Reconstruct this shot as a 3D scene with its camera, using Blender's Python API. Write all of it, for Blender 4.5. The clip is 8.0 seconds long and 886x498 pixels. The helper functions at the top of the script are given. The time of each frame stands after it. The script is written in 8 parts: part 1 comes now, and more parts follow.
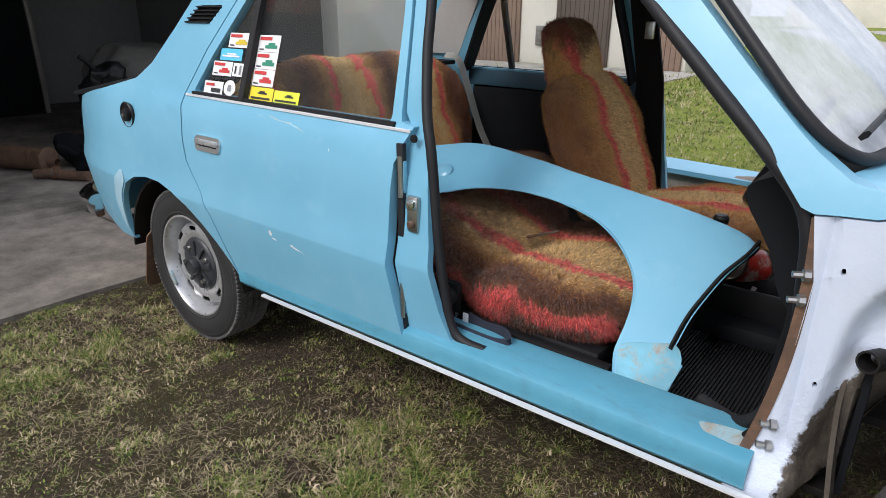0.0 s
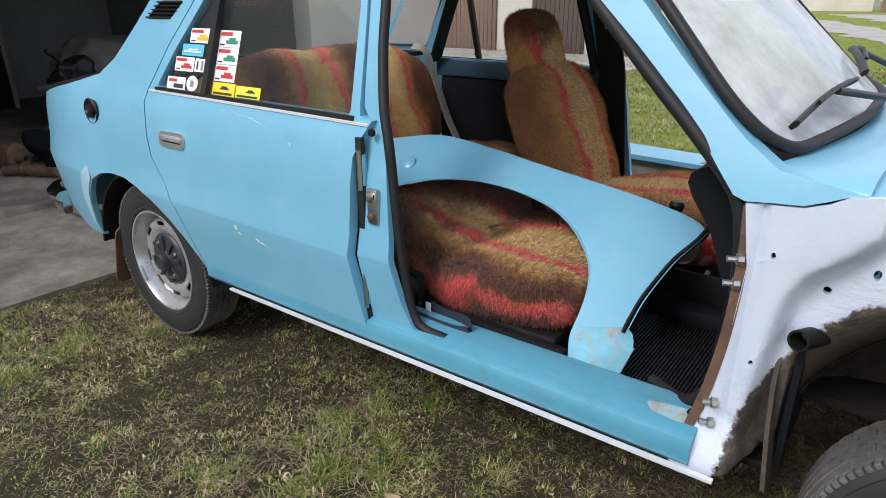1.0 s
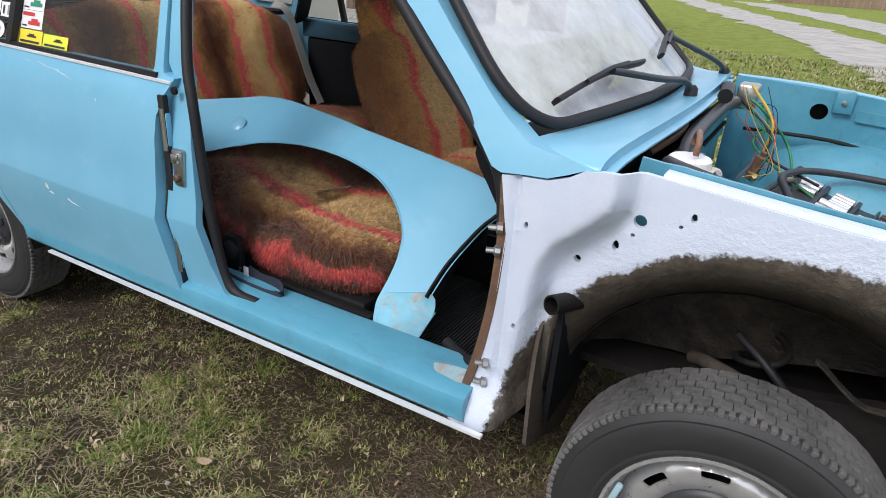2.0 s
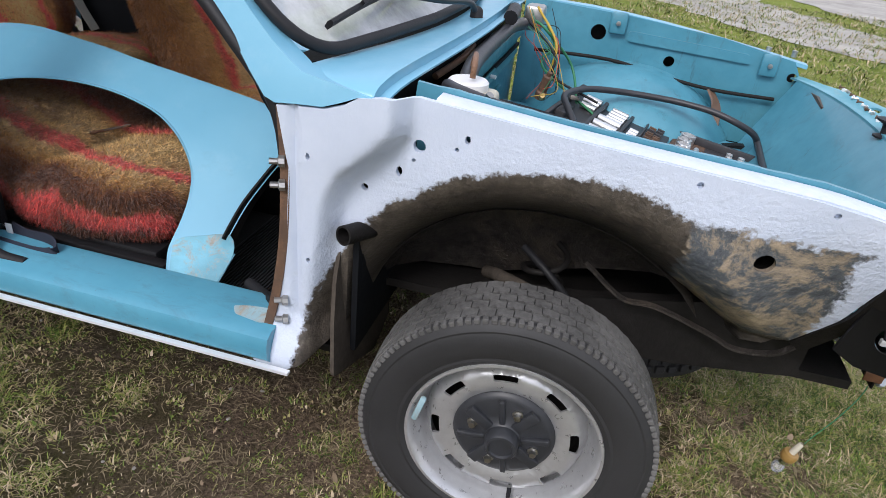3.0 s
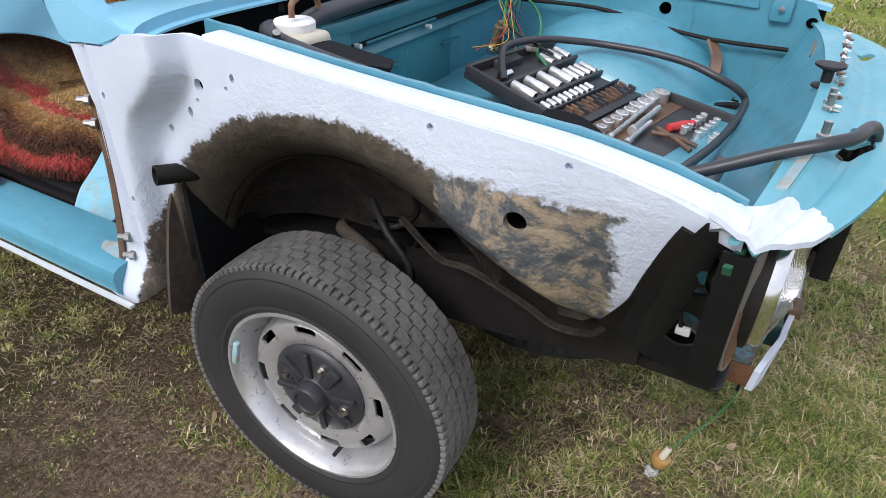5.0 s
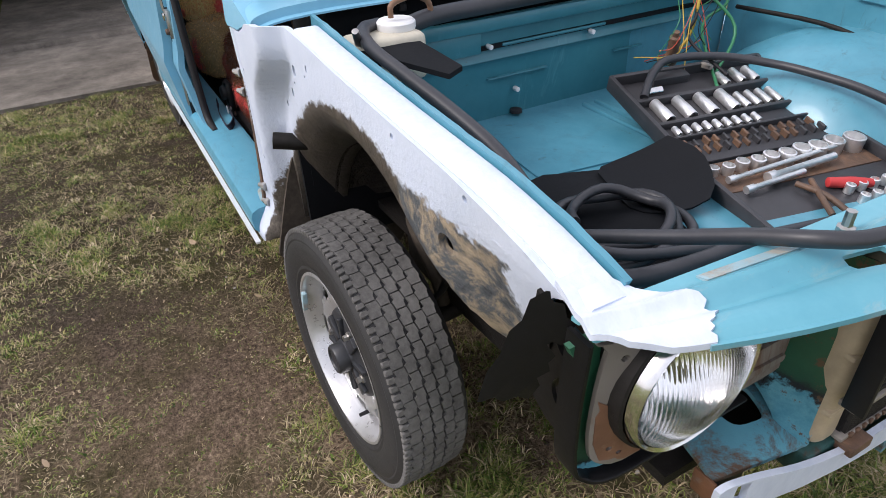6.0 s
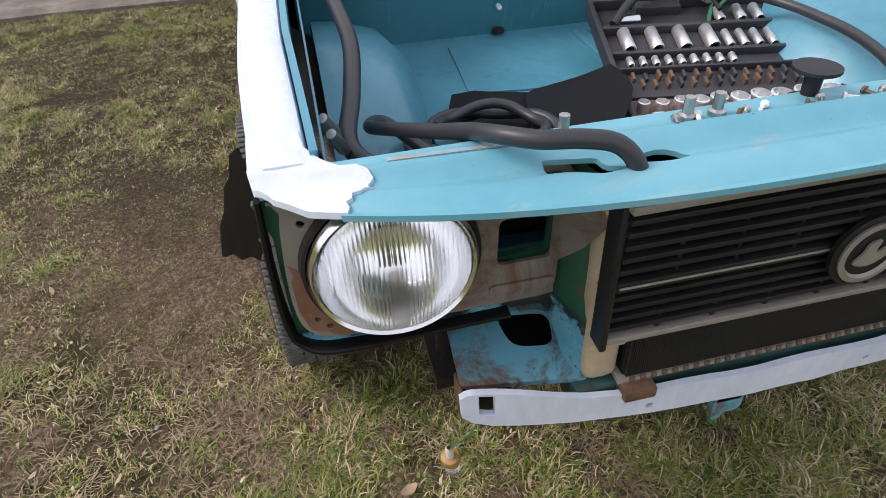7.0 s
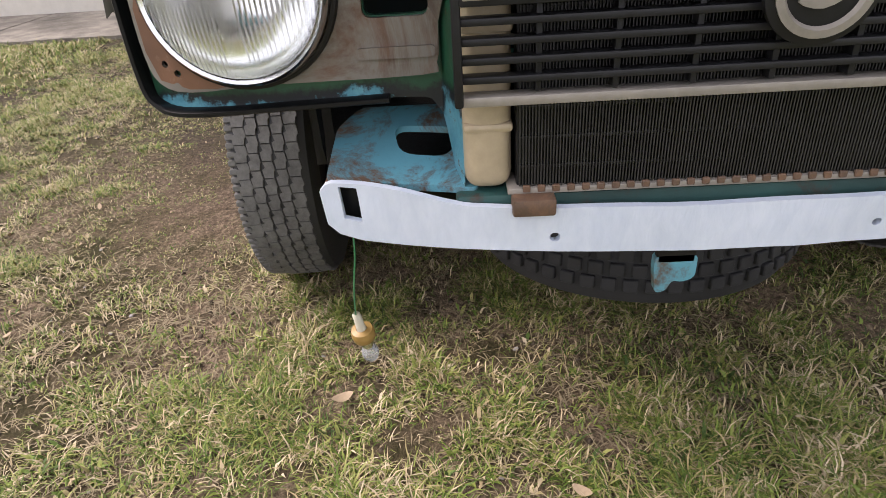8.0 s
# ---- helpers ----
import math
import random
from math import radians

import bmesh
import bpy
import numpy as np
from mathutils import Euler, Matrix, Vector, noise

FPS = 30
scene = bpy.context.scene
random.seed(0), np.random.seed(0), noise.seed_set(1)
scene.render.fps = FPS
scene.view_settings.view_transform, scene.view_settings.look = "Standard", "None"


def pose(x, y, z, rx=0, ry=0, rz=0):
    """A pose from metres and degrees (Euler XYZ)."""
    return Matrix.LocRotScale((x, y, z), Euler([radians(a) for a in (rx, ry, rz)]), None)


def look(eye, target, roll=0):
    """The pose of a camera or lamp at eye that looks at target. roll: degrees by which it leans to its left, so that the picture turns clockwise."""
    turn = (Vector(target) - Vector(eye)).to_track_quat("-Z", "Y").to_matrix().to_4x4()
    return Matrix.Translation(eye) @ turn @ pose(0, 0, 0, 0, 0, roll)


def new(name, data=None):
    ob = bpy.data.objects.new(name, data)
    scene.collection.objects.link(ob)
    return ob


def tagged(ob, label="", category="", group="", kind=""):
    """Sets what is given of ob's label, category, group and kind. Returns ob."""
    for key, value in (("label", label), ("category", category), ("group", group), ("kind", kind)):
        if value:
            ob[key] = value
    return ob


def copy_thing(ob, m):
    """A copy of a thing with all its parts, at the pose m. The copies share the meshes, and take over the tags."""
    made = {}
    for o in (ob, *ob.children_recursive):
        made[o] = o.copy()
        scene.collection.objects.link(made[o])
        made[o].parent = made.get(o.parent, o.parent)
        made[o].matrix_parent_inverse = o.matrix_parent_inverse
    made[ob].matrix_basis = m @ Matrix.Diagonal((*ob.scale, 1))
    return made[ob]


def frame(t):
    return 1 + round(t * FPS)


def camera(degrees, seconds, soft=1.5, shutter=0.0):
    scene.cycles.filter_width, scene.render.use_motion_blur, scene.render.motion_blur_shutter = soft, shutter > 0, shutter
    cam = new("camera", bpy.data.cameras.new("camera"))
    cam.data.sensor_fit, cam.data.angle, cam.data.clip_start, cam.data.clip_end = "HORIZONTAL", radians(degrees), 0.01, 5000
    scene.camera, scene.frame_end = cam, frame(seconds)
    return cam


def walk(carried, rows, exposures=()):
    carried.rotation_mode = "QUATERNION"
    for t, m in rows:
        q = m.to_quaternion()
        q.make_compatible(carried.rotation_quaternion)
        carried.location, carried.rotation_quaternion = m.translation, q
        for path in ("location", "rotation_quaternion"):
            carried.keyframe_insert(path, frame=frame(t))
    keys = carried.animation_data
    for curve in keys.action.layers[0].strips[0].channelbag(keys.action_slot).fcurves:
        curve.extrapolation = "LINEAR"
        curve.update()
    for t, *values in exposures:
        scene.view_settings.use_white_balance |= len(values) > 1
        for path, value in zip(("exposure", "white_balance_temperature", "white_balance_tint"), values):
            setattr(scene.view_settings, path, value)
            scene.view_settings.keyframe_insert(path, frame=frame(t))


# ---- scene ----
cam = camera(70.4, 8.0, soft=0.45)
PATH = [
    (0, (2.085, -1.024, 1.187), (0.909, 0.432, 0.482), 0.3),
    (0.5, (2.12, -1.03, 1.202), (0.957, 0.436, 0.498), -0.04),
    (1, (2.149, -1.014, 1.204), (1.023, 0.465, 0.466), -0.23),
    (1.5, (2.196, -0.971, 1.207), (1.187, 0.534, 0.361), 1.19),
    (2, (2.376, -0.882, 1.213), (1.488, 0.71, 0.39), 4.0),
    (2.2, (2.429, -0.847, 1.219), (1.625, 0.774, 0.367), 4.22),
    (3.3, (2.482, -0.828, 1.217), (2.169, 0.856, 0.185), 7.1),
    (3.5, (2.532, -0.811, 1.215), (2.167, 0.842, 0.151), 7.3),
    (4, (2.822, -0.732, 1.212), (2.042, 0.818, 0.217), 5.8),
    (4.5, (2.977, -0.7, 1.228), (2.161, 0.81, 0.201), 3.0),
    (5, (3.052, -0.552, 1.19), (2.225, 0.915, 0.111), 1.6),
    (5.1, (3.062, -0.498, 1.182), (2.233, 0.949, 0.078), 3.0),
    (5.2, (3.069, -0.434, 1.177), (2.175, 0.879, -0.038), 0.9),
    (6.3, (3.538, -0.12, 1.245), (2.006, 0.529, 0.135), -2.1),
    (6.5, (3.59, -0.042, 1.227), (2.057, 0.538, 0.081), -2.9),
    (7, (3.646, 0.227, 1.158), (2.1, 0.546, -0.07), -2.6),
    (7.3, (3.636, 0.355, 1.083), (2.072, 0.569, -0.146), -2.2),
    (7.5, (3.681, 0.422, 0.984), (2.051, 0.407, -0.175), -5.0),
    (8, (3.773, 0.51, 0.783), (2.041, 0.433, -0.214), -3.8),
]
EXPOSURES = [(0.0, 0.44, 6250, 14), (2.0, 0.44, 6230, 14), (3.5, 0.35, 6150, 15), (4.0, 0.36, 6180, 15), (4.5, 0.48, 6250, 15), (5.2, 0.56, 6280, 15), (6.5, 0.54, 6500, 18), (7.0, 0.54, 6550, 18), (7.5, 0.64, 6620, 18), (8.0, 1.17, 6750, 19)]
walk(cam, [(t, look(eye, target, roll)) for t, eye, target, roll in PATH], EXPOSURES)

# ---- light ----
SUN_UP, SUN_TURN = 45.0, 192.0
world = bpy.data.worlds.new("world")
scene.world = world
world.use_nodes = True
wn = world.node_tree
sky = wn.nodes.new("ShaderNodeTexSky")
sky.sky_type, sky.sun_disc = "NISHITA", False
sky.sun_elevation, sky.sun_rotation = radians(SUN_UP), radians(SUN_TURN)
sky.air_density, sky.dust_density, sky.ozone_density = 1.0, 4.0, 1.0
haze = wn.nodes.new("ShaderNodeMixRGB")
haze.inputs["Fac"].default_value = 0.72
haze.inputs["Color2"].default_value = (7.6, 7.9, 8.4, 1)
wn.links.new(sky.outputs[0], haze.inputs["Color1"])
back = wn.nodes["Background"]
wn.links.new(haze.outputs[0], back.inputs["Color"])
back.inputs["Strength"].default_value = 0.115
sun_data = bpy.data.lights.new("sun", "SUN")
sun_data.energy, sun_data.angle, sun_data.color = 1.65, radians(22), (1.0, 0.97, 0.92)
sun = new("sun", sun_data)
a, e = radians(SUN_TURN), radians(SUN_UP)
sun_dir = Vector((math.sin(a) * math.cos(e), math.cos(a) * math.cos(e), math.sin(e)))
sun.matrix_world = look(sun_dir * 30, (0, 0, 0))


# ---- material kit ----
class Mat:
    """A node material with short calls for noise, ramps and mixes."""

    def __init__(self, name, rough=0.5, metal=0.0, coat=0.0, spec=0.5):
        self.m = bpy.data.materials.new(name)
        self.m.use_nodes = True
        self.t = self.m.node_tree
        self.b = self.t.nodes["Principled BSDF"]
        self.b.inputs["Roughness"].default_value = rough
        self.b.inputs["Metallic"].default_value = metal
        self.b.inputs["Coat Weight"].default_value = coat
        self.b.inputs["Coat Roughness"].default_value = 0.12
        self.b.inputs["Specular IOR Level"].default_value = spec
        self.co = self.t.nodes.new("ShaderNodeNewGeometry").outputs["Position"]

    def node(self, kind, **kw):
        n = self.t.nodes.new(kind)
        for k, v in kw.items():
            n.inputs[k.replace("_", " ")].default_value = v
        return n

    def link(self, a, b):
        self.t.links.new(a, b)

    def noise(self, scale, detail=4.0, rough=0.6, dist=0.0, stretch=None):
        n = self.node("ShaderNodeTexNoise", Scale=scale, Detail=detail, Roughness=rough, Distortion=dist)
        src = self.co
        if stretch:
            v = self.t.nodes.new("ShaderNodeVectorMath")
            v.operation = "MULTIPLY"
            v.inputs[1].default_value = stretch
            self.link(self.co, v.inputs[0])
            src = v.outputs[0]
        self.link(src, n.inputs["Vector"])
        return n.outputs["Fac"]

    def ramp(self, fac, *stops):
        r = self.t.nodes.new("ShaderNodeValToRGB")
        el = r.color_ramp.elements
        while len(el) < len(stops):
            el.new(0.5)
        for i, (p, c) in enumerate(stops):
            el[i].position = p
            el[i].color = (*c, 1) if len(c) == 3 else c
        self.link(fac, r.inputs["Fac"])
        return r.outputs["Color"]

    def math(self, op, a, b=None, c=None):
        n = self.t.nodes.new("ShaderNodeMath")
        n.operation = op
        for i, v in enumerate((a, b, c)):
            if v is None:
                continue
            if isinstance(v, (int, float)):
                n.inputs[i].default_value = v
            else:
                self.link(v, n.inputs[i])
        return n.outputs[0]

    def mix(self, fac, a, b, mode="MIX"):
        n = self.t.nodes.new("ShaderNodeMixRGB")
        n.blend_type = mode
        for sock, v in zip(("Fac", "Color1", "Color2"), (fac, a, b)):
            if isinstance(v, (int, float)):
                n.inputs[sock].default_value = v
            elif isinstance(v, tuple):
                n.inputs[sock].default_value = (*v, 1)
            else:
                self.link(v, n.inputs[sock])
        return n.outputs[0]

    def xyz(self):
        n = self.t.nodes.new("ShaderNodeSeparateXYZ")
        self.link(self.co, n.inputs[0])
        return n.outputs

    def colour(self, c):
        if isinstance(c, tuple):
            self.b.inputs["Base Color"].default_value = (*c, 1)
        else:
            self.link(c, self.b.inputs["Base Color"])
        return self

    def set(self, name, v):
        if isinstance(v, (int, float)):
            self.b.inputs[name].default_value = v
        else:
            self.link(v, self.b.inputs[name])
        return self

    def bump(self, height, strength=0.3, dist=0.005):
        n = self.node("ShaderNodeBump", Strength=strength, Distance=dist)
        self.link(height, n.inputs["Height"])
        self.link(n.outputs[0], self.b.inputs["Normal"])
        return self


def simple(name, c, rough=0.5, metal=0.0, vary=0.25, scale=30.0, bump=0.1, coat=0.0, spec=0.5):
    """A plain material with two scales of tonal drift and fine relief."""
    k = Mat(name, rough, metal, coat, spec)
    big = k.noise(scale * 0.12, 3)
    fine = k.noise(scale * 2.5, 6, 0.7)
    f = k.math("MULTIPLY_ADD", big, 0.6, k.math("MULTIPLY", fine, 0.4))
    lo = tuple(x * (1 - vary) for x in c)
    hi = tuple(min(1, x * (1 + vary)) for x in c)
    k.colour(k.ramp(f, (0.3, lo), (0.7, hi)))
    k.set("Roughness", k.math("MULTIPLY_ADD", fine, 0.25, max(0.02, rough - 0.12)))
    if bump:
        k.bump(fine, bump, 0.002)
    return k.m


BLUE = (0.135, 0.43, 0.565)


def paint_material():
    k = Mat("blue_paint", 0.32, 0.0, 0.25)
    big = k.noise(2.2, 4)
    fine = k.noise(26, 6, 0.7)
    c = k.ramp(big, (0.3, (0.145, 0.385, 0.540)), (0.7, (0.195, 0.455, 0.610)))
    chalk = k.ramp(k.noise(7, 6, 0.75), (0.56, (0, 0, 0)), (0.75, (1, 1, 1)))
    c = k.mix(k.math("MULTIPLY", chalk, 0.20), c, (0.36, 0.58, 0.70))
    scratch = k.ramp(k.noise(16, 5, 0.75, 1.5, (0.25, 1, 5)), (0.70, (0, 0, 0)), (0.735, (1, 1, 1)))
    c = k.mix(k.math("MULTIPLY", scratch, 0.38), c, (0.62, 0.72, 0.76))
    dirt = k.ramp(k.noise(11, 8, 0.8), (0.60, (0, 0, 0)), (0.80, (1, 1, 1)))
    c = k.mix(k.math("MULTIPLY", dirt, 0.20), c, (0.10, 0.15, 0.15))
    k.colour(c)
    k.set("Roughness", k.math("MULTIPLY_ADD", fine, 0.28, 0.22))
    k.bump(k.math("ADD", k.noise(5, 3), k.math("MULTIPLY", fine, 0.05)), 0.10, 0.005)
    return k.m


def sill_material():
    """Deeper blue than the body paint, trodden and grimy."""
    k = Mat("sill_paint", 0.38, 0.0, 0.15)
    c = k.ramp(k.noise(3, 5, 0.7), (0.3, (0.070, 0.265, 0.375)), (0.7, (0.105, 0.335, 0.455)))
    grime = k.ramp(k.noise(13, 8, 0.8, 0.5, (0.6, 2, 1)), (0.52, (0, 0, 0)), (0.76, (1, 1, 1)))
    c = k.mix(k.math("MULTIPLY", grime, 0.5), c, (0.075, 0.115, 0.125))
    chip = k.ramp(k.noise(75, 4, 0.7), (0.70, (0, 0, 0)), (0.73, (1, 1, 1)))
    c = k.mix(k.math("MULTIPLY", chip, 0.7), c, (0.10, 0.07, 0.05))
    k.colour(c)
    k.set("Roughness", k.math("MULTIPLY_ADD", k.noise(26, 5), 0.3, 0.25))
    k.bump(k.noise(10, 4), 0.12, 0.004)
    return k.m


def bay_material():
    # the body's blue, with the bay's shade put into the base colour
    k = Mat("bay_paint_shaded", 0.4, 0.0, 0.3)
    c = k.ramp(k.noise(3, 5, 0.7), (0.3, (0.045, 0.205, 0.280)), (0.7, (0.095, 0.305, 0.400)))
    run = k.ramp(k.noise(26, 5, 0.7, 0.5, (1, 1, 0.22)), (0.60, (0, 0, 0)), (0.70, (1, 1, 1)))
    c = k.mix(k.math("MULTIPLY", run, 0.45), c, (0.045, 0.085, 0.095))
    dirt = k.ramp(k.noise(9, 9, 0.8, 0.6), (0.53, (0, 0, 0)), (0.74, (1, 1, 1)))
    c = k.mix(k.math("MULTIPLY", dirt, 0.45), c, (0.055, 0.10, 0.11))
    rust = k.ramp(k.noise(17, 7, 0.8), (0.69, (0, 0, 0)), (0.76, (1, 1, 1)))
    c = k.mix(k.math("MULTIPLY", rust, 0.6), c, (0.12, 0.07, 0.04))
    k.colour(c)
    k.set("Roughness", k.math("MULTIPLY_ADD", k.noise(30, 5), 0.3, 0.25))
    k.bump(k.noise(8, 4), 0.12, 0.006)
    return k.m


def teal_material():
    """The bulkhead's greener teal, also darkened for the shade on its upright face."""
    k = Mat("bulkhead_teal_shaded", 0.4, 0.0, 0.15)
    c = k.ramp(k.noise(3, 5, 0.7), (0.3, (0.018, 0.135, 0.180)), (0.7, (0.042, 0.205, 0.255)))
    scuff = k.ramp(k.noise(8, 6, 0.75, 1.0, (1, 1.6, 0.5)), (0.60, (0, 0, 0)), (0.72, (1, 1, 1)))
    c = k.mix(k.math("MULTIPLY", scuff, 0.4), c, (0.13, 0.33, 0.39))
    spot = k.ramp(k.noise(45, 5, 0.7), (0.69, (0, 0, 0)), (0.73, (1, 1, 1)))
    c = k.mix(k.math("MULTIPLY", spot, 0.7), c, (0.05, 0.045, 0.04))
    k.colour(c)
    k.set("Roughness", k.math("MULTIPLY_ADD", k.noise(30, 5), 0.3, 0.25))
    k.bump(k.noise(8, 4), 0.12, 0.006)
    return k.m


def house_material():
    """Stone-guard with brushed ridges, dried mud and scraped spots."""
    k = Mat("wheel_house_guard", 0.62, spec=0.3)
    mud = k.noise(6, 7, 0.75, 0.8)
    c = k.ramp(k.noise(45, 6, 0.75), (0.35, (0.012, 0.010, 0.009)), (0.7, (0.052, 0.044, 0.036)))
    c = k.mix(k.ramp(mud, (0.52, (0, 0, 0)), (0.74, (0.8, 0.8, 0.8))), c, (0.105, 0.082, 0.060))
    pale = k.ramp(k.noise(24, 6, 0.8), (0.68, (0, 0, 0)), (0.74, (1, 1, 1)))
    c = k.mix(k.math("MULTIPLY", pale, 0.6), c, (0.20, 0.18, 0.15))
    k.colour(c)
    k.bump(k.math("ADD", k.noise(70, 5, 0.7), k.math("MULTIPLY", mud, 2.0)), 0.9, 0.010)
    return k.m


def slam_material():
    """Weathered turquoise paint, dulled and rubbed through to beige."""
    k = Mat("worn_slam_paint", 0.45)
    c = k.ramp(k.noise(4, 6, 0.7), (0.3, (0.085, 0.30, 0.38)), (0.7, (0.145, 0.385, 0.465)))
    wear = k.ramp(k.noise(7, 7, 0.75, 1.0, (1.6, 0.5, 1)), (0.56, (0, 0, 0)), (0.68, (1, 1, 1)))
    c = k.mix(k.math("MULTIPLY", wear, 0.55), c, (0.34, 0.36, 0.33))
    spot = k.ramp(k.noise(60, 5, 0.7), (0.70, (0, 0, 0)), (0.74, (1, 1, 1)))
    c = k.mix(k.math("MULTIPLY", spot, 0.7), c, (0.09, 0.06, 0.04))
    k.colour(c)
    k.set("Roughness", k.math("MULTIPLY_ADD", k.noise(25, 5), 0.35, 0.28))
    k.bump(k.noise(9, 4), 0.12, 0.004)
    return k.m


def white_material():
    k = Mat("white_primer", 0.55)
    big = k.noise(4, 5, 0.7)
    c = k.ramp(big, (0.3, (0.52, 0.585, 0.70)), (0.7, (0.61, 0.665, 0.77)))
    brush = k.noise(60, 5, 0.65, 0.4, (1, 1, 0.35))
    c = k.mix(0.12, c, k.ramp(brush, (0.35, (0.35, 0.42, 0.55)), (0.65, (0.9, 0.93, 1.0))))
    k.colour(c)
    k.bump(k.math("ADD", brush, k.math("MULTIPLY", k.noise(14, 4), 1.2)), 0.32, 0.004)
    return k.m


def wing_material():
    """White brushed primer over black stone-guard, with a ragged edge round the wheel arch and a bare tan patch in front."""
    k = Mat("primed_inner_wing", 0.55)
    x, y, z = k.xyz()
    dx = k.math("SUBTRACT", x, 2.46)
    dz = k.math("SUBTRACT", z, 0.36)
    r = k.math("SQRT", k.math("ADD", k.math("MULTIPLY", dx, dx), k.math("MULTIPLY", dz, dz)))
    rag = k.math("SUBTRACT", k.noise(52, 4, 0.62), 0.5)
    soft = k.math("SUBTRACT", k.noise(9, 4), 0.5)
    edge = k.math("ADD", r, k.math("ADD", k.math("MULTIPLY", rag, 0.032), k.math("ADD", k.math("MULTIPLY", k.math("SUBTRACT", k.noise(170, 3, 0.6), 0.5), 0.018), k.math("MULTIPLY", soft, 0.04))))
    # the front patch: a second, squarer bare field
    px = k.math("MULTIPLY", k.math("ABSOLUTE", k.math("SUBTRACT", x, 2.775)), 0.90)
    pz = k.math("ABSOLUTE", k.math("SUBTRACT", z, 0.685))
    box = k.math("ADD", k.math("MAXIMUM", px, pz), k.math("ADD", k.math("MULTIPLY", rag, 0.06), k.math("MULTIPLY", soft, 0.04)))
    step = lambda v, at, w: k.math("MINIMUM", 1.0, k.math("MAXIMUM", 0.0, k.math("MULTIPLY", k.math("SUBTRACT", at, v), 1 / w)))
    in_arch = step(edge, 0.485, 0.008)
    in_patch = step(box, 0.122, 0.010)
    bare = k.math("MAXIMUM", in_arch, in_patch)
    low = k.math("MULTIPLY", step(z, 0.66, 0.02), step(x, 2.3, 0.05))
    line = k.math("MULTIPLY_ADD", z, 0.26, 1.892)
    bare = k.math("MAXIMUM", bare, k.math("MULTIPLY", low, step(line, k.math("ADD", x, k.math("MULTIPLY", rag, 0.05)), 0.004)))
    white = k.ramp(k.noise(4, 5, 0.7), (0.3, (0.52, 0.585, 0.70)), (0.7, (0.61, 0.665, 0.77)))
    tar = k.ramp(k.noise(40, 7, 0.8), (0.35, (0.008, 0.007, 0.006)), (0.62, (0.030, 0.026, 0.022)), (0.8, (0.10, 0.085, 0.07)))
    tan = k.ramp(k.noise(7.5, 7, 0.78, 0.4), (0.38, (0.050, 0.060, 0.075)), (0.46, (0.10, 0.115, 0.13)), (0.505, (0.28, 0.235, 0.18)), (0.60, (0.50, 0.40, 0.28)))
    far = k.math("SMOOTH_MIN", 1.0, k.math("MAXIMUM", 0.0, k.math("MULTIPLY", k.math("SUBTRACT", r, 0.385), 10.0)), 0.2)
    # dusty guard: the lit outer roll is painted paler than the turned-in edge
    dusty = k.ramp(k.noise(28, 7, 0.8), (0.36, (0.048, 0.040, 0.033)), (0.56, (0.135, 0.112, 0.088)), (0.74, (0.29, 0.25, 0.20)))
    tarry = k.mix(k.math("MULTIPLY", far, 0.75), tar, dusty)
    tarry = k.mix(k.math("MULTIPLY", in_patch, 0.85), tarry, tan)
    k.colour(k.mix(bare, white, tarry))
    k.set("Roughness", k.math("MULTIPLY_ADD", bare, -0.1, 0.55))
    relief = k.math("MULTIPLY_ADD", bare, k.math("MULTIPLY", k.noise(110, 4, 0.6), -1.6), k.noise(60, 5, 0.65, 0.4, (1, 1, 0.4)))
    fringe = k.math("MAXIMUM", 0.0, k.math("SUBTRACT", 1.0, k.math("MULTIPLY", k.math("ABSOLUTE", k.math("SUBTRACT", edge, 0.475)), 14.0)))
    square = k.math("MAXIMUM", 0.0, k.math("SUBTRACT", 1.0, k.math("MULTIPLY", k.math("ABSOLUTE", k.math("SUBTRACT", box, 0.115)), 14.0)))
    rough_rim = k.math("MULTIPLY", k.math("MAXIMUM", fringe, square), k.noise(95, 4, 0.65))
    k.bump(k.math("ADD", k.math("ADD", relief, k.math("MULTIPLY", rough_rim, 4.5)), k.math("MULTIPLY", k.noise(150, 3, 0.6), 0.25)), 0.30, 0.005)
    return k.m


def rust_mix(name, base, rust, amount=0.6, scale=14, rough=0.6, metal=0.0):
    k = Mat(name, rough, metal)
    f = k.ramp(k.noise(scale, 8, 0.75, 0.5), (amount - 0.07, (0, 0, 0)), (amount + 0.05, (1, 1, 1)))
    tone = k.ramp(k.noise(scale * 0.4, 4), (0.3, tuple(v * 0.7 for v in base)), (0.7, tuple(min(1, v * 1.3) for v in base)))
    rc = k.ramp(k.noise(scale * 3, 6, 0.7), (0.3, tuple(v * 0.55 for v in rust)), (0.7, rust))
    k.colour(k.mix(f, tone, rc))
    k.bump(k.noise(scale * 5, 6, 0.7), 0.25, 0.003)
    return k.m


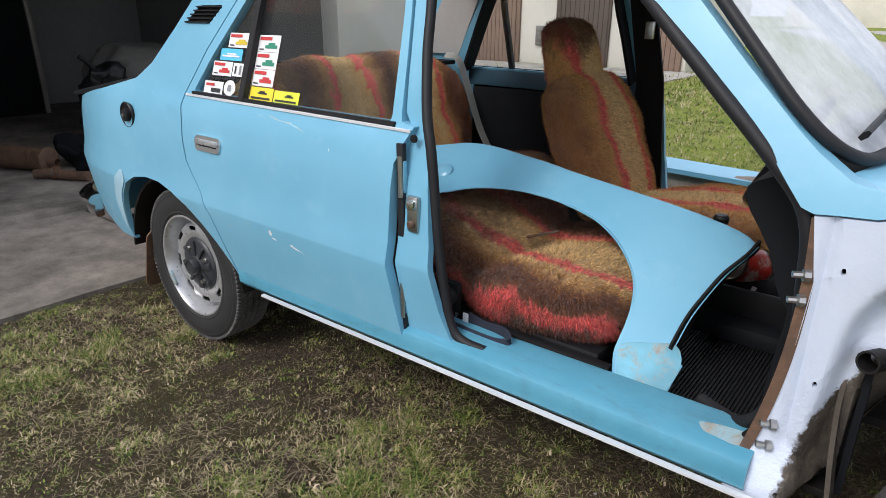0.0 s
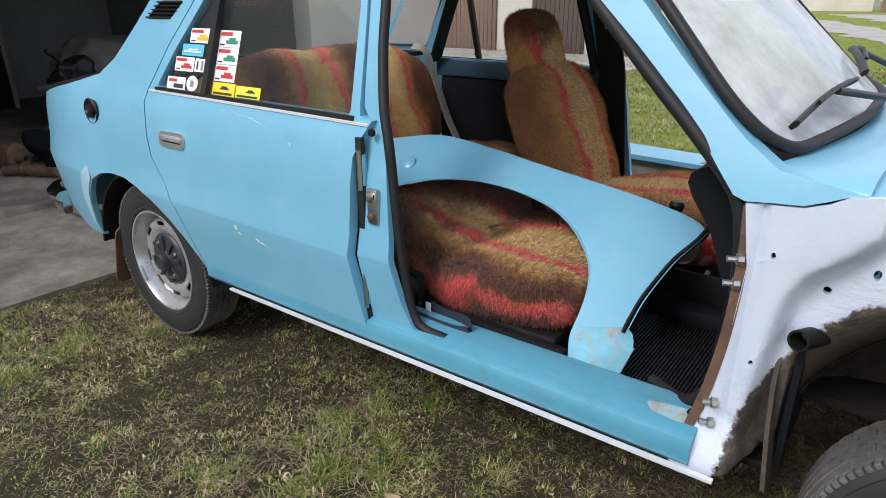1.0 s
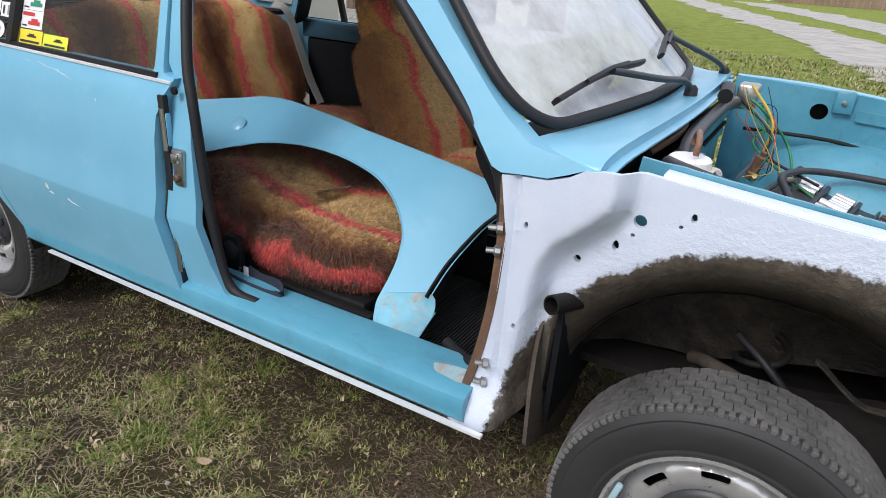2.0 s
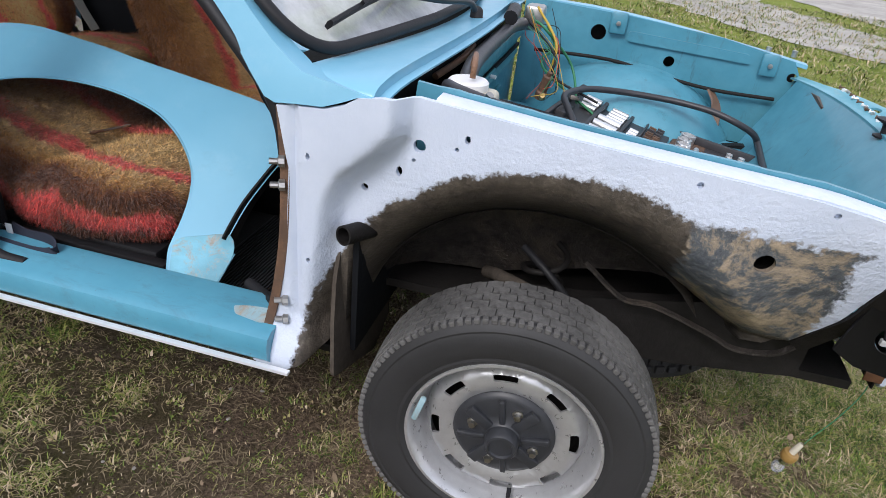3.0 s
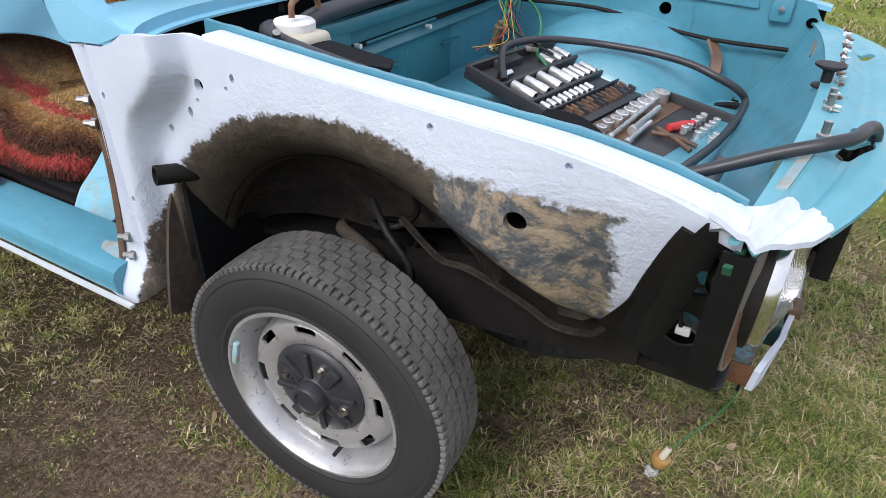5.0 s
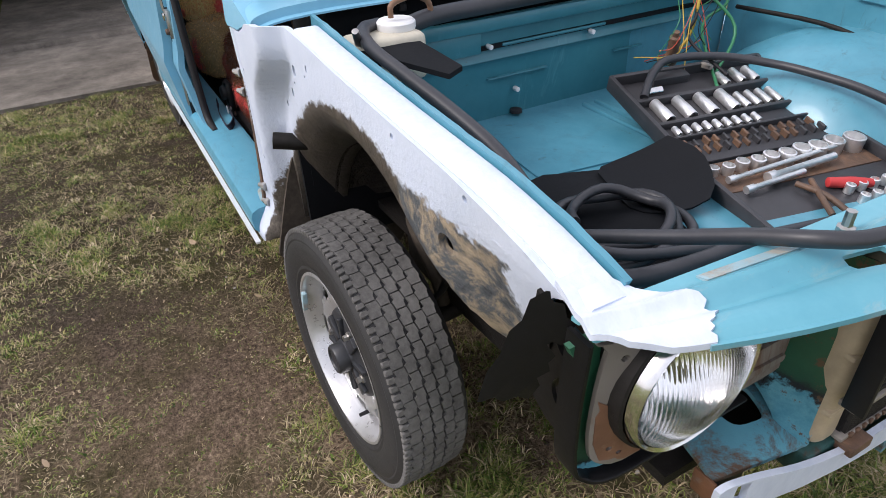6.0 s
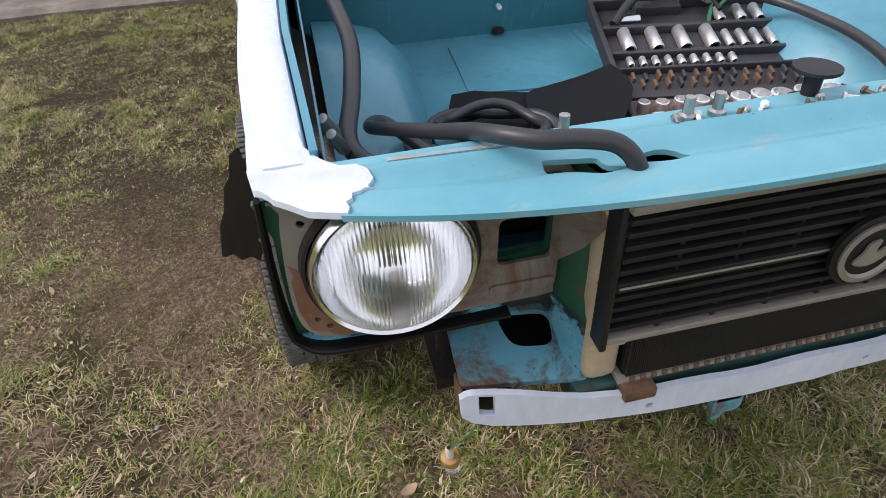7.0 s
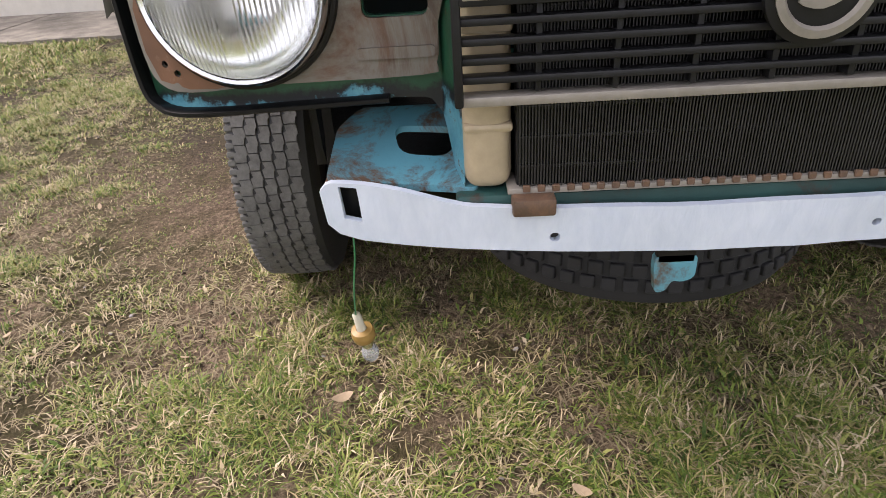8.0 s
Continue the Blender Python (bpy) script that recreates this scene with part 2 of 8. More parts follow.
def undercoat_material():
    """Green undercoat of the front panel, darker along the lip and oversprayed blue towards the grille."""
    k = Mat("green_undercoat_sprayed", 0.42)
    x, y, z = k.xyz()
    n = k.noise(14, 6, 0.7)
    m = k.noise(38, 6, 0.75)
    green = k.ramp(k.noise(9, 4), (0.3, (0.010, 0.062, 0.034)), (0.7, (0.020, 0.105, 0.056)))
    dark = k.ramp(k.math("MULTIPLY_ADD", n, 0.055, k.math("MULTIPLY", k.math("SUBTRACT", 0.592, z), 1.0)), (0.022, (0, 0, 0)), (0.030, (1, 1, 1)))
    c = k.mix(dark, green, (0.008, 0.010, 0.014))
    blue = k.ramp(k.math("ADD", k.math("MULTIPLY", n, 0.9), k.math("MULTIPLY", k.math("SUBTRACT", 0.60, z), 5.0)), (0.56, (0, 0, 0)), (0.62, (1, 1, 1)))
    c = k.mix(blue, c, k.ramp(m, (0.35, (0.05, 0.22, 0.30)), (0.7, (0.14, 0.38, 0.46))))
    rust = k.ramp(k.math("ADD", m, k.math("MULTIPLY", k.math("SUBTRACT", y, 0.50), 5.0)), (0.60, (0, 0, 0)), (0.66, (1, 1, 1)))
    c = k.mix(rust, c, (0.10, 0.055, 0.032))
    k.colour(c)
    k.bump(m, 0.2, 0.003)
    return k.m


def fur_material(name, kind):
    """Long-pile seat cover: ochre with dark brown fields and bright coral streaks."""
    k = Mat(name, 0.95, 0, 0, 0.1)
    k.b.inputs["Sheen Weight"].default_value = 0.25
    k.b.inputs["Sheen Roughness"].default_value = 0.5
    x, y, z = k.xyz()
    wave = k.math("SUBTRACT", k.noise(4.2, 3, 0.5, 0.6), 0.5)
    rag = k.math("SUBTRACT", k.noise(95, 4, 0.75, 0.4, (1, 0.4, 0.22)), 0.5)
    gold, ochre, brown, dark, red = (0.95, 0.70, 0.33), (0.70, 0.39, 0.125), (0.28, 0.105, 0.034), (0.070, 0.024, 0.014), (1.0, 0.17, 0.16)
    lighten = lambda v, at, gain: k.math("MINIMUM", 1.0, k.math("MAXIMUM", 0.0, k.math("MULTIPLY", k.math("SUBTRACT", v, at), gain)))
    if kind == "driver":
        f = k.math("MULTIPLY", k.math("ABSOLUTE", k.math("SUBTRACT", y, 1.175)), 2.6)
        f = k.math("ADD", f, k.math("ADD", k.math("MULTIPLY", wave, 0.42), k.math("MULTIPLY", rag, 0.16)))
        c = k.ramp(f, (0.0, (0.98, 0.76, 0.40)), (0.20, gold), (0.25, red), (0.31, (0.90, 0.22, 0.17)), (0.36, (0.80, 0.47, 0.17)), (0.46, ochre), (0.62, (0.40, 0.18, 0.062)), (0.95, (0.17, 0.060, 0.024)))
        crown = lighten(k.math("ADD", z, k.math("MULTIPLY", k.math("ADD", wave, rag), 0.16)), 1.035, 14.0)
        c = k.mix(k.math("MULTIPLY", crown, 0.85), c, (0.15, 0.050, 0.022))
    elif kind == "passenger":
        # bands that run along the cushion, from its front face over the shoulder to the far side
        t = k.math("ADD", k.math("SUBTRACT", y, 0.205), k.math("SUBTRACT", z, 0.565))
        dx = k.math("SUBTRACT", x, 1.33)
        t = k.math("SUBTRACT", t, k.math("MULTIPLY", dx, dx))
        t = k.math("ADD", t, k.math("ADD", k.math("MULTIPLY", wave, 0.22), k.math("MULTIPLY", rag, 0.11)))
        f = k.math("MULTIPLY_ADD", t, 1.4, 0.25)
        at = lambda v: 0.25 + 1.4 * v
        c = k.ramp(f, (at(-0.13), dark), (at(-0.095), (0.9, 0.12, 0.11)), (at(-0.060), red), (at(-0.048), brown), (at(-0.015), (0.12, 0.042, 0.020)), (at(0.025), brown), (at(0.055), ochre), (at(0.090), gold), (at(0.108), red), (at(0.132), (1.0, 0.24, 0.20)), (at(0.148), (0.84, 0.58, 0.24)), (at(0.25), gold), (at(0.33), ochre), (at(0.355), red), (at(0.385), (0.80, 0.12, 0.10)), (at(0.405), brown), (at(0.50), dark))
        blot = k.ramp(k.noise(13, 5, 0.7, 0.8), (0.44, (0, 0, 0)), (0.66, (1, 1, 1)))
        c = k.mix(k.math("MULTIPLY", blot, 0.55), c, (0.20, 0.075, 0.028))
        # darker brown towards the cushion's back end and over the backrest
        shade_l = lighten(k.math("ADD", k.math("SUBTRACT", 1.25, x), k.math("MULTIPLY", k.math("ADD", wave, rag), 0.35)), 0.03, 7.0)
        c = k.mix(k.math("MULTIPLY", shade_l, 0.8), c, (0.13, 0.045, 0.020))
    else:
        band = k.math("PINGPONG", k.math("ADD", k.math("SUBTRACT", y, 0.03), k.math("ADD", k.math("MULTIPLY", wave, 0.20), k.math("MULTIPLY", rag, 0.10))), 0.22)
        c = k.ramp(k.math("MULTIPLY", band, 4.0), (0.0, (0.14, 0.046, 0.020)), (0.22, (0.30, 0.115, 0.038)), (0.40, (0.62, 0.33, 0.11)), (0.47, (1.0, 0.24, 0.20)), (0.55, (0.95, 0.16, 0.15)), (0.61, (0.80, 0.50, 0.20)), (0.88, gold))
    one = k.t.nodes.new("ShaderNodeNewGeometry").outputs["Random Per Island"]
    c = k.mix(1.0, c, k.ramp(one, (0.0, (0.58, 0.54, 0.50)), (1.0, (1.40, 1.36, 1.30))), "MULTIPLY")
    hair = k.noise(420, 3, 0.7, 0.6, (1, 0.5, 0.25))
    c = k.mix(0.55, c, k.ramp(hair, (0.34, (0.30, 0.26, 0.23)), (0.58, (1.12, 1.10, 1.06))), "MULTIPLY")
    k.colour(c)
    k.bump(k.math("ADD", hair, k.math("MULTIPLY", k.noise(60, 4), 1.0)), 0.9, 0.008)
    return k.m


def concrete_material():
    k = Mat("worn_concrete", 0.9, spec=0.25)
    big = k.noise(1.3, 5, 0.65)
    mid = k.noise(7, 8, 0.75)
    fine = k.noise(130, 5, 0.75)
    c = k.ramp(k.math("MULTIPLY_ADD", big, 0.6, k.math("MULTIPLY", mid, 0.4)), (0.36, (0.10, 0.088, 0.075)), (0.50, (0.225, 0.20, 0.172)), (0.64, (0.40, 0.355, 0.30)))
    c = k.mix(0.5, c, k.ramp(fine, (0.3, (0.45, 0.43, 0.42)), (0.7, (1.0, 1.0, 1.0))), "MULTIPLY")
    pale = k.ramp(k.noise(17, 5, 0.7), (0.70, (0, 0, 0)), (0.73, (1, 1, 1)))
    c = k.mix(k.math("MULTIPLY", pale, 0.55), c, (0.40, 0.38, 0.35))
    k.colour(c)
    k.bump(k.math("ADD", fine, mid), 0.5, 0.006)
    return k.m


def grass_material():
    k = Mat("grass_blades", 0.6, spec=0.25)
    geo = k.t.nodes.new("ShaderNodeNewGeometry").outputs["Random Per Island"]
    patch = k.noise(2.2, 4)
    clump = k.noise(9.0, 3, 0.6)
    f = k.math("ADD", k.math("MULTIPLY", geo, 0.52), k.math("ADD", k.math("MULTIPLY", patch, 0.40), k.math("MULTIPLY", clump, 0.50)))
    k.colour(k.ramp(f, (0.40, (0.030, 0.056, 0.010)), (0.52, (0.075, 0.120, 0.020)), (0.66, (0.170, 0.225, 0.042)), (0.76, (0.26, 0.265, 0.075)), (0.85, (0.36, 0.275, 0.150)), (0.97, (0.55, 0.45, 0.31))))
    return k.m


def glass_material(name, tint=(0.9, 0.95, 0.95), rough=0.03, dust=0.1, cloud=(0.6, 0.63, 0.65)):
    k = Mat(name, rough)
    glass = k.node("ShaderNodeBsdfGlossy", Roughness=rough)
    clear = k.t.nodes.new("ShaderNodeBsdfTransparent")
    clear.inputs["Color"].default_value = (*tint, 1)
    film = k.node("ShaderNodeBsdfDiffuse")
    film.inputs["Color"].default_value = (*cloud, 1)
    fres = k.node("ShaderNodeFresnel", IOR=1.5)
    m1 = k.t.nodes.new("ShaderNodeMixShader")
    k.link(fres.outputs[0], m1.inputs[0])
    k.link(clear.outputs[0], m1.inputs[1])
    k.link(glass.outputs[0], m1.inputs[2])
    m2 = k.t.nodes.new("ShaderNodeMixShader")
    k.link(k.math("MULTIPLY", k.noise(5, 6, 0.75), dust), m2.inputs[0])
    k.link(m1.outputs[0], m2.inputs[1])
    k.link(film.outputs[0], m2.inputs[2])
    k.link(m2.outputs[0], k.t.nodes["Material Output"].inputs["Surface"])
    return k.m


def lens_material():
    k = Mat("lamp_lens", 0.03)
    k.b.inputs["Transmission Weight"].default_value = 1.0
    k.b.inputs["IOR"].default_value = 1.45
    k.colour((0.97, 0.98, 0.98))
    return k.m


def ground_material():
    k = Mat("lawn_soil", 0.95, spec=0.15)
    patch = k.noise(1.15, 6, 0.65)
    clump = k.noise(9, 6, 0.7)
    grit = k.noise(90, 6, 0.75)
    x, y, z = k.xyz()
    soil = k.ramp(grit, (0.32, (0.016, 0.012, 0.009)), (0.50, (0.058, 0.043, 0.031)), (0.62, (0.105, 0.080, 0.058)), (0.80, (0.24, 0.19, 0.14)))
    turf = k.ramp(k.noise(160, 4, 0.8), (0.3, (0.018, 0.017, 0.007)), (0.6, (0.068, 0.058, 0.024)), (0.8, (0.19, 0.15, 0.08)))
    lawn = k.ramp(k.math("MULTIPLY_ADD", k.noise(55, 5, 0.8), 0.6, k.math("MULTIPLY", k.noise(2.4, 5, 0.7), 0.4)), (0.36, (0.075, 0.105, 0.016)), (0.50, (0.185, 0.230, 0.038)), (0.64, (0.33, 0.33, 0.095)))
    f = k.ramp(k.math("MULTIPLY_ADD", patch, 0.62, k.math("MULTIPLY", clump, 0.42)), (0.47, (0, 0, 0)), (0.62, (1, 1, 1)))
    beyond = k.math("MULTIPLY", k.math("SUBTRACT", k.math("ADD", y, k.math("MULTIPLY", patch, 1.2)), 2.2), 1.4)
    out_x = k.math("SUBTRACT", k.math("ABSOLUTE", k.math("SUBTRACT", x, 1.4)), 2.3)
    out_y = k.math("SUBTRACT", k.math("ABSOLUTE", y), 1.6)
    ring = k.math("MULTIPLY", k.math("ADD", k.math("MAXIMUM", out_x, out_y), k.math("MULTIPLY_ADD", patch, 1.6, -0.9)), 1.0)
    away = k.math("MAXIMUM", beyond, k.math("MULTIPLY", k.math("MINIMUM", 1.0, k.math("MAXIMUM", 0.0, ring)), 0.65))
    away = k.math("MINIMUM", 1.0, k.math("MAXIMUM", 0.0, away))
    # soil gets paler past x 1.35, towards the car's nose
    paler_soil = k.math("MINIMUM", 1.0, k.math("MAXIMUM", 0.0, k.math("ADD", k.math("SUBTRACT", x, 1.35), k.math("MULTIPLY_ADD", patch, 1.2, -0.6))))
    soil = k.mix(paler_soil, soil, k.mix(1.0, soil, (3.3, 3.15, 3.0), "MULTIPLY"))
    k.colour(k.mix(away, k.mix(f, soil, turf), lawn))
    k.bump(k.math("ADD", grit, k.math("MULTIPLY", clump, 1.5)), 0.8, 0.02)
    return k.m


M = {
    "paint": paint_material(),
    "bay": bay_material(),
    "sillpaint": sill_material(),
    "slam": slam_material(),
    "white": white_material(),
    "wing": wing_material(),
    "tar": simple("stone_guard", (0.012, 0.0108, 0.010), 0.6, 0, 0.8, 28, 0.8, 0, 0.22),
    "rubber": simple("black_rubber", (0.016, 0.016, 0.018), 0.55, 0, 0.35, 40, 0.15, 0, 0.3),
    "hose": simple("black_hose", (0.028, 0.029, 0.034), 0.42, 0, 0.4, 25, 0.1),
    "tyre": simple("tyre_rubber", (0.024, 0.024, 0.025), 0.6, 0, 0.4, 35, 0.3),
    "sparetyre": simple("old_tyre_rubber", (0.026, 0.026, 0.028), 0.7, 0, 0.4, 35, 0.3, 0, 0.3),
    "mudtar": simple("mud_caked_guard", (0.070, 0.058, 0.046), 0.8, 0, 0.7, 22, 0.9, 0, 0.2),
    "housetar": house_material(),
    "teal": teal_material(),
    "tread": simple("dusty_tread", (0.108, 0.105, 0.100), 0.85, 0, 0.8, 34, 0.9),
    "plastic": simple("black_plastic", (0.011, 0.011, 0.012), 0.45, 0, 0.4, 30, 0.1, 0, 0.25),
    "grille": simple("grille_plastic", (0.013, 0.013, 0.015), 0.45, 0, 0.5, 25, 0.15, 0, 0.3),
    "chrome": simple("worn_chrome", (0.72, 0.72, 0.72), 0.16, 1.0, 0.2, 30, 0.05),
    "satin": simple("satin_chrome", (0.80, 0.80, 0.80), 0.36, 0.85, 0.2, 30, 0.05),
    "scraped": rust_mix("scratched_blue", (0.15, 0.40, 0.51), (0.42, 0.40, 0.34), 0.56, 17, 0.5),
    "steel": simple("bare_steel", (0.45, 0.44, 0.42), 0.35, 1.0, 0.3, 40, 0.15),
    "silver": simple("silver_wheel_paint", (0.56, 0.565, 0.575), 0.30, 0.65, 0.2, 18, 0.1),
    "cap": simple("grey_hub_cap", (0.030, 0.032, 0.037), 0.45, 0, 0.5, 20, 0.15),
    "alu": simple("sill_trim", (0.80, 0.81, 0.83), 0.35, 0.3, 0.12, 12, 0.1),
    "trim": simple("dark_trim", (0.008, 0.009, 0.011), 0.7, 0, 0.3, 30, 0.2, 0, 0.15),
    "mat": simple("rubber_mat", (0.010, 0.010, 0.011), 0.5, 0, 0.4, 30, 0.1, 0, 0.2),
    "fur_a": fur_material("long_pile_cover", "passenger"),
    "fur_b": fur_material("long_pile_cover_pale", "driver"),
    "fur_c": fur_material("long_pile_cover_dark", "bench"),
    "glass": glass_material("window_glass", (0.80, 0.83, 0.83), 0.02, 0.03),
    "screen": glass_material("dusty_windscreen", (0.80, 0.83, 0.84), 0.06, 1.05, (0.74, 0.77, 0.80)),
    "lens": lens_material(),
    "bulbglass": glass_material("bulb_glass", (0.95, 0.96, 0.96), 0.03, 0.45, (0.8, 0.8, 0.8)),
    "undercoat": undercoat_material(),
    "rusty": rust_mix("rusty_steel", (0.17, 0.15, 0.13), (0.17, 0.075, 0.035), 0.48, 9),
    "brownrust": rust_mix("brown_rust", (0.10, 0.060, 0.040), (0.19, 0.105, 0.062), 0.52, 16),
    "lamprust": rust_mix("warm_brown_rust", (0.165, 0.080, 0.045), (0.26, 0.16, 0.11), 0.60, 22),
    "darkgreen": rust_mix("dark_green_rail", (0.012, 0.055, 0.050), (0.05, 0.035, 0.025), 0.62, 20),
    "bluerust": rust_mix("flaking_blue", (0.085, 0.27, 0.34), (0.13, 0.075, 0.045), 0.53, 10),
    "palemetal": rust_mix("scraped_blue", (0.30, 0.45, 0.50), (0.42, 0.38, 0.31), 0.55, 15, 0.5),
    "beige": simple("radiator_tank", (0.42, 0.34, 0.23), 0.45, 0, 0.3, 15, 0.1),
    "concrete": concrete_material(),
    "plaster": simple("garage_plaster", (0.24, 0.24, 0.235), 0.9, 0, 0.25, 5, 0.3),
    "render": simple("pale_render", (0.66, 0.62, 0.55), 0.9, 0, 0.18, 4, 0.3),
    "gravel": simple("pale_gravel", (0.36, 0.34, 0.31), 0.95, 0, 0.4, 12, 0.6),
    "ground": ground_material(),
    "grassblade": grass_material(),
    "deadstraw": simple("dry_straw", (0.26, 0.205, 0.125), 0.8, 0, 0.5, 60, 0.1),
    "crumb": simple("soil_crumb", (0.085, 0.066, 0.048), 0.95, 0, 0.6, 60, 0.4, 0, 0.1),
    "deadleaf": simple("dead_leaf", (0.34, 0.25, 0.16), 0.8, 0, 0.4, 40, 0.2),
    "pebble": simple("pebble_grey", (0.26, 0.24, 0.22), 0.85, 0, 0.4, 60, 0.2),
    "strap": simple("navy_webbing", (0.022, 0.024, 0.040), 0.7, 0, 0.3, 60, 0.2),
    "beltgrey": simple("grey_webbing", (0.30, 0.30, 0.27), 0.7, 0, 0.2, 60, 0.2),
    "deepblue": simple("dark_blue_rail", (0.03, 0.075, 0.11), 0.5, 0, 0.25, 20, 0.1),
    "lining": simple("headlining_vinyl", (0.52, 0.52, 0.50), 0.8, 0, 0.1, 20, 0.3),
    "casing": simple("tool_case_plastic", (0.034, 0.034, 0.038), 0.5, 0, 0.5, 25, 0.15),
    "cream": simple("cream_plastic", (0.55, 0.51, 0.41), 0.5, 0, 0.2, 20, 0.05),
    "amber": simple("yellowed_plastic", (0.33, 0.20, 0.06), 0.4, 0, 0.25, 30, 0.05),
    "copper": simple("brown_hose", (0.22, 0.12, 0.07), 0.5, 0, 0.3, 30, 0.1),
    "brass": simple("brass", (0.55, 0.40, 0.18), 0.35, 1.0, 0.3, 30, 0.1),
    "wire_y": simple("yellow_wire", (0.45, 0.30, 0.04), 0.45, 0, 0.1, 20, 0),
    "wire_r": simple("red_wire", (0.45, 0.06, 0.03), 0.45, 0, 0.1, 20, 0),
    "wire_g": simple("green_wire", (0.03, 0.18, 0.08), 0.45, 0, 0.1, 20, 0),
    "dust": simple("dusty_cover", (0.10, 0.095, 0.085), 0.8, 0, 0.3, 10, 0.3),
    "tinlabel": rust_mix("tin_label", (0.42, 0.035, 0.025), (0.60, 0.55, 0.50), 0.56, 22, 0.35),
    "doorwood": simple("brown_boards", (0.20, 0.135, 0.10), 0.8, 0, 0.35, 5, 0.3),
    "doordark": simple("dark_boards", (0.10, 0.075, 0.062), 0.8, 0, 0.35, 5, 0.3),
    "mirror": simple("lamp_reflector", (0.95, 0.96, 0.97), 0.16, 1.0, 0.06, 30, 0.02),
    "blackgloss": simple("black_paint", (0.007, 0.007, 0.008), 0.4, 0, 0.4, 25, 0.15, 0, 0.25),
    "lampgrey": rust_mix("lamp_plate", (0.165, 0.150, 0.132), (0.155, 0.090, 0.060), 0.58, 7),
    "palemould": simple("worn_moulding", (0.27, 0.245, 0.215), 0.45, 0.2, 0.3, 20, 0.1),
    "finmetal": simple("radiator_fins", (0.034, 0.032, 0.031), 0.5, 0.3, 0.5, 30, 0.1),
    "fillerpale": simple("pale_filler", (0.32, 0.50, 0.60), 0.7, 0, 0.15, 20, 0.2),
    "sticker_white": simple("white_vinyl", (0.75, 0.75, 0.75), 0.4, 0, 0.05, 20, 0),
    "sticker_cyan": simple("cyan_vinyl", (0.10, 0.48, 0.72), 0.4, 0, 0.15, 20, 0),
    "sticker_yellow": simple("yellow_vinyl", (0.80, 0.66, 0.05), 0.4, 0, 0.05, 20, 0),
    "sticker_lime": simple("lime_vinyl", (0.70, 0.75, 0.06), 0.4, 0, 0.05, 20, 0),
    "ink_red": simple("red_ink", (0.50, 0.04, 0.04), 0.5, 0, 0.1, 20, 0),
    "ink_green": simple("green_ink", (0.03, 0.22, 0.14), 0.5, 0, 0.1, 20, 0),
    "ink_yellow": simple("yellow_ink", (0.62, 0.46, 0.03), 0.5, 0, 0.1, 20, 0),
    "ink_black": simple("black_ink", (0.03, 0.03, 0.03), 0.5, 0, 0.1, 20, 0),
    "ink_grey": simple("grey_ink", (0.25, 0.26, 0.27), 0.5, 0, 0.1, 20, 0),
}


# ---- mesh kit ----
def part(name, bm, mat, parent=None, label="", sharp=38, kind="", at=None):
    """Links a bmesh as one mesh object, under its thing or part where one is given."""
    bmesh.ops.recalc_face_normals(bm, faces=bm.faces[:])
    me = bpy.data.meshes.new(name)
    bm.to_mesh(me)
    bm.free()
    for p in me.polygons:
        p.use_smooth = True
    me.set_sharp_from_angle(angle=radians(sharp))
    me.materials.append(M[mat] if isinstance(mat, str) else mat)
    ob = new(name, me)
    if parent is not None:
        ob.parent = parent
    if at is not None:
        ob.matrix_basis = at
    return tagged(ob, label, kind=kind)


def thing(name, label, category, group="", at=None):
    ob = new(name)
    ob.empty_display_size = 0.1
    if at is not None:
        ob.matrix_basis = at
    return tagged(ob, label, category, group)


def circ(u, v, r, n=20, rv=None):
    return [(u + r * math.cos(2 * math.pi * i / n), v + (rv or r) * math.sin(2 * math.pi * i / n)) for i in range(n)]


def rounded(pts, r, n=4):
    """The polygon with its corners rounded."""
    out = []
    for i, p in enumerate(pts):
        p, a, b = Vector(p), Vector(pts[i - 1]), Vector(pts[(i + 1) % len(pts)])
        q = min(r, (a - p).length * 0.45, (b - p).length * 0.45)
        s, e = p + (a - p).normalized() * q, p + (b - p).normalized() * q
        for j in range(n + 1):
            f = j / n
            out.append(tuple(s.lerp(p, f).lerp(p.lerp(e, f), f)))
    return out


def sheet(outline, f, off, holes=(), us=(), vs=()):
    """A pressed sheet: an outline in the plane, cut by lines at us and vs, carried into space by f, with thickness off."""
    bm = bmesh.new()
    for loop in (outline, *holes):
        vv = [bm.verts.new((*p, 0)) for p in loop]
        for i, v in enumerate(vv):
            bm.edges.new((vv[i - 1], v))
    bmesh.ops.triangle_fill(bm, use_beauty=True, use_dissolve=False, edges=bm.edges[:])
    for vals, no in ((us, (1, 0, 0)), (vs, (0, 1, 0))):
        for c in vals:
            bmesh.ops.bisect_plane(bm, geom=bm.verts[:] + bm.edges[:] + bm.faces[:], plane_co=tuple(c * q for q in no), plane_no=no)
    if off is not None:
        got = bmesh.ops.extrude_face_region(bm, geom=bm.faces[:], use_keep_orig=True)
        moved = {v for v in got["geom"] if isinstance(v, bmesh.types.BMVert)}
    else:
        moved = set()
    for v in bm.verts:
        d = Vector(off) if v in moved else Vector((0, 0, 0))
        v.co = Vector(f(v.co.x, v.co.y)) + d
    return bm


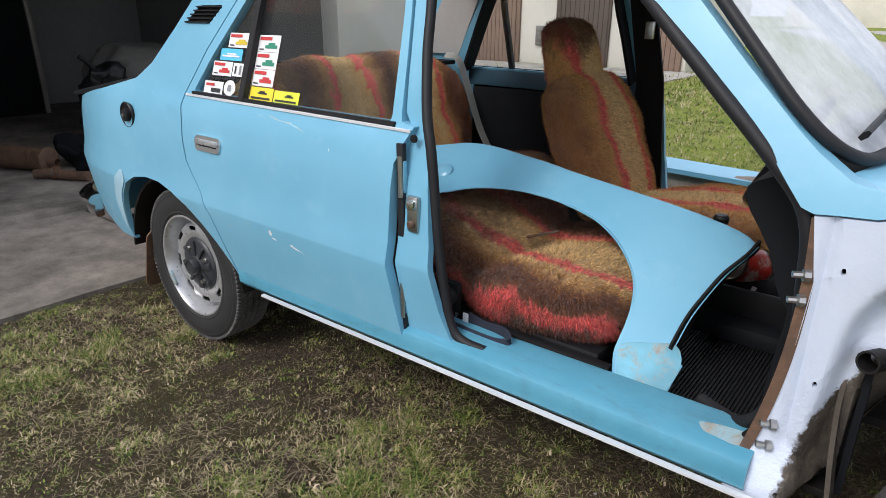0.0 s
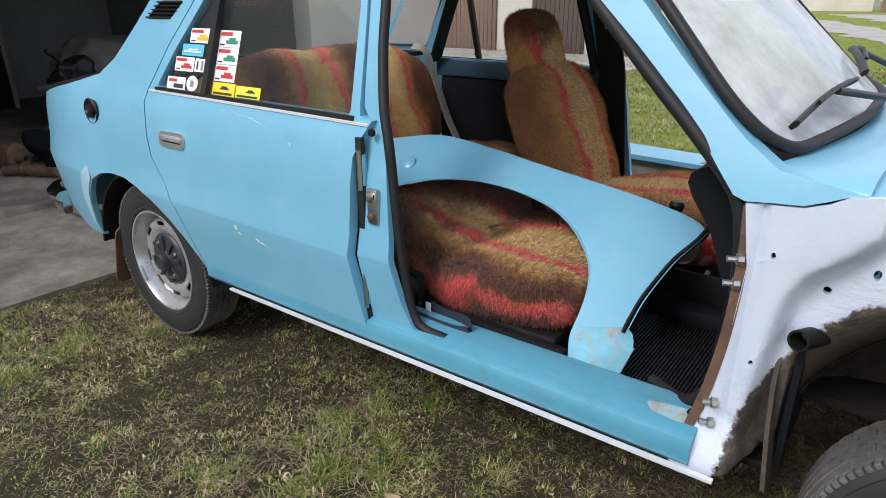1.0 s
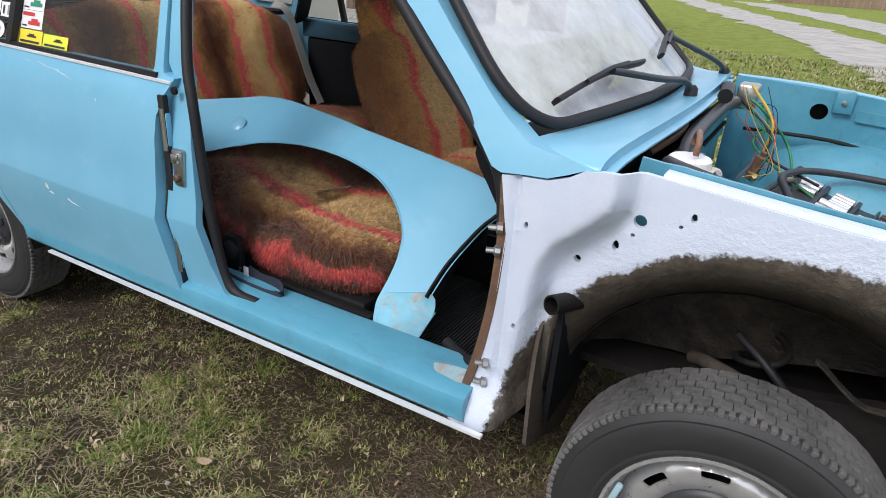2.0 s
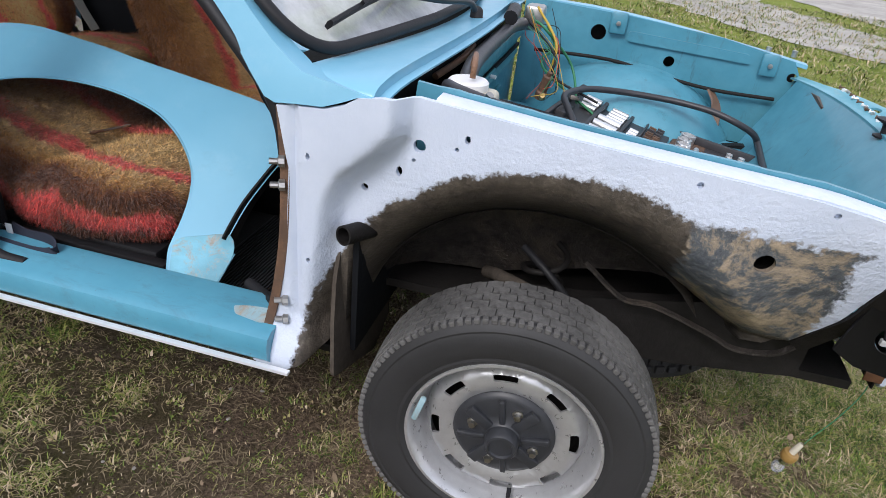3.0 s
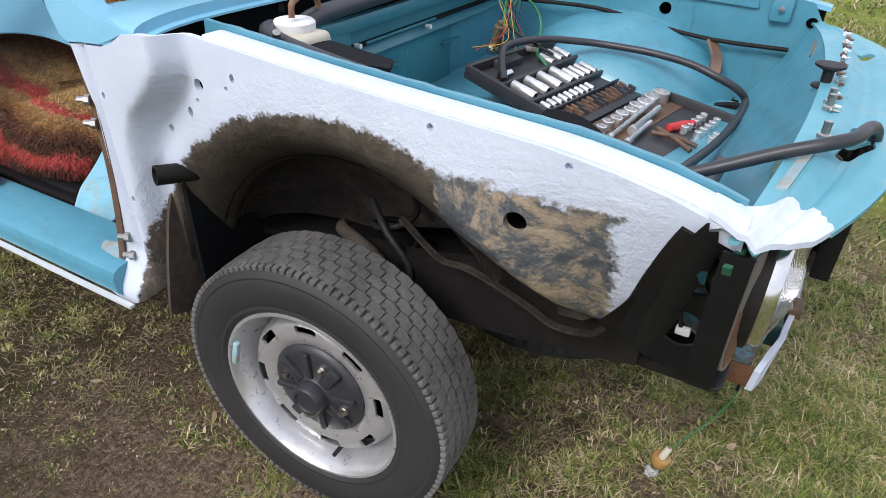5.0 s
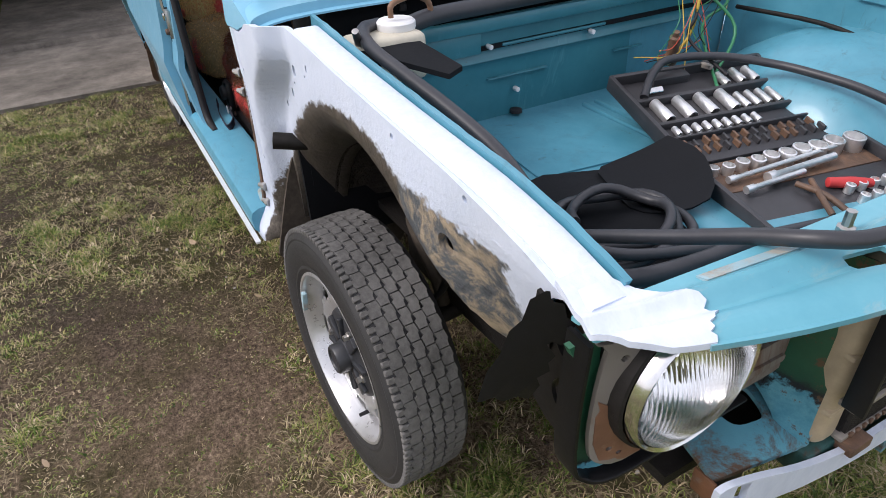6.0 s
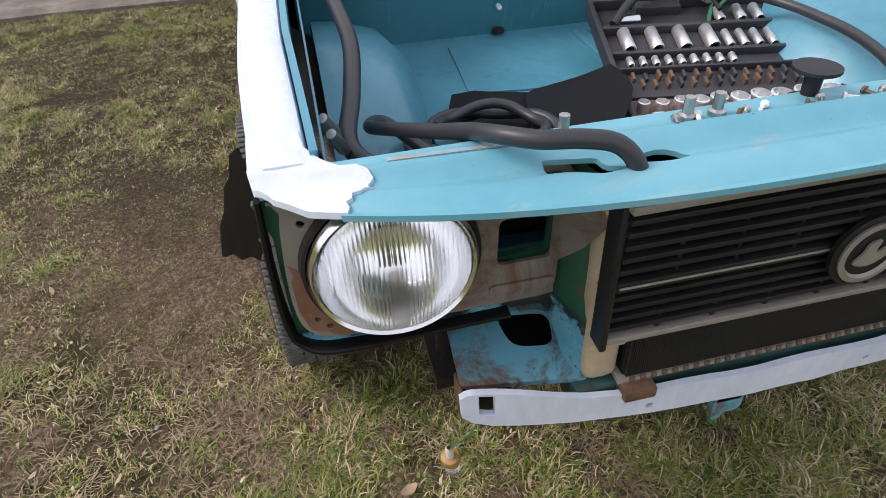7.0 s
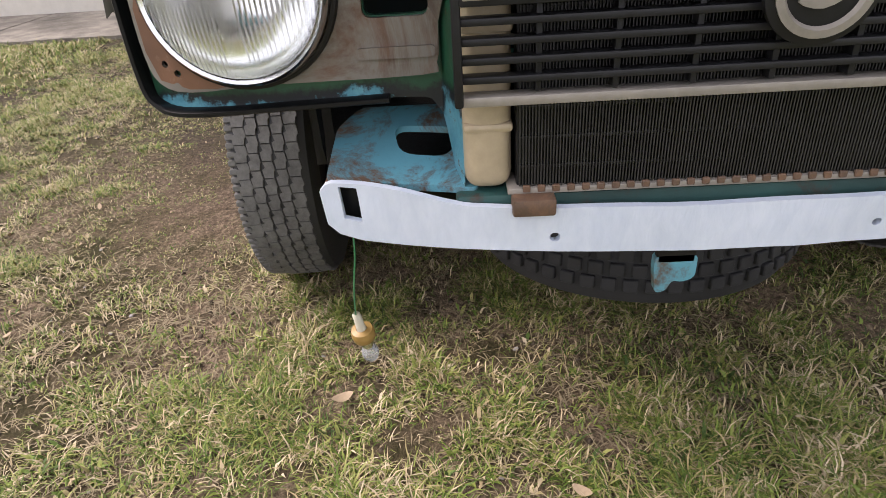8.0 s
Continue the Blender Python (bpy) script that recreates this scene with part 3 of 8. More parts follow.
def smooth_loop(pts, n=3, sharp=()):
    """A closed outline bent smoothly through its points; those whose index is in sharp stay corners."""
    m = len(pts)
    out = []
    for i in range(m):
        p0, p1, p2, p3 = (Vector(pts[(i + k) % m]) for k in (-1, 0, 1, 2))
        if i in sharp:
            p0 = p1 * 2 - p2
        if (i + 1) % m in sharp:
            p3 = p2 * 2 - p1
        for j in range(n):
            t = j / n
            out.append(tuple(0.5 * (2 * p1 + (p2 - p0) * t + (2 * p0 - 5 * p1 + 4 * p2 - p3) * t * t + (3 * p1 - p0 - 3 * p2 + p3) * t ** 3)))
    return out


def steps(a, b, n):
    return [a + (b - a) * i / n for i in range(1, n)]


def spline(pts, n=8):
    """Catmull-Rom points through pts."""
    p = [Vector(q) for q in pts]
    p = [p[0] * 2 - p[1], *p, p[-1] * 2 - p[-2]]
    out = []
    for i in range(1, len(p) - 2):
        for j in range(n):
            t = j / n
            out.append(0.5 * (2 * p[i] + (p[i + 1] - p[i - 1]) * t + (2 * p[i - 1] - 5 * p[i] + 4 * p[i + 1] - p[i + 2]) * t * t
                              + (3 * p[i] - p[i - 1] - 3 * p[i + 1] + p[i + 2]) * t ** 3))
    return [*out, p[-2]]


def sweep(path, section, closed=True, bm=None, up=(0, 0, 1)):
    """Carries a section (side, up) along a path."""
    bm = bm or bmesh.new()
    rings = []
    for i, p in enumerate(path):
        d = (Vector(path[min(i + 1, len(path) - 1)]) - Vector(path[max(i - 1, 0)])).normalized()
        s = d.cross(Vector(up))
        if s.length < 1e-4:
            s = d.cross(Vector((1, 0, 0)))
        s.normalize()
        u = s.cross(d)
        rings.append([bm.verts.new(Vector(p) + s * a + u * b) for a, b in section])
    n = len(section)
    for r, q in zip(rings, rings[1:]):
        for j in range(n if closed else n - 1):
            bm.faces.new((r[j], r[(j + 1) % n], q[(j + 1) % n], q[j]))
    if closed:
        bm.faces.new(rings[0])
        bm.faces.new(rings[-1])
    return bm


def tube(pts, r, n=10, smooth=6, bm=None):
    return sweep(spline(pts, smooth) if smooth else [Vector(p) for p in pts], circ(0, 0, r, max(n, 12) if r > 0.003 else n), bm=bm)


def lathe(profile, segs=32, closed=False, bm=None, m=None):
    """Turns a profile of (radius, height) about z."""
    bm = bm or bmesh.new()
    m = m or Matrix()
    rings = []
    for r, h in profile:
        if r < 1e-5:
            rings.append([bm.verts.new(m @ Vector((0, 0, h)))])
        else:
            rings.append([bm.verts.new(m @ Vector((r * math.cos(2 * math.pi * i / segs), r * math.sin(2 * math.pi * i / segs), h))) for i in range(segs)])
    if closed:
        rings.append(rings[0])
    for a, b in zip(rings, rings[1:]):
        for i in range(segs):
            j = (i + 1) % segs
            q = [a[i % len(a)], a[j % len(a)], b[j % len(b)], b[i % len(b)]]
            q = list(dict.fromkeys(q))
            if len(q) > 2:
                bm.faces.new(q)
    return bm


def block(x0, x1, y0, y1, z0, z1, bevel=0.004, seg=2, bm=None, m=None):
    """A box with rounded edges."""
    own = bmesh.new()
    c = Matrix.LocRotScale(((x0 + x1) / 2, (y0 + y1) / 2, (z0 + z1) / 2), None, (x1 - x0, y1 - y0, z1 - z0))
    bmesh.ops.create_cube(own, size=1, matrix=c)
    if bevel:
        bmesh.ops.bevel(own, geom=own.edges[:], offset=bevel, segments=seg, affect="EDGES", profile=0.5)
    if m:
        own.transform(m)
    if bm is None:
        return own
    tmp = bpy.data.meshes.new("tmp")
    own.to_mesh(tmp)
    own.free()
    bm.from_mesh(tmp)
    bpy.data.meshes.remove(tmp)
    return bm


def lerp_table(table, v):
    """Reads y at v from rows (v, y), straight between them."""
    return float(np.interp(v, [r[0] for r in table], [r[1] for r in table]))


# ---- ground and surroundings ----
def ground():
    bm = bmesh.new()
    xs = [-400, -60, -15, -6, -3, -1.2, -0.9, -0.6, -0.3, 0, 0.3, 0.6, 0.9, 1.2, 1.5, 1.8, 2.1, 2.4, 2.7, 3.0, 3.3, 3.6, 3.9, 4.5, 6, 12, 40, 400]
    ys = [-400, -60, -15, -6, -3, -2.2, -1.9, -1.6, -1.3, -1.0, -0.7, -0.4, -0.1, 0.2, 0.5, 0.8, 1.1, 1.4, 1.8, 2.4, 3.5, 6, 10, 20, 60, 400]
    grid = [[bm.verts.new((x, y, 0.012 * (noise.noise(Vector((x * 1.7, y * 1.7, 0)))) if max(abs(x - 1.5), abs(y)) < 4 else 0)) for y in ys] for x in xs]
    for a, b in zip(grid, grid[1:]):
        for i in range(len(ys) - 1):
            bm.faces.new((a[i], b[i], b[i + 1], a[i + 1]))
    tagged(part("ground", bm, "ground"), "patchy worn grass on trodden brown soil", "ground", kind="structure")


ground()

# concrete apron in front of the garage, in three cast slabs
apron = tagged(new("pavement"), "cracked weathered concrete apron before the garage", "pavement", kind="structure")
for y0, y1 in ((-9.0, -3.02), (-3.0, 0.48), (0.5, 6.0)):
    wob = lambda u, v: (u + 0.03 * noise.noise(Vector((v * 3, u, 5))), v, 0.022)
    part("slab", sheet([(-2.02, y0), (-0.72, y0), (-0.72, y1), (-2.02, y1)], wob, (0, 0, -0.08), vs=steps(y0, y1, 14)), "concrete", apron)
threshold = tagged(part("threshold", block(-2.16, -2.03, -0.81, 3.0, -0.05, 0.055, 0.012), "concrete"), "worn concrete threshold step of the garage", "threshold", kind="structure")

# the garage behind the car: floor, walls, ceiling
def wall(name, x0, x1, y0, y1, z0, z1, mat, label):
    tagged(part(name, block(x0, x1, y0, y1, z0, z1, 0.006), mat), label, "wall", kind="structure")


floor_g = tagged(part("floor", block(-7.2, -2.17, -0.81, 3.0, -0.06, 0.035, 0.004), "concrete"), "dusty dark concrete garage floor", "floor", kind="structure")
wall("wall_back", -7.4, -7.2, -1.4, 3.8, -0.1, 2.7, "plaster", "grey plastered back wall of the garage")
wall("wall_side_far", -7.2, -2.6, 3.6, 3.8, -0.1, 2.7, "plaster", "grey plastered side wall of the garage")
wall("wall_side_near", -7.2, -2.6, -1.4, -1.2, -0.1, 2.7, "plaster", "grey plastered side wall of the garage")
wall("wall_front_near", -2.6, -1.98, -9.0, -0.82, -0.1, 2.9, "render", "pale rendered garage front")
wall("wall_front_far", -2.6, -2.38, 3.0, 4.9, -0.1, 2.9, "render", "pale rendered garage front")
wall("wall_lintel", -2.6, -2.38, -0.9, 3.0, 2.25, 2.9, "render", "pale rendered lintel over the garage opening")
tagged(part("ceiling", block(-7.4, -2.38, -1.4, 3.8, 2.7, 2.85, 0.004), "concrete"), "dark concrete garage ceiling", "ceiling", kind="structure")

# ---- the car ----
car = thing("car", "light blue saloon car with stripped unpainted front end on grass", "car")
SIDE = [(0.30, 0.058), (0.38, 0.037), (0.48, 0.021), (0.598, 0.004), (0.606, 0.004), (0.66, 0.016), (0.80, 0.030), (0.90, 0.052), (0.935, 0.075), (1.20, 0.165), (1.42, 0.245), (1.50, 0.30)]
WIDE = 1.61


def side_y(z):
    return lerp_table(SIDE, z)


def near(x, z):
    tail = max(0.0, -0.35 - x)
    return (x, side_y(z) + 0.40 * tail * tail, z)


def far(x, z):
    q = near(x, z)
    return (x, WIDE - q[1], z)


ZC = [0.38, 0.44, 0.48, 0.54, 0.598, 0.606, 0.66, 0.73, 0.80, 0.85, 0.90, 0.935, 1.05, 1.2, 1.3]
ARCH_R = [(0.385, 0.335), (0.345, 0.40), (0.28, 0.47), (0.215, 0.525), (0.14, 0.575), (0.06, 0.61), (-0.03, 0.63), (-0.12, 0.632), (-0.20, 0.62), (-0.275, 0.585), (-0.33, 0.53), (-0.36, 0.47), (-0.375, 0.40), (-0.375, 0.33)]
DOOR_BACK = [(0.385, 0.345), (0.345, 0.43), (0.315, 0.50), (0.285, 0.57), (0.245, 0.635), (0.195, 0.685), (0.158, 0.73), (0.142, 0.79), (0.125, 0.87), (0.115, 0.935), (0.20, 1.075), (0.36, 1.275), (0.47, 1.405)]
quarter = [*ARCH_R, (-0.50, 0.33), (-0.68, 0.38), (-0.84, 0.50), (-0.90, 0.64), (-0.895, 0.72), (-0.83, 0.848), (-0.45, 0.915), (-0.22, 0.965), (-0.13, 1.02), (-0.02, 1.13), (0.12, 1.285), (0.25, 1.405), *[(x - 0.006, z) for x, z in reversed(DOOR_BACK[1:])]]
vent = rounded([(0.045, 1.150), (0.185, 1.150), (0.245, 1.205), (0.115, 1.205)], 0.012)
part("rear_wing", sheet(quarter, near, (0, 0.02, 0), [vent], us=steps(-0.8, 0.4, 10), vs=ZC), "paint", car, "blue rear wing and roof pillar with filler-edged wheel arch")
part("rear_wing", sheet(quarter, far, (0, -0.02, 0), us=steps(-0.8, 0.4, 6), vs=ZC), "paint", car)
for f, d in ((near, 1), (far, -1)):
    door = [*DOOR_BACK, (0.985, 1.405), (1.018, 1.25), (1.031, 1.18), (1.046, 1.08), (1.062, 0.965), (1.068, 0.944), (1.108, 0.936), (1.085, 0.875), (1.072, 0.85), (1.070, 0.60), (1.098, 0.375), (0.70, 0.362)]
    hole = rounded([(0.160, 0.945), (1.036, 0.940), (1.006, 1.20), (0.965, 1.365), (0.50, 1.365), (0.385, 1.25), (0.235, 1.06)], 0.02)
    rear_door = part("rear_door", sheet(door, f, (0, d * 0.03, 0), [hole], us=steps(0.1, 1.1, 8), vs=ZC), "paint", car, "blue rear door with scraped skin")
    pane = rounded([(0.15, 0.935), (1.046, 0.93), (1.016, 1.20), (0.975, 1.375), (0.49, 1.375), (0.375, 1.25), (0.225, 1.06)], 0.02)
    g = part("window_pane", sheet(pane, lambda u, v: (f(u, v)[0], f(u, v)[1] + d * 0.016, v), None), "glass", rear_door, "tinted rear door glass")
    g.visible_shadow = False
    rail = [f(x, z) for x, z in ((0.16, 0.94), (0.4, 0.939), (0.7, 0.937), (1.05, 0.935))]
    part("window_seal", sweep(rail, [(-0.005, -0.004), (0.005, -0.004), (0.005, 0.008), (-0.005, 0.008)]), "rubber", rear_door)
    bar = [f(x, z) for x, z in ((0.428, 0.94), (0.430, 1.05), (0.434, 1.20), (0.445, 1.37))]
    part("window_divider", sweep(bar, [(-0.012, -0.009), (0.012, -0.009), (0.012, 0.009), (-0.012, 0.009)], up=(0, 1, 0)), "rubber", rear_door)

# B post
for f, d in ((near, 1), (far, -1)):
    post = [(1.098, 0.36), (1.275, 0.385), (1.235, 0.43), (1.207, 0.50), (1.182, 0.62), (1.164, 0.80), (1.150, 0.89), (1.124, 0.97), (1.094, 1.10), (1.076, 1.20), (1.036, 1.41), (0.985, 1.41), (1.022, 1.25), (1.034, 1.18), (1.050, 1.08), (1.066, 0.965), (1.085, 0.935), (1.082, 0.86), (1.078, 0.60)]
    part("door_post", sheet(post, lambda u, v: (u, f(u, v)[1] + d * (0.028 - 0.020 * max(0.0, min(1.0, (v - 0.90) / 0.08))), v), (0, d * 0.020, 0), vs=ZC), "paint", car, "blue centre door post")

# sills
def sill_z(x):
    return 0.333 + 0.0145 * x


for d, y0 in ((1, 0.0), (-1, WIDE)):
    sec = [(0.048, -0.012), (0.034, 0.004), (0.032, 0.036), (0.038, 0.052), (0.052, 0.060), (0.145, 0.074), (0.158, 0.070), (0.158, -0.02), (0.10, -0.03)]
    bm = bmesh.new()
    rings = [[bm.verts.new((x, y0 + d * a, sill_z(x) + 0.012 + b)) for a, b in sec] for x in np.linspace(0.37, 1.935, 12)]
    for r, q in zip(rings, rings[1:]):
        for j in range(len(sec)):
            bm.faces.new((r[j], r[(j + 1) % len(sec)], q[(j + 1) % len(sec)], q[j]))
    bm.faces.new(rings[0])
    bm.faces.new(rings[-1])
    part("sill", bm, "sillpaint", car, "deep blue door sill, grimy and worn at its front end", sharp=28)
    path = [(x, y0 + d * 0.030, sill_z(x) + 0.006) for x in np.linspace(0.50, 1.985, 6)]
    part("sill_trim", sweep(path, [(-0.004, -0.005), (0.008, -0.005), (0.008, 0.001), (-0.004, 0.001)]), "alu", car, "bright metal strip along the sill")

# roof and tail, outside the walk's view but closing the body
roof = [(0.26, 0.26), (0.26, WIDE - 0.26), (1.42, WIDE - 0.27), (1.42, 0.27)]
part("roof", sheet(roof, lambda u, v: (u, v, 1.405 + 0.05 * (1 - ((v - 0.805) / 0.56) ** 2)), (0, 0, -0.02), us=steps(0.26, 1.42, 3), vs=steps(0.25, 1.36, 8)), "paint", car)
deck = [(-0.80, 0.13), (-0.80, WIDE - 0.13), (-0.16, WIDE - 0.10), (-0.16, 0.10)]
part("rear_lid", sheet(deck, lambda u, v: (u, v, 0.865 + 0.17 * (u + 0.72)), (0, 0, -0.02), vs=steps(0.1, 1.5, 6)), "paint", car, "blue engine lid with black louvres")
tailp = [(0.20, 0.34), (0.2, 0.87), (1.41, 0.87), (1.41, 0.34)]
part("tail_panel", sheet(tailp, lambda u, v: (-0.85 + 0.10 * abs(v - 0.68) * 2, u, v), (0.02, 0, 0), vs=steps(0.34, 0.87, 5)), "paint", car)
rearglass = [(0.14, 0.98), (WIDE - 0.14, 0.98), (WIDE - 0.27, 1.39), (0.27, 1.39)]
rg = part("rear_screen", sheet(rearglass, lambda u, v: (-0.14 + (v - 0.98) * 0.95, u, v), None), "glass", car, "tinted rear screen")
rg.visible_shadow = False

# floor pan and bulkheads
part("floor_pan", block(-0.6, 2.06, 0.14, WIDE - 0.14, 0.345, 0.365, 0.004), "tar", car, "black car floor pan")

# A post and scuttle
for d, y0 in ((1, 0.0), (-1, WIDE)):
    f = (lambda u, v: near(u, v)) if d > 0 else (lambda u, v: far(u, v))
    apost = [(1.945, 0.893), (1.985, 0.897), (2.03, 0.900), (2.062, 0.912), (2.088, 0.9235), (2.112, 0.9265), (2.070, 0.934), (2.030, 0.940), (1.985, 0.948), (1.93, 0.985), (1.89, 1.019), (1.79, 1.112), (1.69, 1.21), (1.49, 1.41), (1.40, 1.41), (1.603, 1.211), (1.728, 1.10), (1.845, 0.996), (1.925, 0.90)]
    part("windscreen_post", sheet(apost, lambda u, v: (u, y0 + d * (0.087 + (0.34 if v > 0.935 else 0.24) * (v - 0.935)), v), (0, d * 0.05, 0), vs=[0.935]), "paint", car, "blue windscreen post")

SCR = lambda u, v: (2.005 - (v - 0.95) * 1.05 - 0.10 * ((u - 0.805) / 0.65) ** 2 + 0.07, u, v)
screen = rounded([(0.115, 0.953), (0.50, 0.966), (WIDE - 0.50, 0.966), (WIDE - 0.115, 0.953), (WIDE - 0.26, 1.40), (0.26, 1.40)], 0.13, 12)
ws = part("windscreen", sheet(screen, SCR, None, us=steps(0.1, 1.5, 12), vs=steps(0.95, 1.4, 5)), "screen", car, "dusty reflecting windscreen")
ws.visible_shadow = False
loop = [SCR(*p) for p in screen]
cut = max(range(len(loop)), key=lambda i: loop[i][2])
loop = loop[cut:] + loop[:cut]
part("windscreen_seal", sweep([*loop, loop[0]], [(a, b + 0.006) for a, b in circ(0, 0, 0.0115, 12)], up=(1, 0, 1.05)), "rubber", car, "black rubber windscreen seal")
def cowl_at(u, v):
    """Scuttle: v from the screen's foot to the folded front edge; it rolls down into the posts."""
    c = min(1.0, abs(u - 0.805) / 0.7145)
    back = 2.060 - 0.105 * c * c
    front = 2.140 - 0.027 * c * c
    return (back + (front - back) * v, u, 0.936 - 0.010 * v + (0.013 + 0.015 * v) * math.sqrt(1 - c ** 10))


cowl = [(0.09, 0.0), (WIDE - 0.09, 0.0), (WIDE - 0.09, 1.0), (0.09, 1.0)]
part("scuttle", sheet(cowl, cowl_at, (0, 0, -0.006), us=[0.0907, 0.092, 0.0945, 0.098, 0.104, 0.112, 0.125, 0.14, 0.16, 0.19, 0.25, *steps(0.3, 1.31, 12), 1.36, 1.42, 1.46, 1.485, 1.50, 1.51], vs=steps(0, 1, 4)), "paint", car, "blue scuttle panel under the windscreen", sharp=60)
brow = [cowl_at(u, 1.0) for u in [0.0907, 0.094, 0.10, 0.11, 0.13, 0.16, *np.linspace(0.2, WIDE - 0.2, 20), WIDE - 0.13, WIDE - 0.1, WIDE - 0.092]]
part("scuttle_flange", sweep(brow, [(-0.004, -0.022), (0.016, -0.022), (0.016, -0.018), (0.0, -0.016), (0.0, 0.001), (-0.004, 0.001)]), "paint", car, "folded front flange of the scuttle")

# ---- small parts of the near flank ----
filler = part("filler_edge", sheet(rounded([(-0.375, 0.36), (-0.41, 0.40), (-0.405, 0.50), (-0.36, 0.59), (-0.30, 0.64), (-0.27, 0.60), (-0.335, 0.535), (-0.365, 0.47), (-0.378, 0.40)], 0.02), lambda u, v: (near(u, v)[0], near(u, v)[1] - 0.003, v), (0, 0.002, 0)), "fillerpale", car, "pale sanded filler on the arch edge")
vent_grille = part("pillar_vent", sheet(rounded([(0.035, 1.143), (0.19, 1.143), (0.256, 1.212), (0.11, 1.212)], 0.012), lambda u, v: (near(u, v)[0], near(u, v)[1] + 0.006, v), (0, 0.004, 0)), "plastic", car, "black louvred pillar vent")
for i in range(5):
    z = 1.153 + 0.0115 * i
    x0 = 0.048 + 0.0135 * i
    p = [near(x0, z), near(x0 + 0.138, z)]
    part("louvre", sweep([(a, b - 0.001, c) for a, b, c in p], [(-0.006, -0.004), (0.006, 0.0), (0.006, 0.004), (-0.006, 0.0)]), "grille", vent_grille)
fuel = Matrix.Translation((-0.228, side_y(0.838) - 0.002, 0.838)) @ Euler((radians(90), 0, 0)).to_matrix().to_4x4()
flap = part("fuel_cap", lathe([(0.0, -0.012), (0.038, -0.012), (0.047, 0.004), (0.043, 0.008), (0.036, 0.002), (0.024, 0.0), (0.022, 0.014), (0.010, 0.018), (0.0, 0.018)], 28, m=fuel), "plastic", car, "black round fuel filler cap")
part("lock", lathe([(0.007, 0.016), (0.007, 0.021), (0.0, 0.021)], 12, m=fuel), "chrome", flap)
hy = side_y(0.80)
handle = part("door_handle", sheet(rounded([(0.225, 0.775), (0.352, 0.775), (0.362, 0.81), (0.35, 0.822), (0.23, 0.822), (0.218, 0.81)], 0.012), lambda u, v: (u, side_y(v) - 0.006, v), (0, 0.006, 0), [rounded([(0.236, 0.79), (0.345, 0.79), (0.345, 0.812), (0.236, 0.812)], 0.008)]), "chrome", car, "chrome flap door handle")
part("grip", block(0.234, 0.347, hy - 0.012, hy + 0.001, 0.795, 0.812, 0.003), "silver", handle)
part("recess", block(0.238, 0.343, hy - 0.004, hy + 0.004, 0.777, 0.794, 0.003), "plastic", handle)
belt = [near(x, z) for x, z in ((0.125, 0.935), (0.5, 0.932), (0.9, 0.929), (1.105, 0.927))]
part("waist_trim", sweep([(a, b - 0.004, c) for a, b, c in belt], [(-0.002, -0.004), (0.002, -0.003), (0.002, 0.003), (-0.002, 0.004)]), "alu", car, "thin worn chrome waist strip")

# rear bumper, mud flap
bump = spline([(-0.70, 0.055, 0.405), (-0.80, 0.065, 0.405), (-0.89, 0.115, 0.408), (-0.95, 0.24, 0.41), (-0.97, 0.50, 0.41), (-0.97, 1.11, 0.41), (-0.95, 1.37, 0.41), (-0.89, 1.495, 0.405), (-0.80, 1.545, 0.405), (-0.70, 1.555, 0.405)], 5)
bumper = part("rear_bumper", sweep(bump, [(0.025, -0.05), (-0.004, -0.055), (-0.012, -0.035), (-0.006, 0.0), (-0.026, 0.012), (-0.03, 0.028), (-0.012, 0.045), (0.025, 0.05)]), "chrome", car, "dull chromed rear bumper")
flapm = Matrix.Translation((-0.315, 0.145, 0.24)) @ Euler((0, radians(10), radians(6))).to_matrix().to_4x4()
part("mud_flap", sheet(rounded([(-0.10, -0.115), (0.085, -0.13), (0.10, 0.0), (0.10, 0.14), (-0.10, 0.14)], 0.035), lambda u, v: (0.012 * math.sin(9 * v), u, v), (-0.006, 0, 0), vs=steps(-0.13, 0.14, 6)), "brownrust", car, "rust-brown rear mud flap", at=flapm)
arch = [(-0.395, 0.30), *[(-0.02 + 0.372 * math.cos(radians(t)), 0.275 + 0.365 * math.sin(radians(t))) for t in range(170, 5, -12)], (0.36, 0.30)]
part("rear_wheel_house", sweep([(x, 0.05, z) for x, z in arch], [(0.0, 0.0), (0.0, -0.36), (0.01, -0.36), (0.01, 0.0)], up=(0, -1, 0)), "tar", car, "dark rear wheel house")
part("wheel_house_back", block(-0.42, 0.38, 0.40, 0.42, 0.28, 0.70, 0.002), "tar", car)

# B post furniture: striker, hinges, screws, aperture seal
striker = part("door_striker", block(1.112, 1.146, 0.040, 0.056, 0.690, 0.780, 0.005), "steel", car, "worn steel door striker plate")
part("latch_pin", lathe([(0.010, 0.0), (0.010, 0.010), (0.007, 0.013), (0.0, 0.013)], 14, m=Matrix.Translation((1.130, 0.042, 0.712)) @ Euler((radians(90), 0, 0)).to_matrix().to_4x4()), "brownrust", striker)
part("latch_hook", block(1.117, 1.142, 0.032, 0.042, 0.748, 0.772, 0.004), "chrome", striker)
for z in (0.82, 0.50):
    hinge = part("door_hinge", block(1.080, 1.100, 0.046, 0.062, z - 0.04, z + 0.04, 0.004), "paint", car, "blue painted door hinge")
    part("hinge_pin", lathe([(0.007, -0.05), (0.007, 0.05), (0.0, 0.05)], 10, m=Matrix.Translation((1.090, 0.046, z))), "steel", hinge)
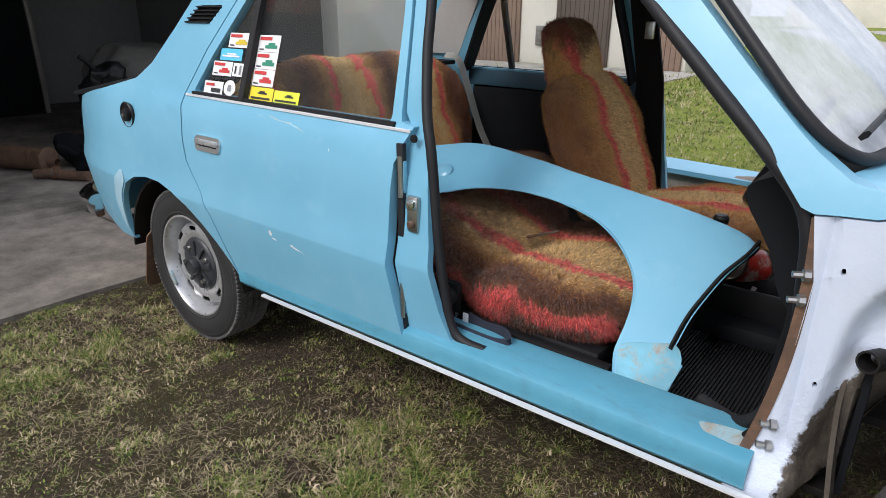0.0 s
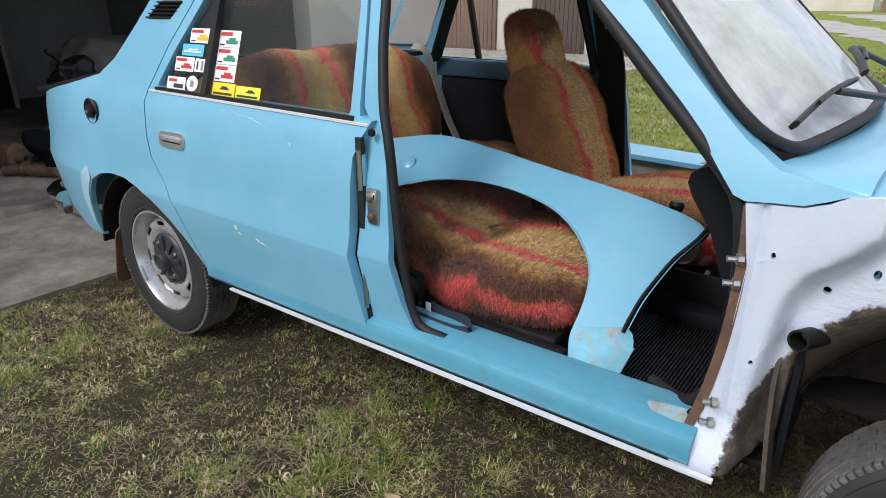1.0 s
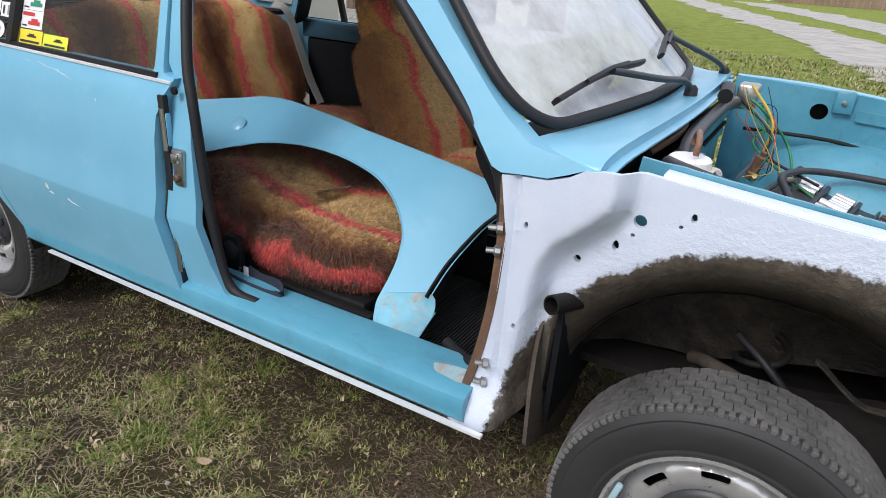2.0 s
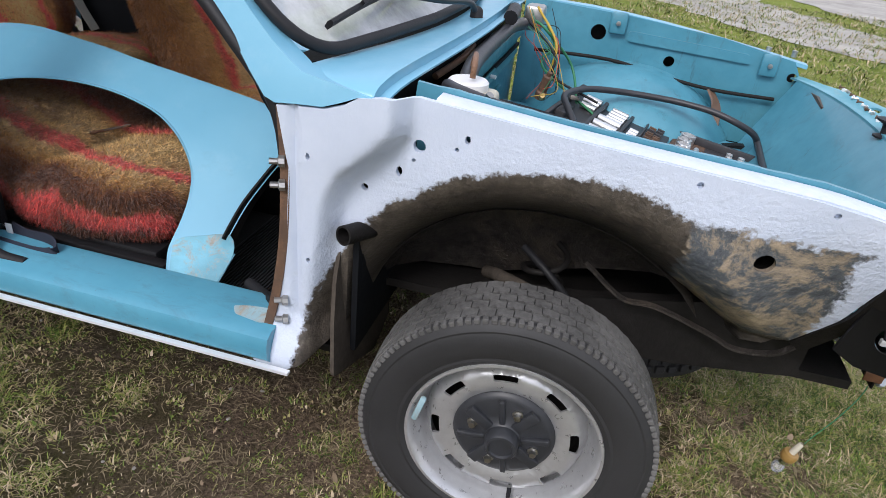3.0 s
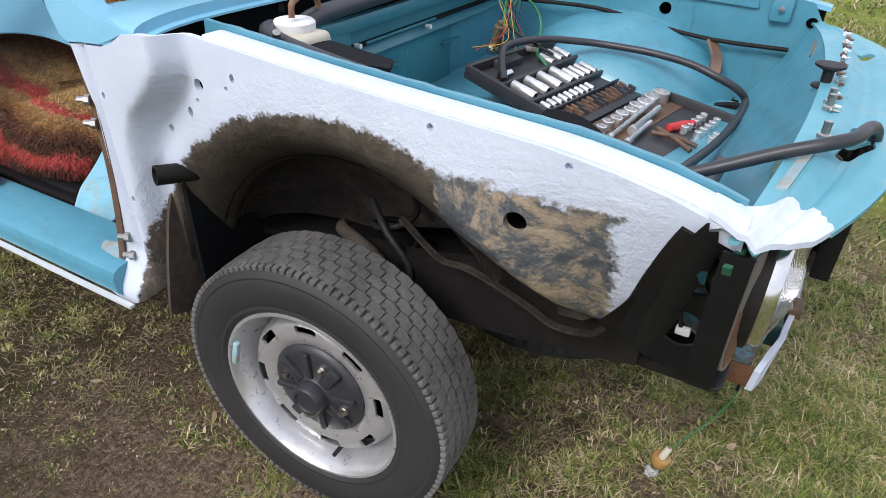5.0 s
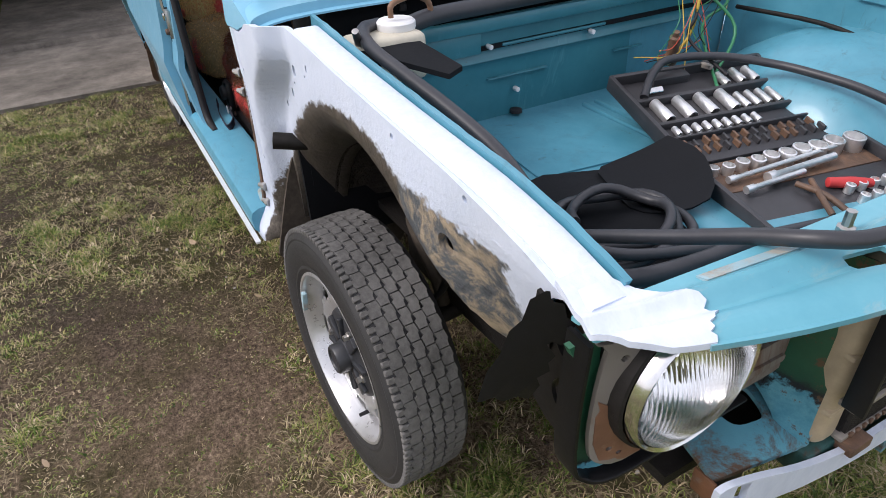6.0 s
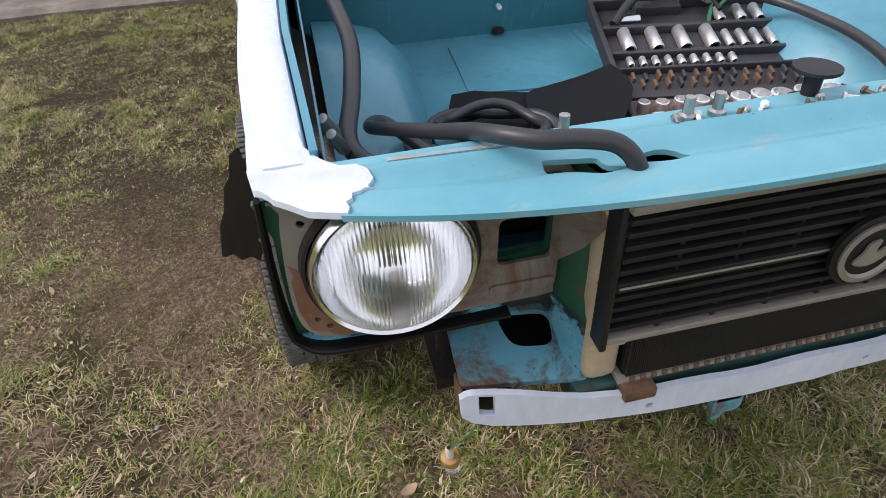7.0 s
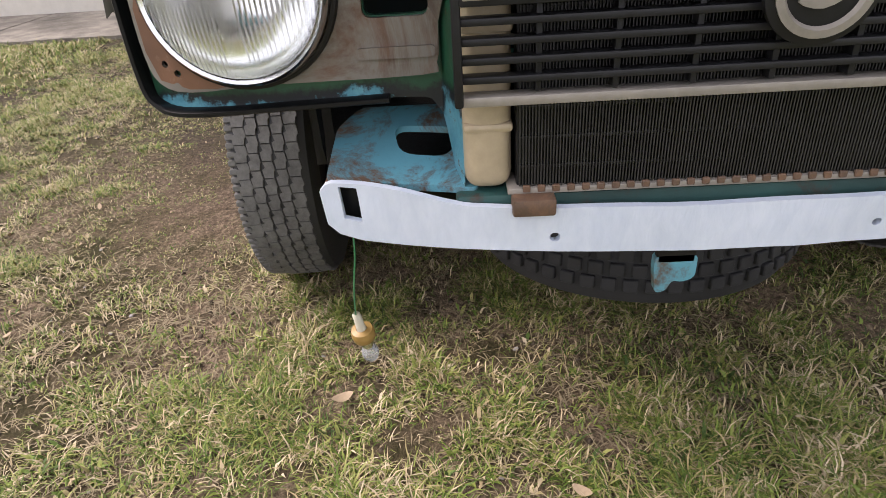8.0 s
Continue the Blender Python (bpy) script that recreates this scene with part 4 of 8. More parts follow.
part("post_screw", lathe([(0.010, 0.0), (0.009, 0.006), (0.0, 0.007)], 12, m=Matrix.Translation((1.118, 0.066, 0.912)) @ Euler((radians(90), 0, 0)).to_matrix().to_4x4()), "plastic", car)
# black strip in place of the shade between door edge and post
part("door_gap", block(1.078, 1.098, 0.045, 0.06, 0.385, 0.90, 0.002), "rubber", car)
seal = [(1.048, 0.228, 1.38), (1.084, 0.168, 1.20), (1.101, 0.134, 1.10), (1.131, 0.096, 0.97), (1.156, 0.080, 0.89), (1.167, 0.076, 0.82), (1.184, 0.074, 0.66), (1.212, 0.075, 0.50), (1.232, 0.076, 0.445), (1.265, 0.078, 0.424), (1.325, 0.080, 0.420)]
part("aperture_seal", tube(seal, 0.0125, 8, 5), "rubber", car, "black rubber door aperture seal hanging at the sill")
seal2 = [(1.42, 0.262, 1.37), (1.605, 0.190, 1.20), (1.745, 0.140, 1.075), (1.865, 0.110, 0.965), (1.932, 0.105, 0.88), (1.950, 0.110, 0.76), (1.955, 0.120, 0.62), (1.935, 0.130, 0.50), (1.895, 0.140, 0.445), (1.85, 0.17, 0.428), (1.80, 0.20, 0.425)]
part("aperture_seal", tube(seal2, 0.014, 8, 5), "rubber", car, "black rubber door aperture seal")
trimp = [(1.43, 0.305, 1.37), (1.61, 0.235, 1.20), (1.75, 0.190, 1.075), (1.86, 0.168, 0.965), (1.925, 0.165, 0.88)]
part("post_trim", sweep(spline(trimp, 4), [(-0.02, -0.022), (0.02, -0.022), (0.02, 0.022), (-0.02, 0.022)], up=(0, 1, 0)), "trim", car, "dark inner trim of the windscreen post")
for z in (0.79, 0.745, 0.50, 0.455):
    part("hinge_bolt", lathe([(0.0, 0.0), (0.011, 0.0), (0.011, 0.010), (0.006, 0.012), (0.006, 0.026), (0.0, 0.027)], 8, m=Matrix.Translation((1.958, 0.082, z)) @ Euler((0, radians(-90), radians(25))).to_matrix().to_4x4()), "steel", car)
rustedge = [(1.952, 0.088, 0.885), (1.958, 0.086, 0.78), (1.953, 0.084, 0.64), (1.937, 0.080, 0.52), (1.915, 0.076, 0.42)]
part("post_flange", sweep(spline(rustedge, 5), [(-0.010, -0.003), (0.008, -0.003), (0.008, 0.003), (-0.010, 0.003)], up=(0, 1, 0)), "brownrust", car, "bare rusty flange of the front post")
part("sill_patch", sheet(rounded([(1.84, 0.078), (1.90, 0.070), (1.93, 0.082), (1.92, 0.115), (1.86, 0.108), (1.825, 0.098)], 0.008), lambda u, v: (u, v, sill_z(u) + 0.0135 + 0.060 + 0.15 * (v - 0.052)), (0, 0, -0.004)), "palemetal", car, "scraped bare patch at the sill's end")
part("sill_tar", sheet(rounded([(1.90, 0.10), (1.965, 0.085), (1.975, 0.14), (1.92, 0.15)], 0.012), lambda u, v: (u, v, sill_z(u) + 0.0145 + 0.060 + 0.15 * (v - 0.052)), (0, 0, -0.004)), "tar", car)

# stickers on the rear quarter of the door glass
def sticker(x0, x1, z0, z1, mat, bars, slant=0.0, oval=False, parent=None):
    off = 0.0135
    f = lambda u, v: (u + slant * (v - z0), side_y(v) + off - 0.0015, v)
    out = circ((x0 + x1) / 2, (z0 + z1) / 2, (x1 - x0) / 2, 20, (z1 - z0) / 2) if oval else [(x0, z0), (x1, z0), (x1, z1), (x0, z1)]
    s = part("sticker", sheet(out, f, None), mat, parent)
    for i, (a, b, c, d, m) in enumerate(bars):
        g = lambda u, v: (u + slant * (v - z0), side_y(v) + off - 0.0030, v)
        w, h = x1 - x0, z1 - z0
        part("print", sheet(rounded([(x0 + a * w, z0 + c * h), (x0 + b * w, z0 + c * h), (x0 + b * w, z0 + d * h), (x0 + a * w, z0 + d * h)], 0.002, 2), g, None), m, s)


glass_near = next(o for o in car.children_recursive if o.name == "window_pane")
car_print = lambda m: [(0.06, 0.62, 0.70, 0.90, "ink_red"), (0.35, 0.90, 0.22, 0.42, m), (0.48, 0.80, 0.42, 0.56, m), (0.08, 0.30, 0.12, 0.20, "ink_black")]
sticker(0.292, 0.398, 1.084, 1.126, "sticker_white", car_print("ink_yellow"), 0, False, glass_near)
sticker(0.258, 0.372, 1.046, 1.080, "sticker_cyan", [(0.1, 0.9, 0.30, 0.45, "sticker_white"), (0.3, 0.75, 0.5, 0.62, "sticker_white")], 0, False, glass_near)
sticker(0.230, 0.332, 1.000, 1.042, "sticker_white", car_print("ink_red"), 0, False, glass_near)
sticker(0.336, 0.412, 1.002, 1.040, "sticker_white", [(0.15, 0.25, 0.2, 0.8, "ink_black"), (0.45, 0.58, 0.15, 0.85, "ink_grey"), (0.72, 0.84, 0.2, 0.75, "ink_black")], 0, False, glass_near)
sticker(0.198, 0.300, 0.942, 0.982, "sticker_white", [(0.1, 0.55, 0.65, 0.85, "ink_red"), (0.4, 0.9, 0.2, 0.5, "ink_black")], 0, False, glass_near)
sticker(0.305, 0.365, 0.944, 0.990, "sticker_white", [(0.35, 0.65, 0.3, 0.7, "ink_grey")], 0, True, glass_near)
for i, m in enumerate(("ink_red", "ink_green", "ink_green")):
    sticker(0.443, 0.543, 0.983 + 0.047 * i, 1.029 + 0.047 * i, "sticker_white", car_print(m), 0, False, glass_near)
sticker(0.442, 0.552, 0.944, 0.980, "sticker_yellow", [(0.08, 0.9, 0.10, 0.26, "ink_black"), (0.35, 0.75, 0.5, 0.62, "ink_black"), (0.42, 0.66, 0.62, 0.74, "ink_black")], 0, False, glass_near)
sticker(0.556, 0.668, 0.945, 0.977, "sticker_lime", [(0.08, 0.92, 0.10, 0.26, "ink_black"), (0.45, 0.8, 0.5, 0.62, "ink_black"), (0.52, 0.72, 0.62, 0.74, "ink_black")], 0, False, glass_near)

# scuffs on the rear door's skin; the last two are long pale lines under the waist
rdoor = next(o for o in car.children if o.name == "rear_door")
rnd = random.Random(21)
for x, z, w, h in ((0.604, 0.582, 0.007, 0.012), (0.618, 0.566, 0.012, 0.004), (0.700, 0.562, 0.010, 0.006), (0.722, 0.556, 0.022, 0.004), (0.748, 0.548, 0.010, 0.002), (0.50, 0.588, 0.016, 0.0016), (0.842, 0.853, 0.0016, 0.006), (0.40, 0.560, 0.02, 0.0014), (0.66, 0.905, 0.09, 0.0018), (0.55, 0.909, 0.03, 0.0014)):
    out_s = smooth_loop([(x - w, z + 0.1 * w), (x - 0.4 * w, z + h * rnd.uniform(0.6, 1)), (x + 0.3 * w, z + h * rnd.uniform(0.3, 0.9) - 0.1 * w), (x + w, z - 0.25 * w), (x + 0.2 * w, z - h * rnd.uniform(0.5, 1)), (x - 0.5 * w, z - h * rnd.uniform(0.3, 0.9))], 2)
    part("scuff", sheet(out_s, lambda u, v: (u, side_y(v) - 0.0006, v), None), "sticker_white" if h > 0.003 else "palemetal", rdoor)


# ---- stripped front end ----
def bulkhead_x(u, v):
    """Bulkhead with a raised rib and shallow pressed fields."""
    x = 2.135 + 0.05 * (0.90 - v) * 0.3
    x += 0.010 * math.exp(-((v - 0.765) / 0.008) ** 2)
    return x


part("bulkhead", sheet([(0.475, 0.40), (WIDE - 0.53, 0.40), (WIDE - 0.53, 0.76), (WIDE - 0.2, 0.77), (WIDE - 0.2, 0.845), (0.22, 0.845), (0.22, 0.64), (0.475, 0.605)], lambda u, v: (bulkhead_x(u, v), u, v), (-0.012, 0, 0), vs=[0.5, 0.62, 0.74, 0.75, 0.757, 0.765, 0.773, 0.78, 0.79]), "teal", car, "teal bulkhead with a pressed rib, partly darkened for shade")
for y0, y1, z0, z1 in ((0.42, 0.60, 0.785, 0.835), (0.66, 0.98, 0.792, 0.80), (0.62, 0.80, 0.715, 0.721), (1.02, 1.12, 0.715, 0.721)):
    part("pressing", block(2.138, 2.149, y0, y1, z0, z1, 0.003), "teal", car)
for y, z in ((0.70, 0.682), (0.93, 0.785), (0.62, 0.80)):
    part("bulkhead_stud", lathe([(0.006, 0.0), (0.006, 0.016), (0.0, 0.018)], 10, m=Matrix.Translation((2.145, y, z)) @ Euler((0, radians(90), 0)).to_matrix().to_4x4()), "sticker_white", car)
bayfloor = part("boot_floor", sheet([(2.13, 0.43), (2.78, 0.43), (2.86, 0.40), (2.97, 0.38), (2.97, 1.34), (2.13, 1.34)], lambda u, v: (u, v, 0.615 - 0.012 * (u - 2.13)), (0, 0, -0.012), us=steps(2.1, 3.0, 4)), "bay", car, "blue pressed floor of the front luggage bay")
hatch = rounded([(2.19, 0.56), (2.47, 0.54), (2.50, 0.78), (2.20, 0.80)], 0.015)
part("floor_hatch", sheet(hatch, lambda u, v: (u, v, 0.6195 - 0.012 * (u - 2.13)), (0, 0, -0.004)), "bay", bayfloor)
for u in (0.875, 0.915):
    part("floor_rib", block(2.20, 2.46, u, u + 0.012, 0.612, 0.622, 0.003), "bay", bayfloor)
part("floor_bung", lathe([(0.016, 0.0), (0.015, 0.008), (0.008, 0.011), (0.0, 0.011)], 16, m=Matrix.Translation((2.155, 0.699, 0.622))), "rubber", bayfloor)


def wing_y(x, z):
    """Depth of the inner wing: a flat flank that rolls over into the wheel house."""
    r = math.hypot(x - 2.42, z - 0.36)
    flat = 0.142
    # the post face stands out behind the flank, and a soft channel runs down between them
    edge = lerp_table([(0.45, 2.008), (0.53, 2.014), (0.655, 2.028), (0.71, 2.036), (0.745, 2.046), (0.77, 2.060), (0.79, 2.078), (0.815, 2.106), (0.84, 2.132), (0.862, 2.149), (0.885, 2.156), (0.93, 2.156)], z)
    k = max(0.0, min(1.0, (edge + 0.016 - x) / 0.032))
    j = max(0.0, min(1.0, (edge + 0.11 - x) / 0.22))
    k = 0.80 * k * k * (3 - 2 * k) + 0.20 * j * j * (3 - 2 * j)
    flat -= 0.062 * k
    groove = math.exp(-((x - edge - 0.030) / 0.020) ** 2)
    flat += 0.004 * groove * max(0.0, min(1.0, (0.90 - z) / 0.06))
    if z < 0.46 and x < 2.03:
        q = min(1.0, (0.46 - z) / 0.09)
        flat -= 0.036 * q * q * (3 - 2 * q)
    if x < 1.985 and z > 0.46:
        flat += 0.010 * math.exp(-((x - 1.975) / 0.008) ** 2)
    if r < 0.47 and x < 2.80 and x > 2.06:
        q = min(1, (0.47 - r) / 0.13)
        flat += 0.15 * q * q
    if x > 2.68:
        j = min(1.0, (x - 2.68) / 0.22)
        deep = lerp_table([(0.50, 0.125), (0.55, 0.115), (0.60, 0.090), (0.66, 0.058), (0.74, 0.030), (0.82, 0.008), (0.87, 0.0)], z) * j * j * (3 - 2 * j)
    else:
        deep = 0.0
    base_y = flat + deep
    if x > 2.60 and z < 0.74:
        q = min(1, (0.74 - z) / 0.19)
        flat += 0.13 * q * q * min(1, (x - 2.60) / 0.10)
    return max(flat, base_y)


top = [(1.946, 0.889), (1.985, 0.893), (2.03, 0.896), (2.065, 0.908), (2.09, 0.924), (2.13, 0.929), (2.18, 0.925), (2.25, 0.917), (2.42, 0.902), (2.60, 0.890), (2.80, 0.878), (2.89, 0.866), (2.96, 0.851), (3.025, 0.830)]
low = [(3.002, 0.818), (2.975, 0.785), (2.950, 0.73), (2.930, 0.655), (2.915, 0.61), (2.89, 0.565), (2.855, 0.535), (2.80, 0.530), (2.75, 0.545), (2.715, 0.565)]
archp = [(2.42 + 0.365 * math.cos(radians(t)), 0.36 + 0.365 * math.sin(radians(t))) for t in range(40, 172, 6)]
backp = [(2.055, 0.44), (2.04, 0.41), (2.005, 0.375), (1.965, 0.354), (1.920, 0.352), (1.897, 0.362), (1.912, 0.40), (1.940, 0.50), (1.958, 0.62), (1.965, 0.78)]
wing_holes = [circ(2.18, 0.842, 0.0115, 12), circ(2.147, 0.789, 0.006, 8, 0.010), circ(2.262, 0.868, 0.005, 7, 0.008), circ(2.245, 0.848, 0.004, 6), circ(2.172, 0.815, 0.004, 6), circ(2.084, 0.745, 0.007, 10), circ(2.002, 0.808, 0.004, 6, 0.007), circ(2.0, 0.60, 0.004, 6, 0.006), circ(1.985, 0.38, 0.004, 6, 0.006), circ(2.635, 0.868, 0.0055, 8), circ(2.836, 0.860, 0.0055, 8), circ(2.768, 0.755, 0.017, 14)]
part("inner_wing", sheet([*top, *low, *archp, *backp], lambda x, z: (x, wing_y(x, z), z), (0, 0.012, 0), wing_holes, us=[*steps(1.92, 2.30, 42), *steps(2.31, 3.03, 30)], vs=steps(0.33, 0.93, 44)), "wing", car, "inner wing brushed with white primer over black stone-guard", sharp=60)


def rail_top(u):
    return lerp_table([(2.0, 0.928), (2.17, 0.925), (2.30, 0.914), (2.43, 0.903), (2.55, 0.895), (2.65, 0.889), (2.76, 0.883), (2.83, 0.878), (2.89, 0.868), (2.95, 0.856), (3.0, 0.843), (3.05, 0.826), (3.2, 0.79)], u)


sec = [(0.156, -0.035), (0.150, -0.012), (0.147, 0.0), (0.152, 0.004), (0.190, 0.004), (0.197, 0.002), (0.200, -0.006), (0.200, -0.03), (0.160, -0.034)]
bm = bmesh.new()
rings = [[bm.verts.new((x, a + 0.012 * max(0, (x - 2.8) / 0.25), rail_top(x) + b)) for a, b in sec] for x in np.linspace(2.20, 3.05, 26)]
for r, q in zip(rings, rings[1:]):
    for j in range(len(sec)):
        bm.faces.new((r[j], r[(j + 1) % len(sec)], q[(j + 1) % len(sec)], q[j]))
bm.faces.new(rings[0])
bm.faces.new(rings[-1])
part("wing_rail", bm, "white", car, "wing rail brushed with thick white primer", sharp=50)
lip = [(x, 0.206 + 0.012 * max(0, (x - 2.8) / 0.25), rail_top(x) + 0.005 + 0.003 * noise.noise(Vector((x * 25, 0, 0)))) for x in np.linspace(2.15, 3.04, 50)]
part("wing_lip", sweep(lip, [(-0.004, -0.05), (0.005, -0.05), (0.005, 0.004), (-0.004, 0.004)]), "bay", car, "blue inner lip of the wing rail")
lining = [(2.15, 0.90), (2.15, 0.67), *[(2.42 + 0.405 * math.cos(radians(q)), 0.36 + 0.405 * math.sin(radians(q))) for q in range(130, 38, -8)], (2.78, 0.69), (3.02, 0.70), (3.02, 0.80), (2.90, 0.835), (2.65, 0.86), (2.40, 0.875)]
part("wing_lining", sheet(lining, lambda u, v: (u, 0.226, v), (0, 0.003, 0)), "bay", car, "blue inner face of the wing")
part("stub_pipe", lathe([(0.019, -0.03), (0.019, 0.055), (0.0155, 0.055), (0.0155, 0.0), (0.0, 0.0)], 16, m=Matrix.Translation((2.083, 0.150, 0.652)) @ Euler((radians(82), 0, radians(-22))).to_matrix().to_4x4()), "tar", car, "short tar-coated drain pipe stub")
# black cup added behind the big hole to keep it dark
part("hole_cup", lathe([(0.022, 0.0), (0.022, 0.05), (0.0, 0.05)], 16, m=Matrix.Translation((2.768, 0.165, 0.755)) @ Euler((radians(-90), 0, 0)).to_matrix().to_4x4()), "tar", car)
part("plug", lathe([(0.012, 0.0), (0.011, 0.004), (0.0, 0.005)], 10, m=Matrix.Translation((2.46, 0.158, 0.815)) @ Euler((radians(65), 0, 0)).to_matrix().to_4x4()), "palemetal", car)


def house(d, y0, rows, zcut=None, k=1.0):
    """A wheel house: half a shallow drum about the axle, closed on its inner side."""
    bm = bmesh.new()
    n = 24
    rings = [[bm.verts.new((2.42 + k * r * math.cos(math.pi * (i / n * 1.16 - 0.08)), y0 + d * y, 0.36 + k * r * math.sin(math.pi * (i / n * 1.16 - 0.08)))) for i in range(n + 1)] for r, y in rows]
    for a, b in zip(rings, rings[1:]):
        for i in range(n):
            bm.faces.new((a[i], a[i + 1], b[i + 1], b[i]))
    bmesh.ops.remove_doubles(bm, verts=bm.verts[:], dist=0.0005)
    if zcut:
        bmesh.ops.bisect_plane(bm, geom=bm.verts[:] + bm.edges[:] + bm.faces[:], plane_co=(0, 0, zcut), plane_no=(0, 0, -1), clear_outer=True)
    return bm


def rise(bm):
    """Cuts the front foot of a wheel house on a rising line."""
    bmesh.ops.bisect_plane(bm, geom=bm.verts[:] + bm.edges[:] + bm.faces[:], plane_co=(2.55, 0, 0.535), plane_no=(0.3, 0, -1), clear_outer=True)
    return bm


drum = [(0.372, 0.22), (0.37, 0.30), (0.35, 0.36), (0.30, 0.405), (0.2, 0.43), (0.001, 0.44)]
part("wheel_house", rise(house(1, 0.0, drum, 0.46)), "housetar", car, "black stone-guarded wheel house", sharp=70)
dome = [(0.40, 0.245), (0.395, 0.30), (0.372, 0.375), (0.32, 0.425), (0.21, 0.452), (0.001, 0.462)]
part("wheel_house_dome", house(1, 0.0, dome, 0.59), "bay", car, "blue wheel house dome in the luggage bay", sharp=70)
dome_far = [(0.43, 0.14), (0.42, 0.26), (0.387, 0.345), (0.335, 0.415), (0.27, 0.46), (0.18, 0.488), (0.001, 0.505)]
fd = house(-1, WIDE, dome_far, 0.59)
fd.transform(Matrix.Translation((0.12, 0, 0)))
part("wheel_house_dome", fd, "bay", car, "blue wheel house dome streaked with rust", sharp=70)
streak = [(2.80, 1.425, 0.745), (2.83, 1.40, 0.70), (2.835, 1.37, 0.65), (2.83, 1.36, 0.618)]
part("rust_run", sweep(spline(streak, 4), [(-0.016, -0.002), (0.018, -0.002), (0.014, 0.003), (-0.014, 0.003)]), "brownrust", car, "dark rusty run down the panel joint")

# apron below the wing and the front chassis
flange = spline([(2.335, 0.31, 0.595), (2.375, 0.29, 0.628), (2.43, 0.276, 0.645), (2.50, 0.27, 0.622), (2.55, 0.27, 0.585), (2.59, 0.27, 0.562), (2.65, 0.27, 0.562), (2.755, 0.268, 0.532), (2.811, 0.263, 0.514), (2.874, 0.254, 0.530), (2.90, 0.245, 0.562), (2.93, 0.218, 0.62), (2.95, 0.19, 0.67), (2.968, 0.172, 0.74), (2.985, 0.156, 0.79), (2.994, 0.150, 0.812)], 4)
part("wing_flange", sweep(flange[12:41], [(-0.003, -0.008), (0.002, -0.008), (0.003, 0.004), (-0.002, 0.005)], up=(0, 1, 0)), "housetar", car, "tarred welded flange under the wing")
part("wing_flange", sweep(flange[40:], [(-0.014, -0.004), (0.014, -0.004), (0.014, 0.004), (-0.014, 0.004)], up=(0, 1, 0)), "tar", car, "tarred welded flange under the wing")
box = [(2.30, 0.50), (2.50, 0.52), (2.66, 0.555), (2.80, 0.59), (2.90, 0.615), (2.95, 0.62), (2.95, 0.455), (2.90, 0.445), (2.72, 0.415), (2.55, 0.40), (2.30, 0.395)]
part("chassis_side", sheet(box, lambda u, v: (u, 0.305, v), (0, 0.03, 0)), "tar", car, "black front chassis side")
part("chassis_side", sheet(box, lambda u, v: (u, WIDE - 0.335, v), (0, 0.03, 0)), "tar", car)
part("undertray", sheet([(2.05, 0.33), (3.06, 0.33), (3.06, WIDE - 0.33), (2.05, WIDE - 0.33)], lambda u, v: (u, v, 0.42 + 0.05 * max(0, u - 2.7)), (0, 0, 0.02)), "tar", car)
for y in (0.25, WIDE - 0.25):
    arm = part("suspension_arm", tube([(2.42, y - 0.02, 0.30), (2.40, 0.5 if y < 0.8 else WIDE - 0.5, 0.31), (2.38, 0.62 if y < 0.8 else WIDE - 0.62, 0.34)], 0.022, 8, 3), "tar", car, "greasy black suspension arm")
    part("coil_spring", tube([(2.42 + 0.045 * math.cos(a), y + 0.12 * (1 if y < 0.8 else -1) + 0.045 * math.sin(a), 0.34 + 0.012 * a) for a in np.linspace(0, 20, 60)], 0.007, 6, 0), "tar", car, "black coil spring")
part("steering_arm", tube([(2.30, 0.35, 0.505), (2.34, 0.30, 0.53), (2.42, 0.28, 0.515), (2.47, 0.285, 0.46), (2.49, 0.29, 0.40)], 0.014, 8, 4), "mudtar", car, "muddy bracket arm behind the tyre")
part("brake_hose", tube([(2.37, 0.36, 0.58), (2.44, 0.31, 0.55), (2.50, 0.30, 0.48), (2.47, 0.27, 0.40), (2.42, 0.26, 0.36)], 0.008, 7, 4), "rubber", car)
part("mud_shield", sheet(rounded([(0.055, 0.36), (0.28, 0.27), (0.40, 0.30), (0.40, 0.68), (0.165, 0.66), (0.12, 0.55), (0.085, 0.45)], 0.015), lambda u, v: (2.060 + 0.02 * math.sin(7 * v + 3 * u) + 0.03 * max(0, u - 0.1), u, v), (-0.008, 0, 0), us=steps(0.08, 0.4, 5), vs=steps(0.2, 0.68, 7)), "mudtar", car, "tarred mud shield behind the front wheel")

# far inner wing
part("bulkhead_side", sheet([(WIDE - 0.56, 0.58), (WIDE - 0.15, 0.58), (WIDE - 0.15, 0.94), (WIDE - 0.21, 0.94), (WIDE - 0.21, 0.79), (WIDE - 0.56, 0.78)], lambda u, v: (2.128, u, v), (-0.01, 0, 0)), "bay", car)
# dark sheet added so that the far wing's holes look black
part("far_wing_skin", sheet([(2.14, 0.55), (3.06, 0.55), (3.06, 0.84), (2.80, 0.88), (2.14, 0.915)], lambda u, v: (u, WIDE - 0.085, v), (0, 0.004, 0)), "tar", car, "dark sheet added behind the far wing's holes")
farw = [(2.14, 0.58), (3.07, 0.58), (3.07, 0.80), (3.03, 0.865), (2.80, 0.905), (2.5, 0.93), (2.14, 0.945)]
fholes = [circ(2.649, 0.806, 0.018, 16), circ(3.035, 0.815, 0.015, 12), circ(2.40, 0.865, 0.026, 16)]
wide_y = lambda x, z: (x, WIDE - 0.165 + 0.02 * (z - 0.6), z)
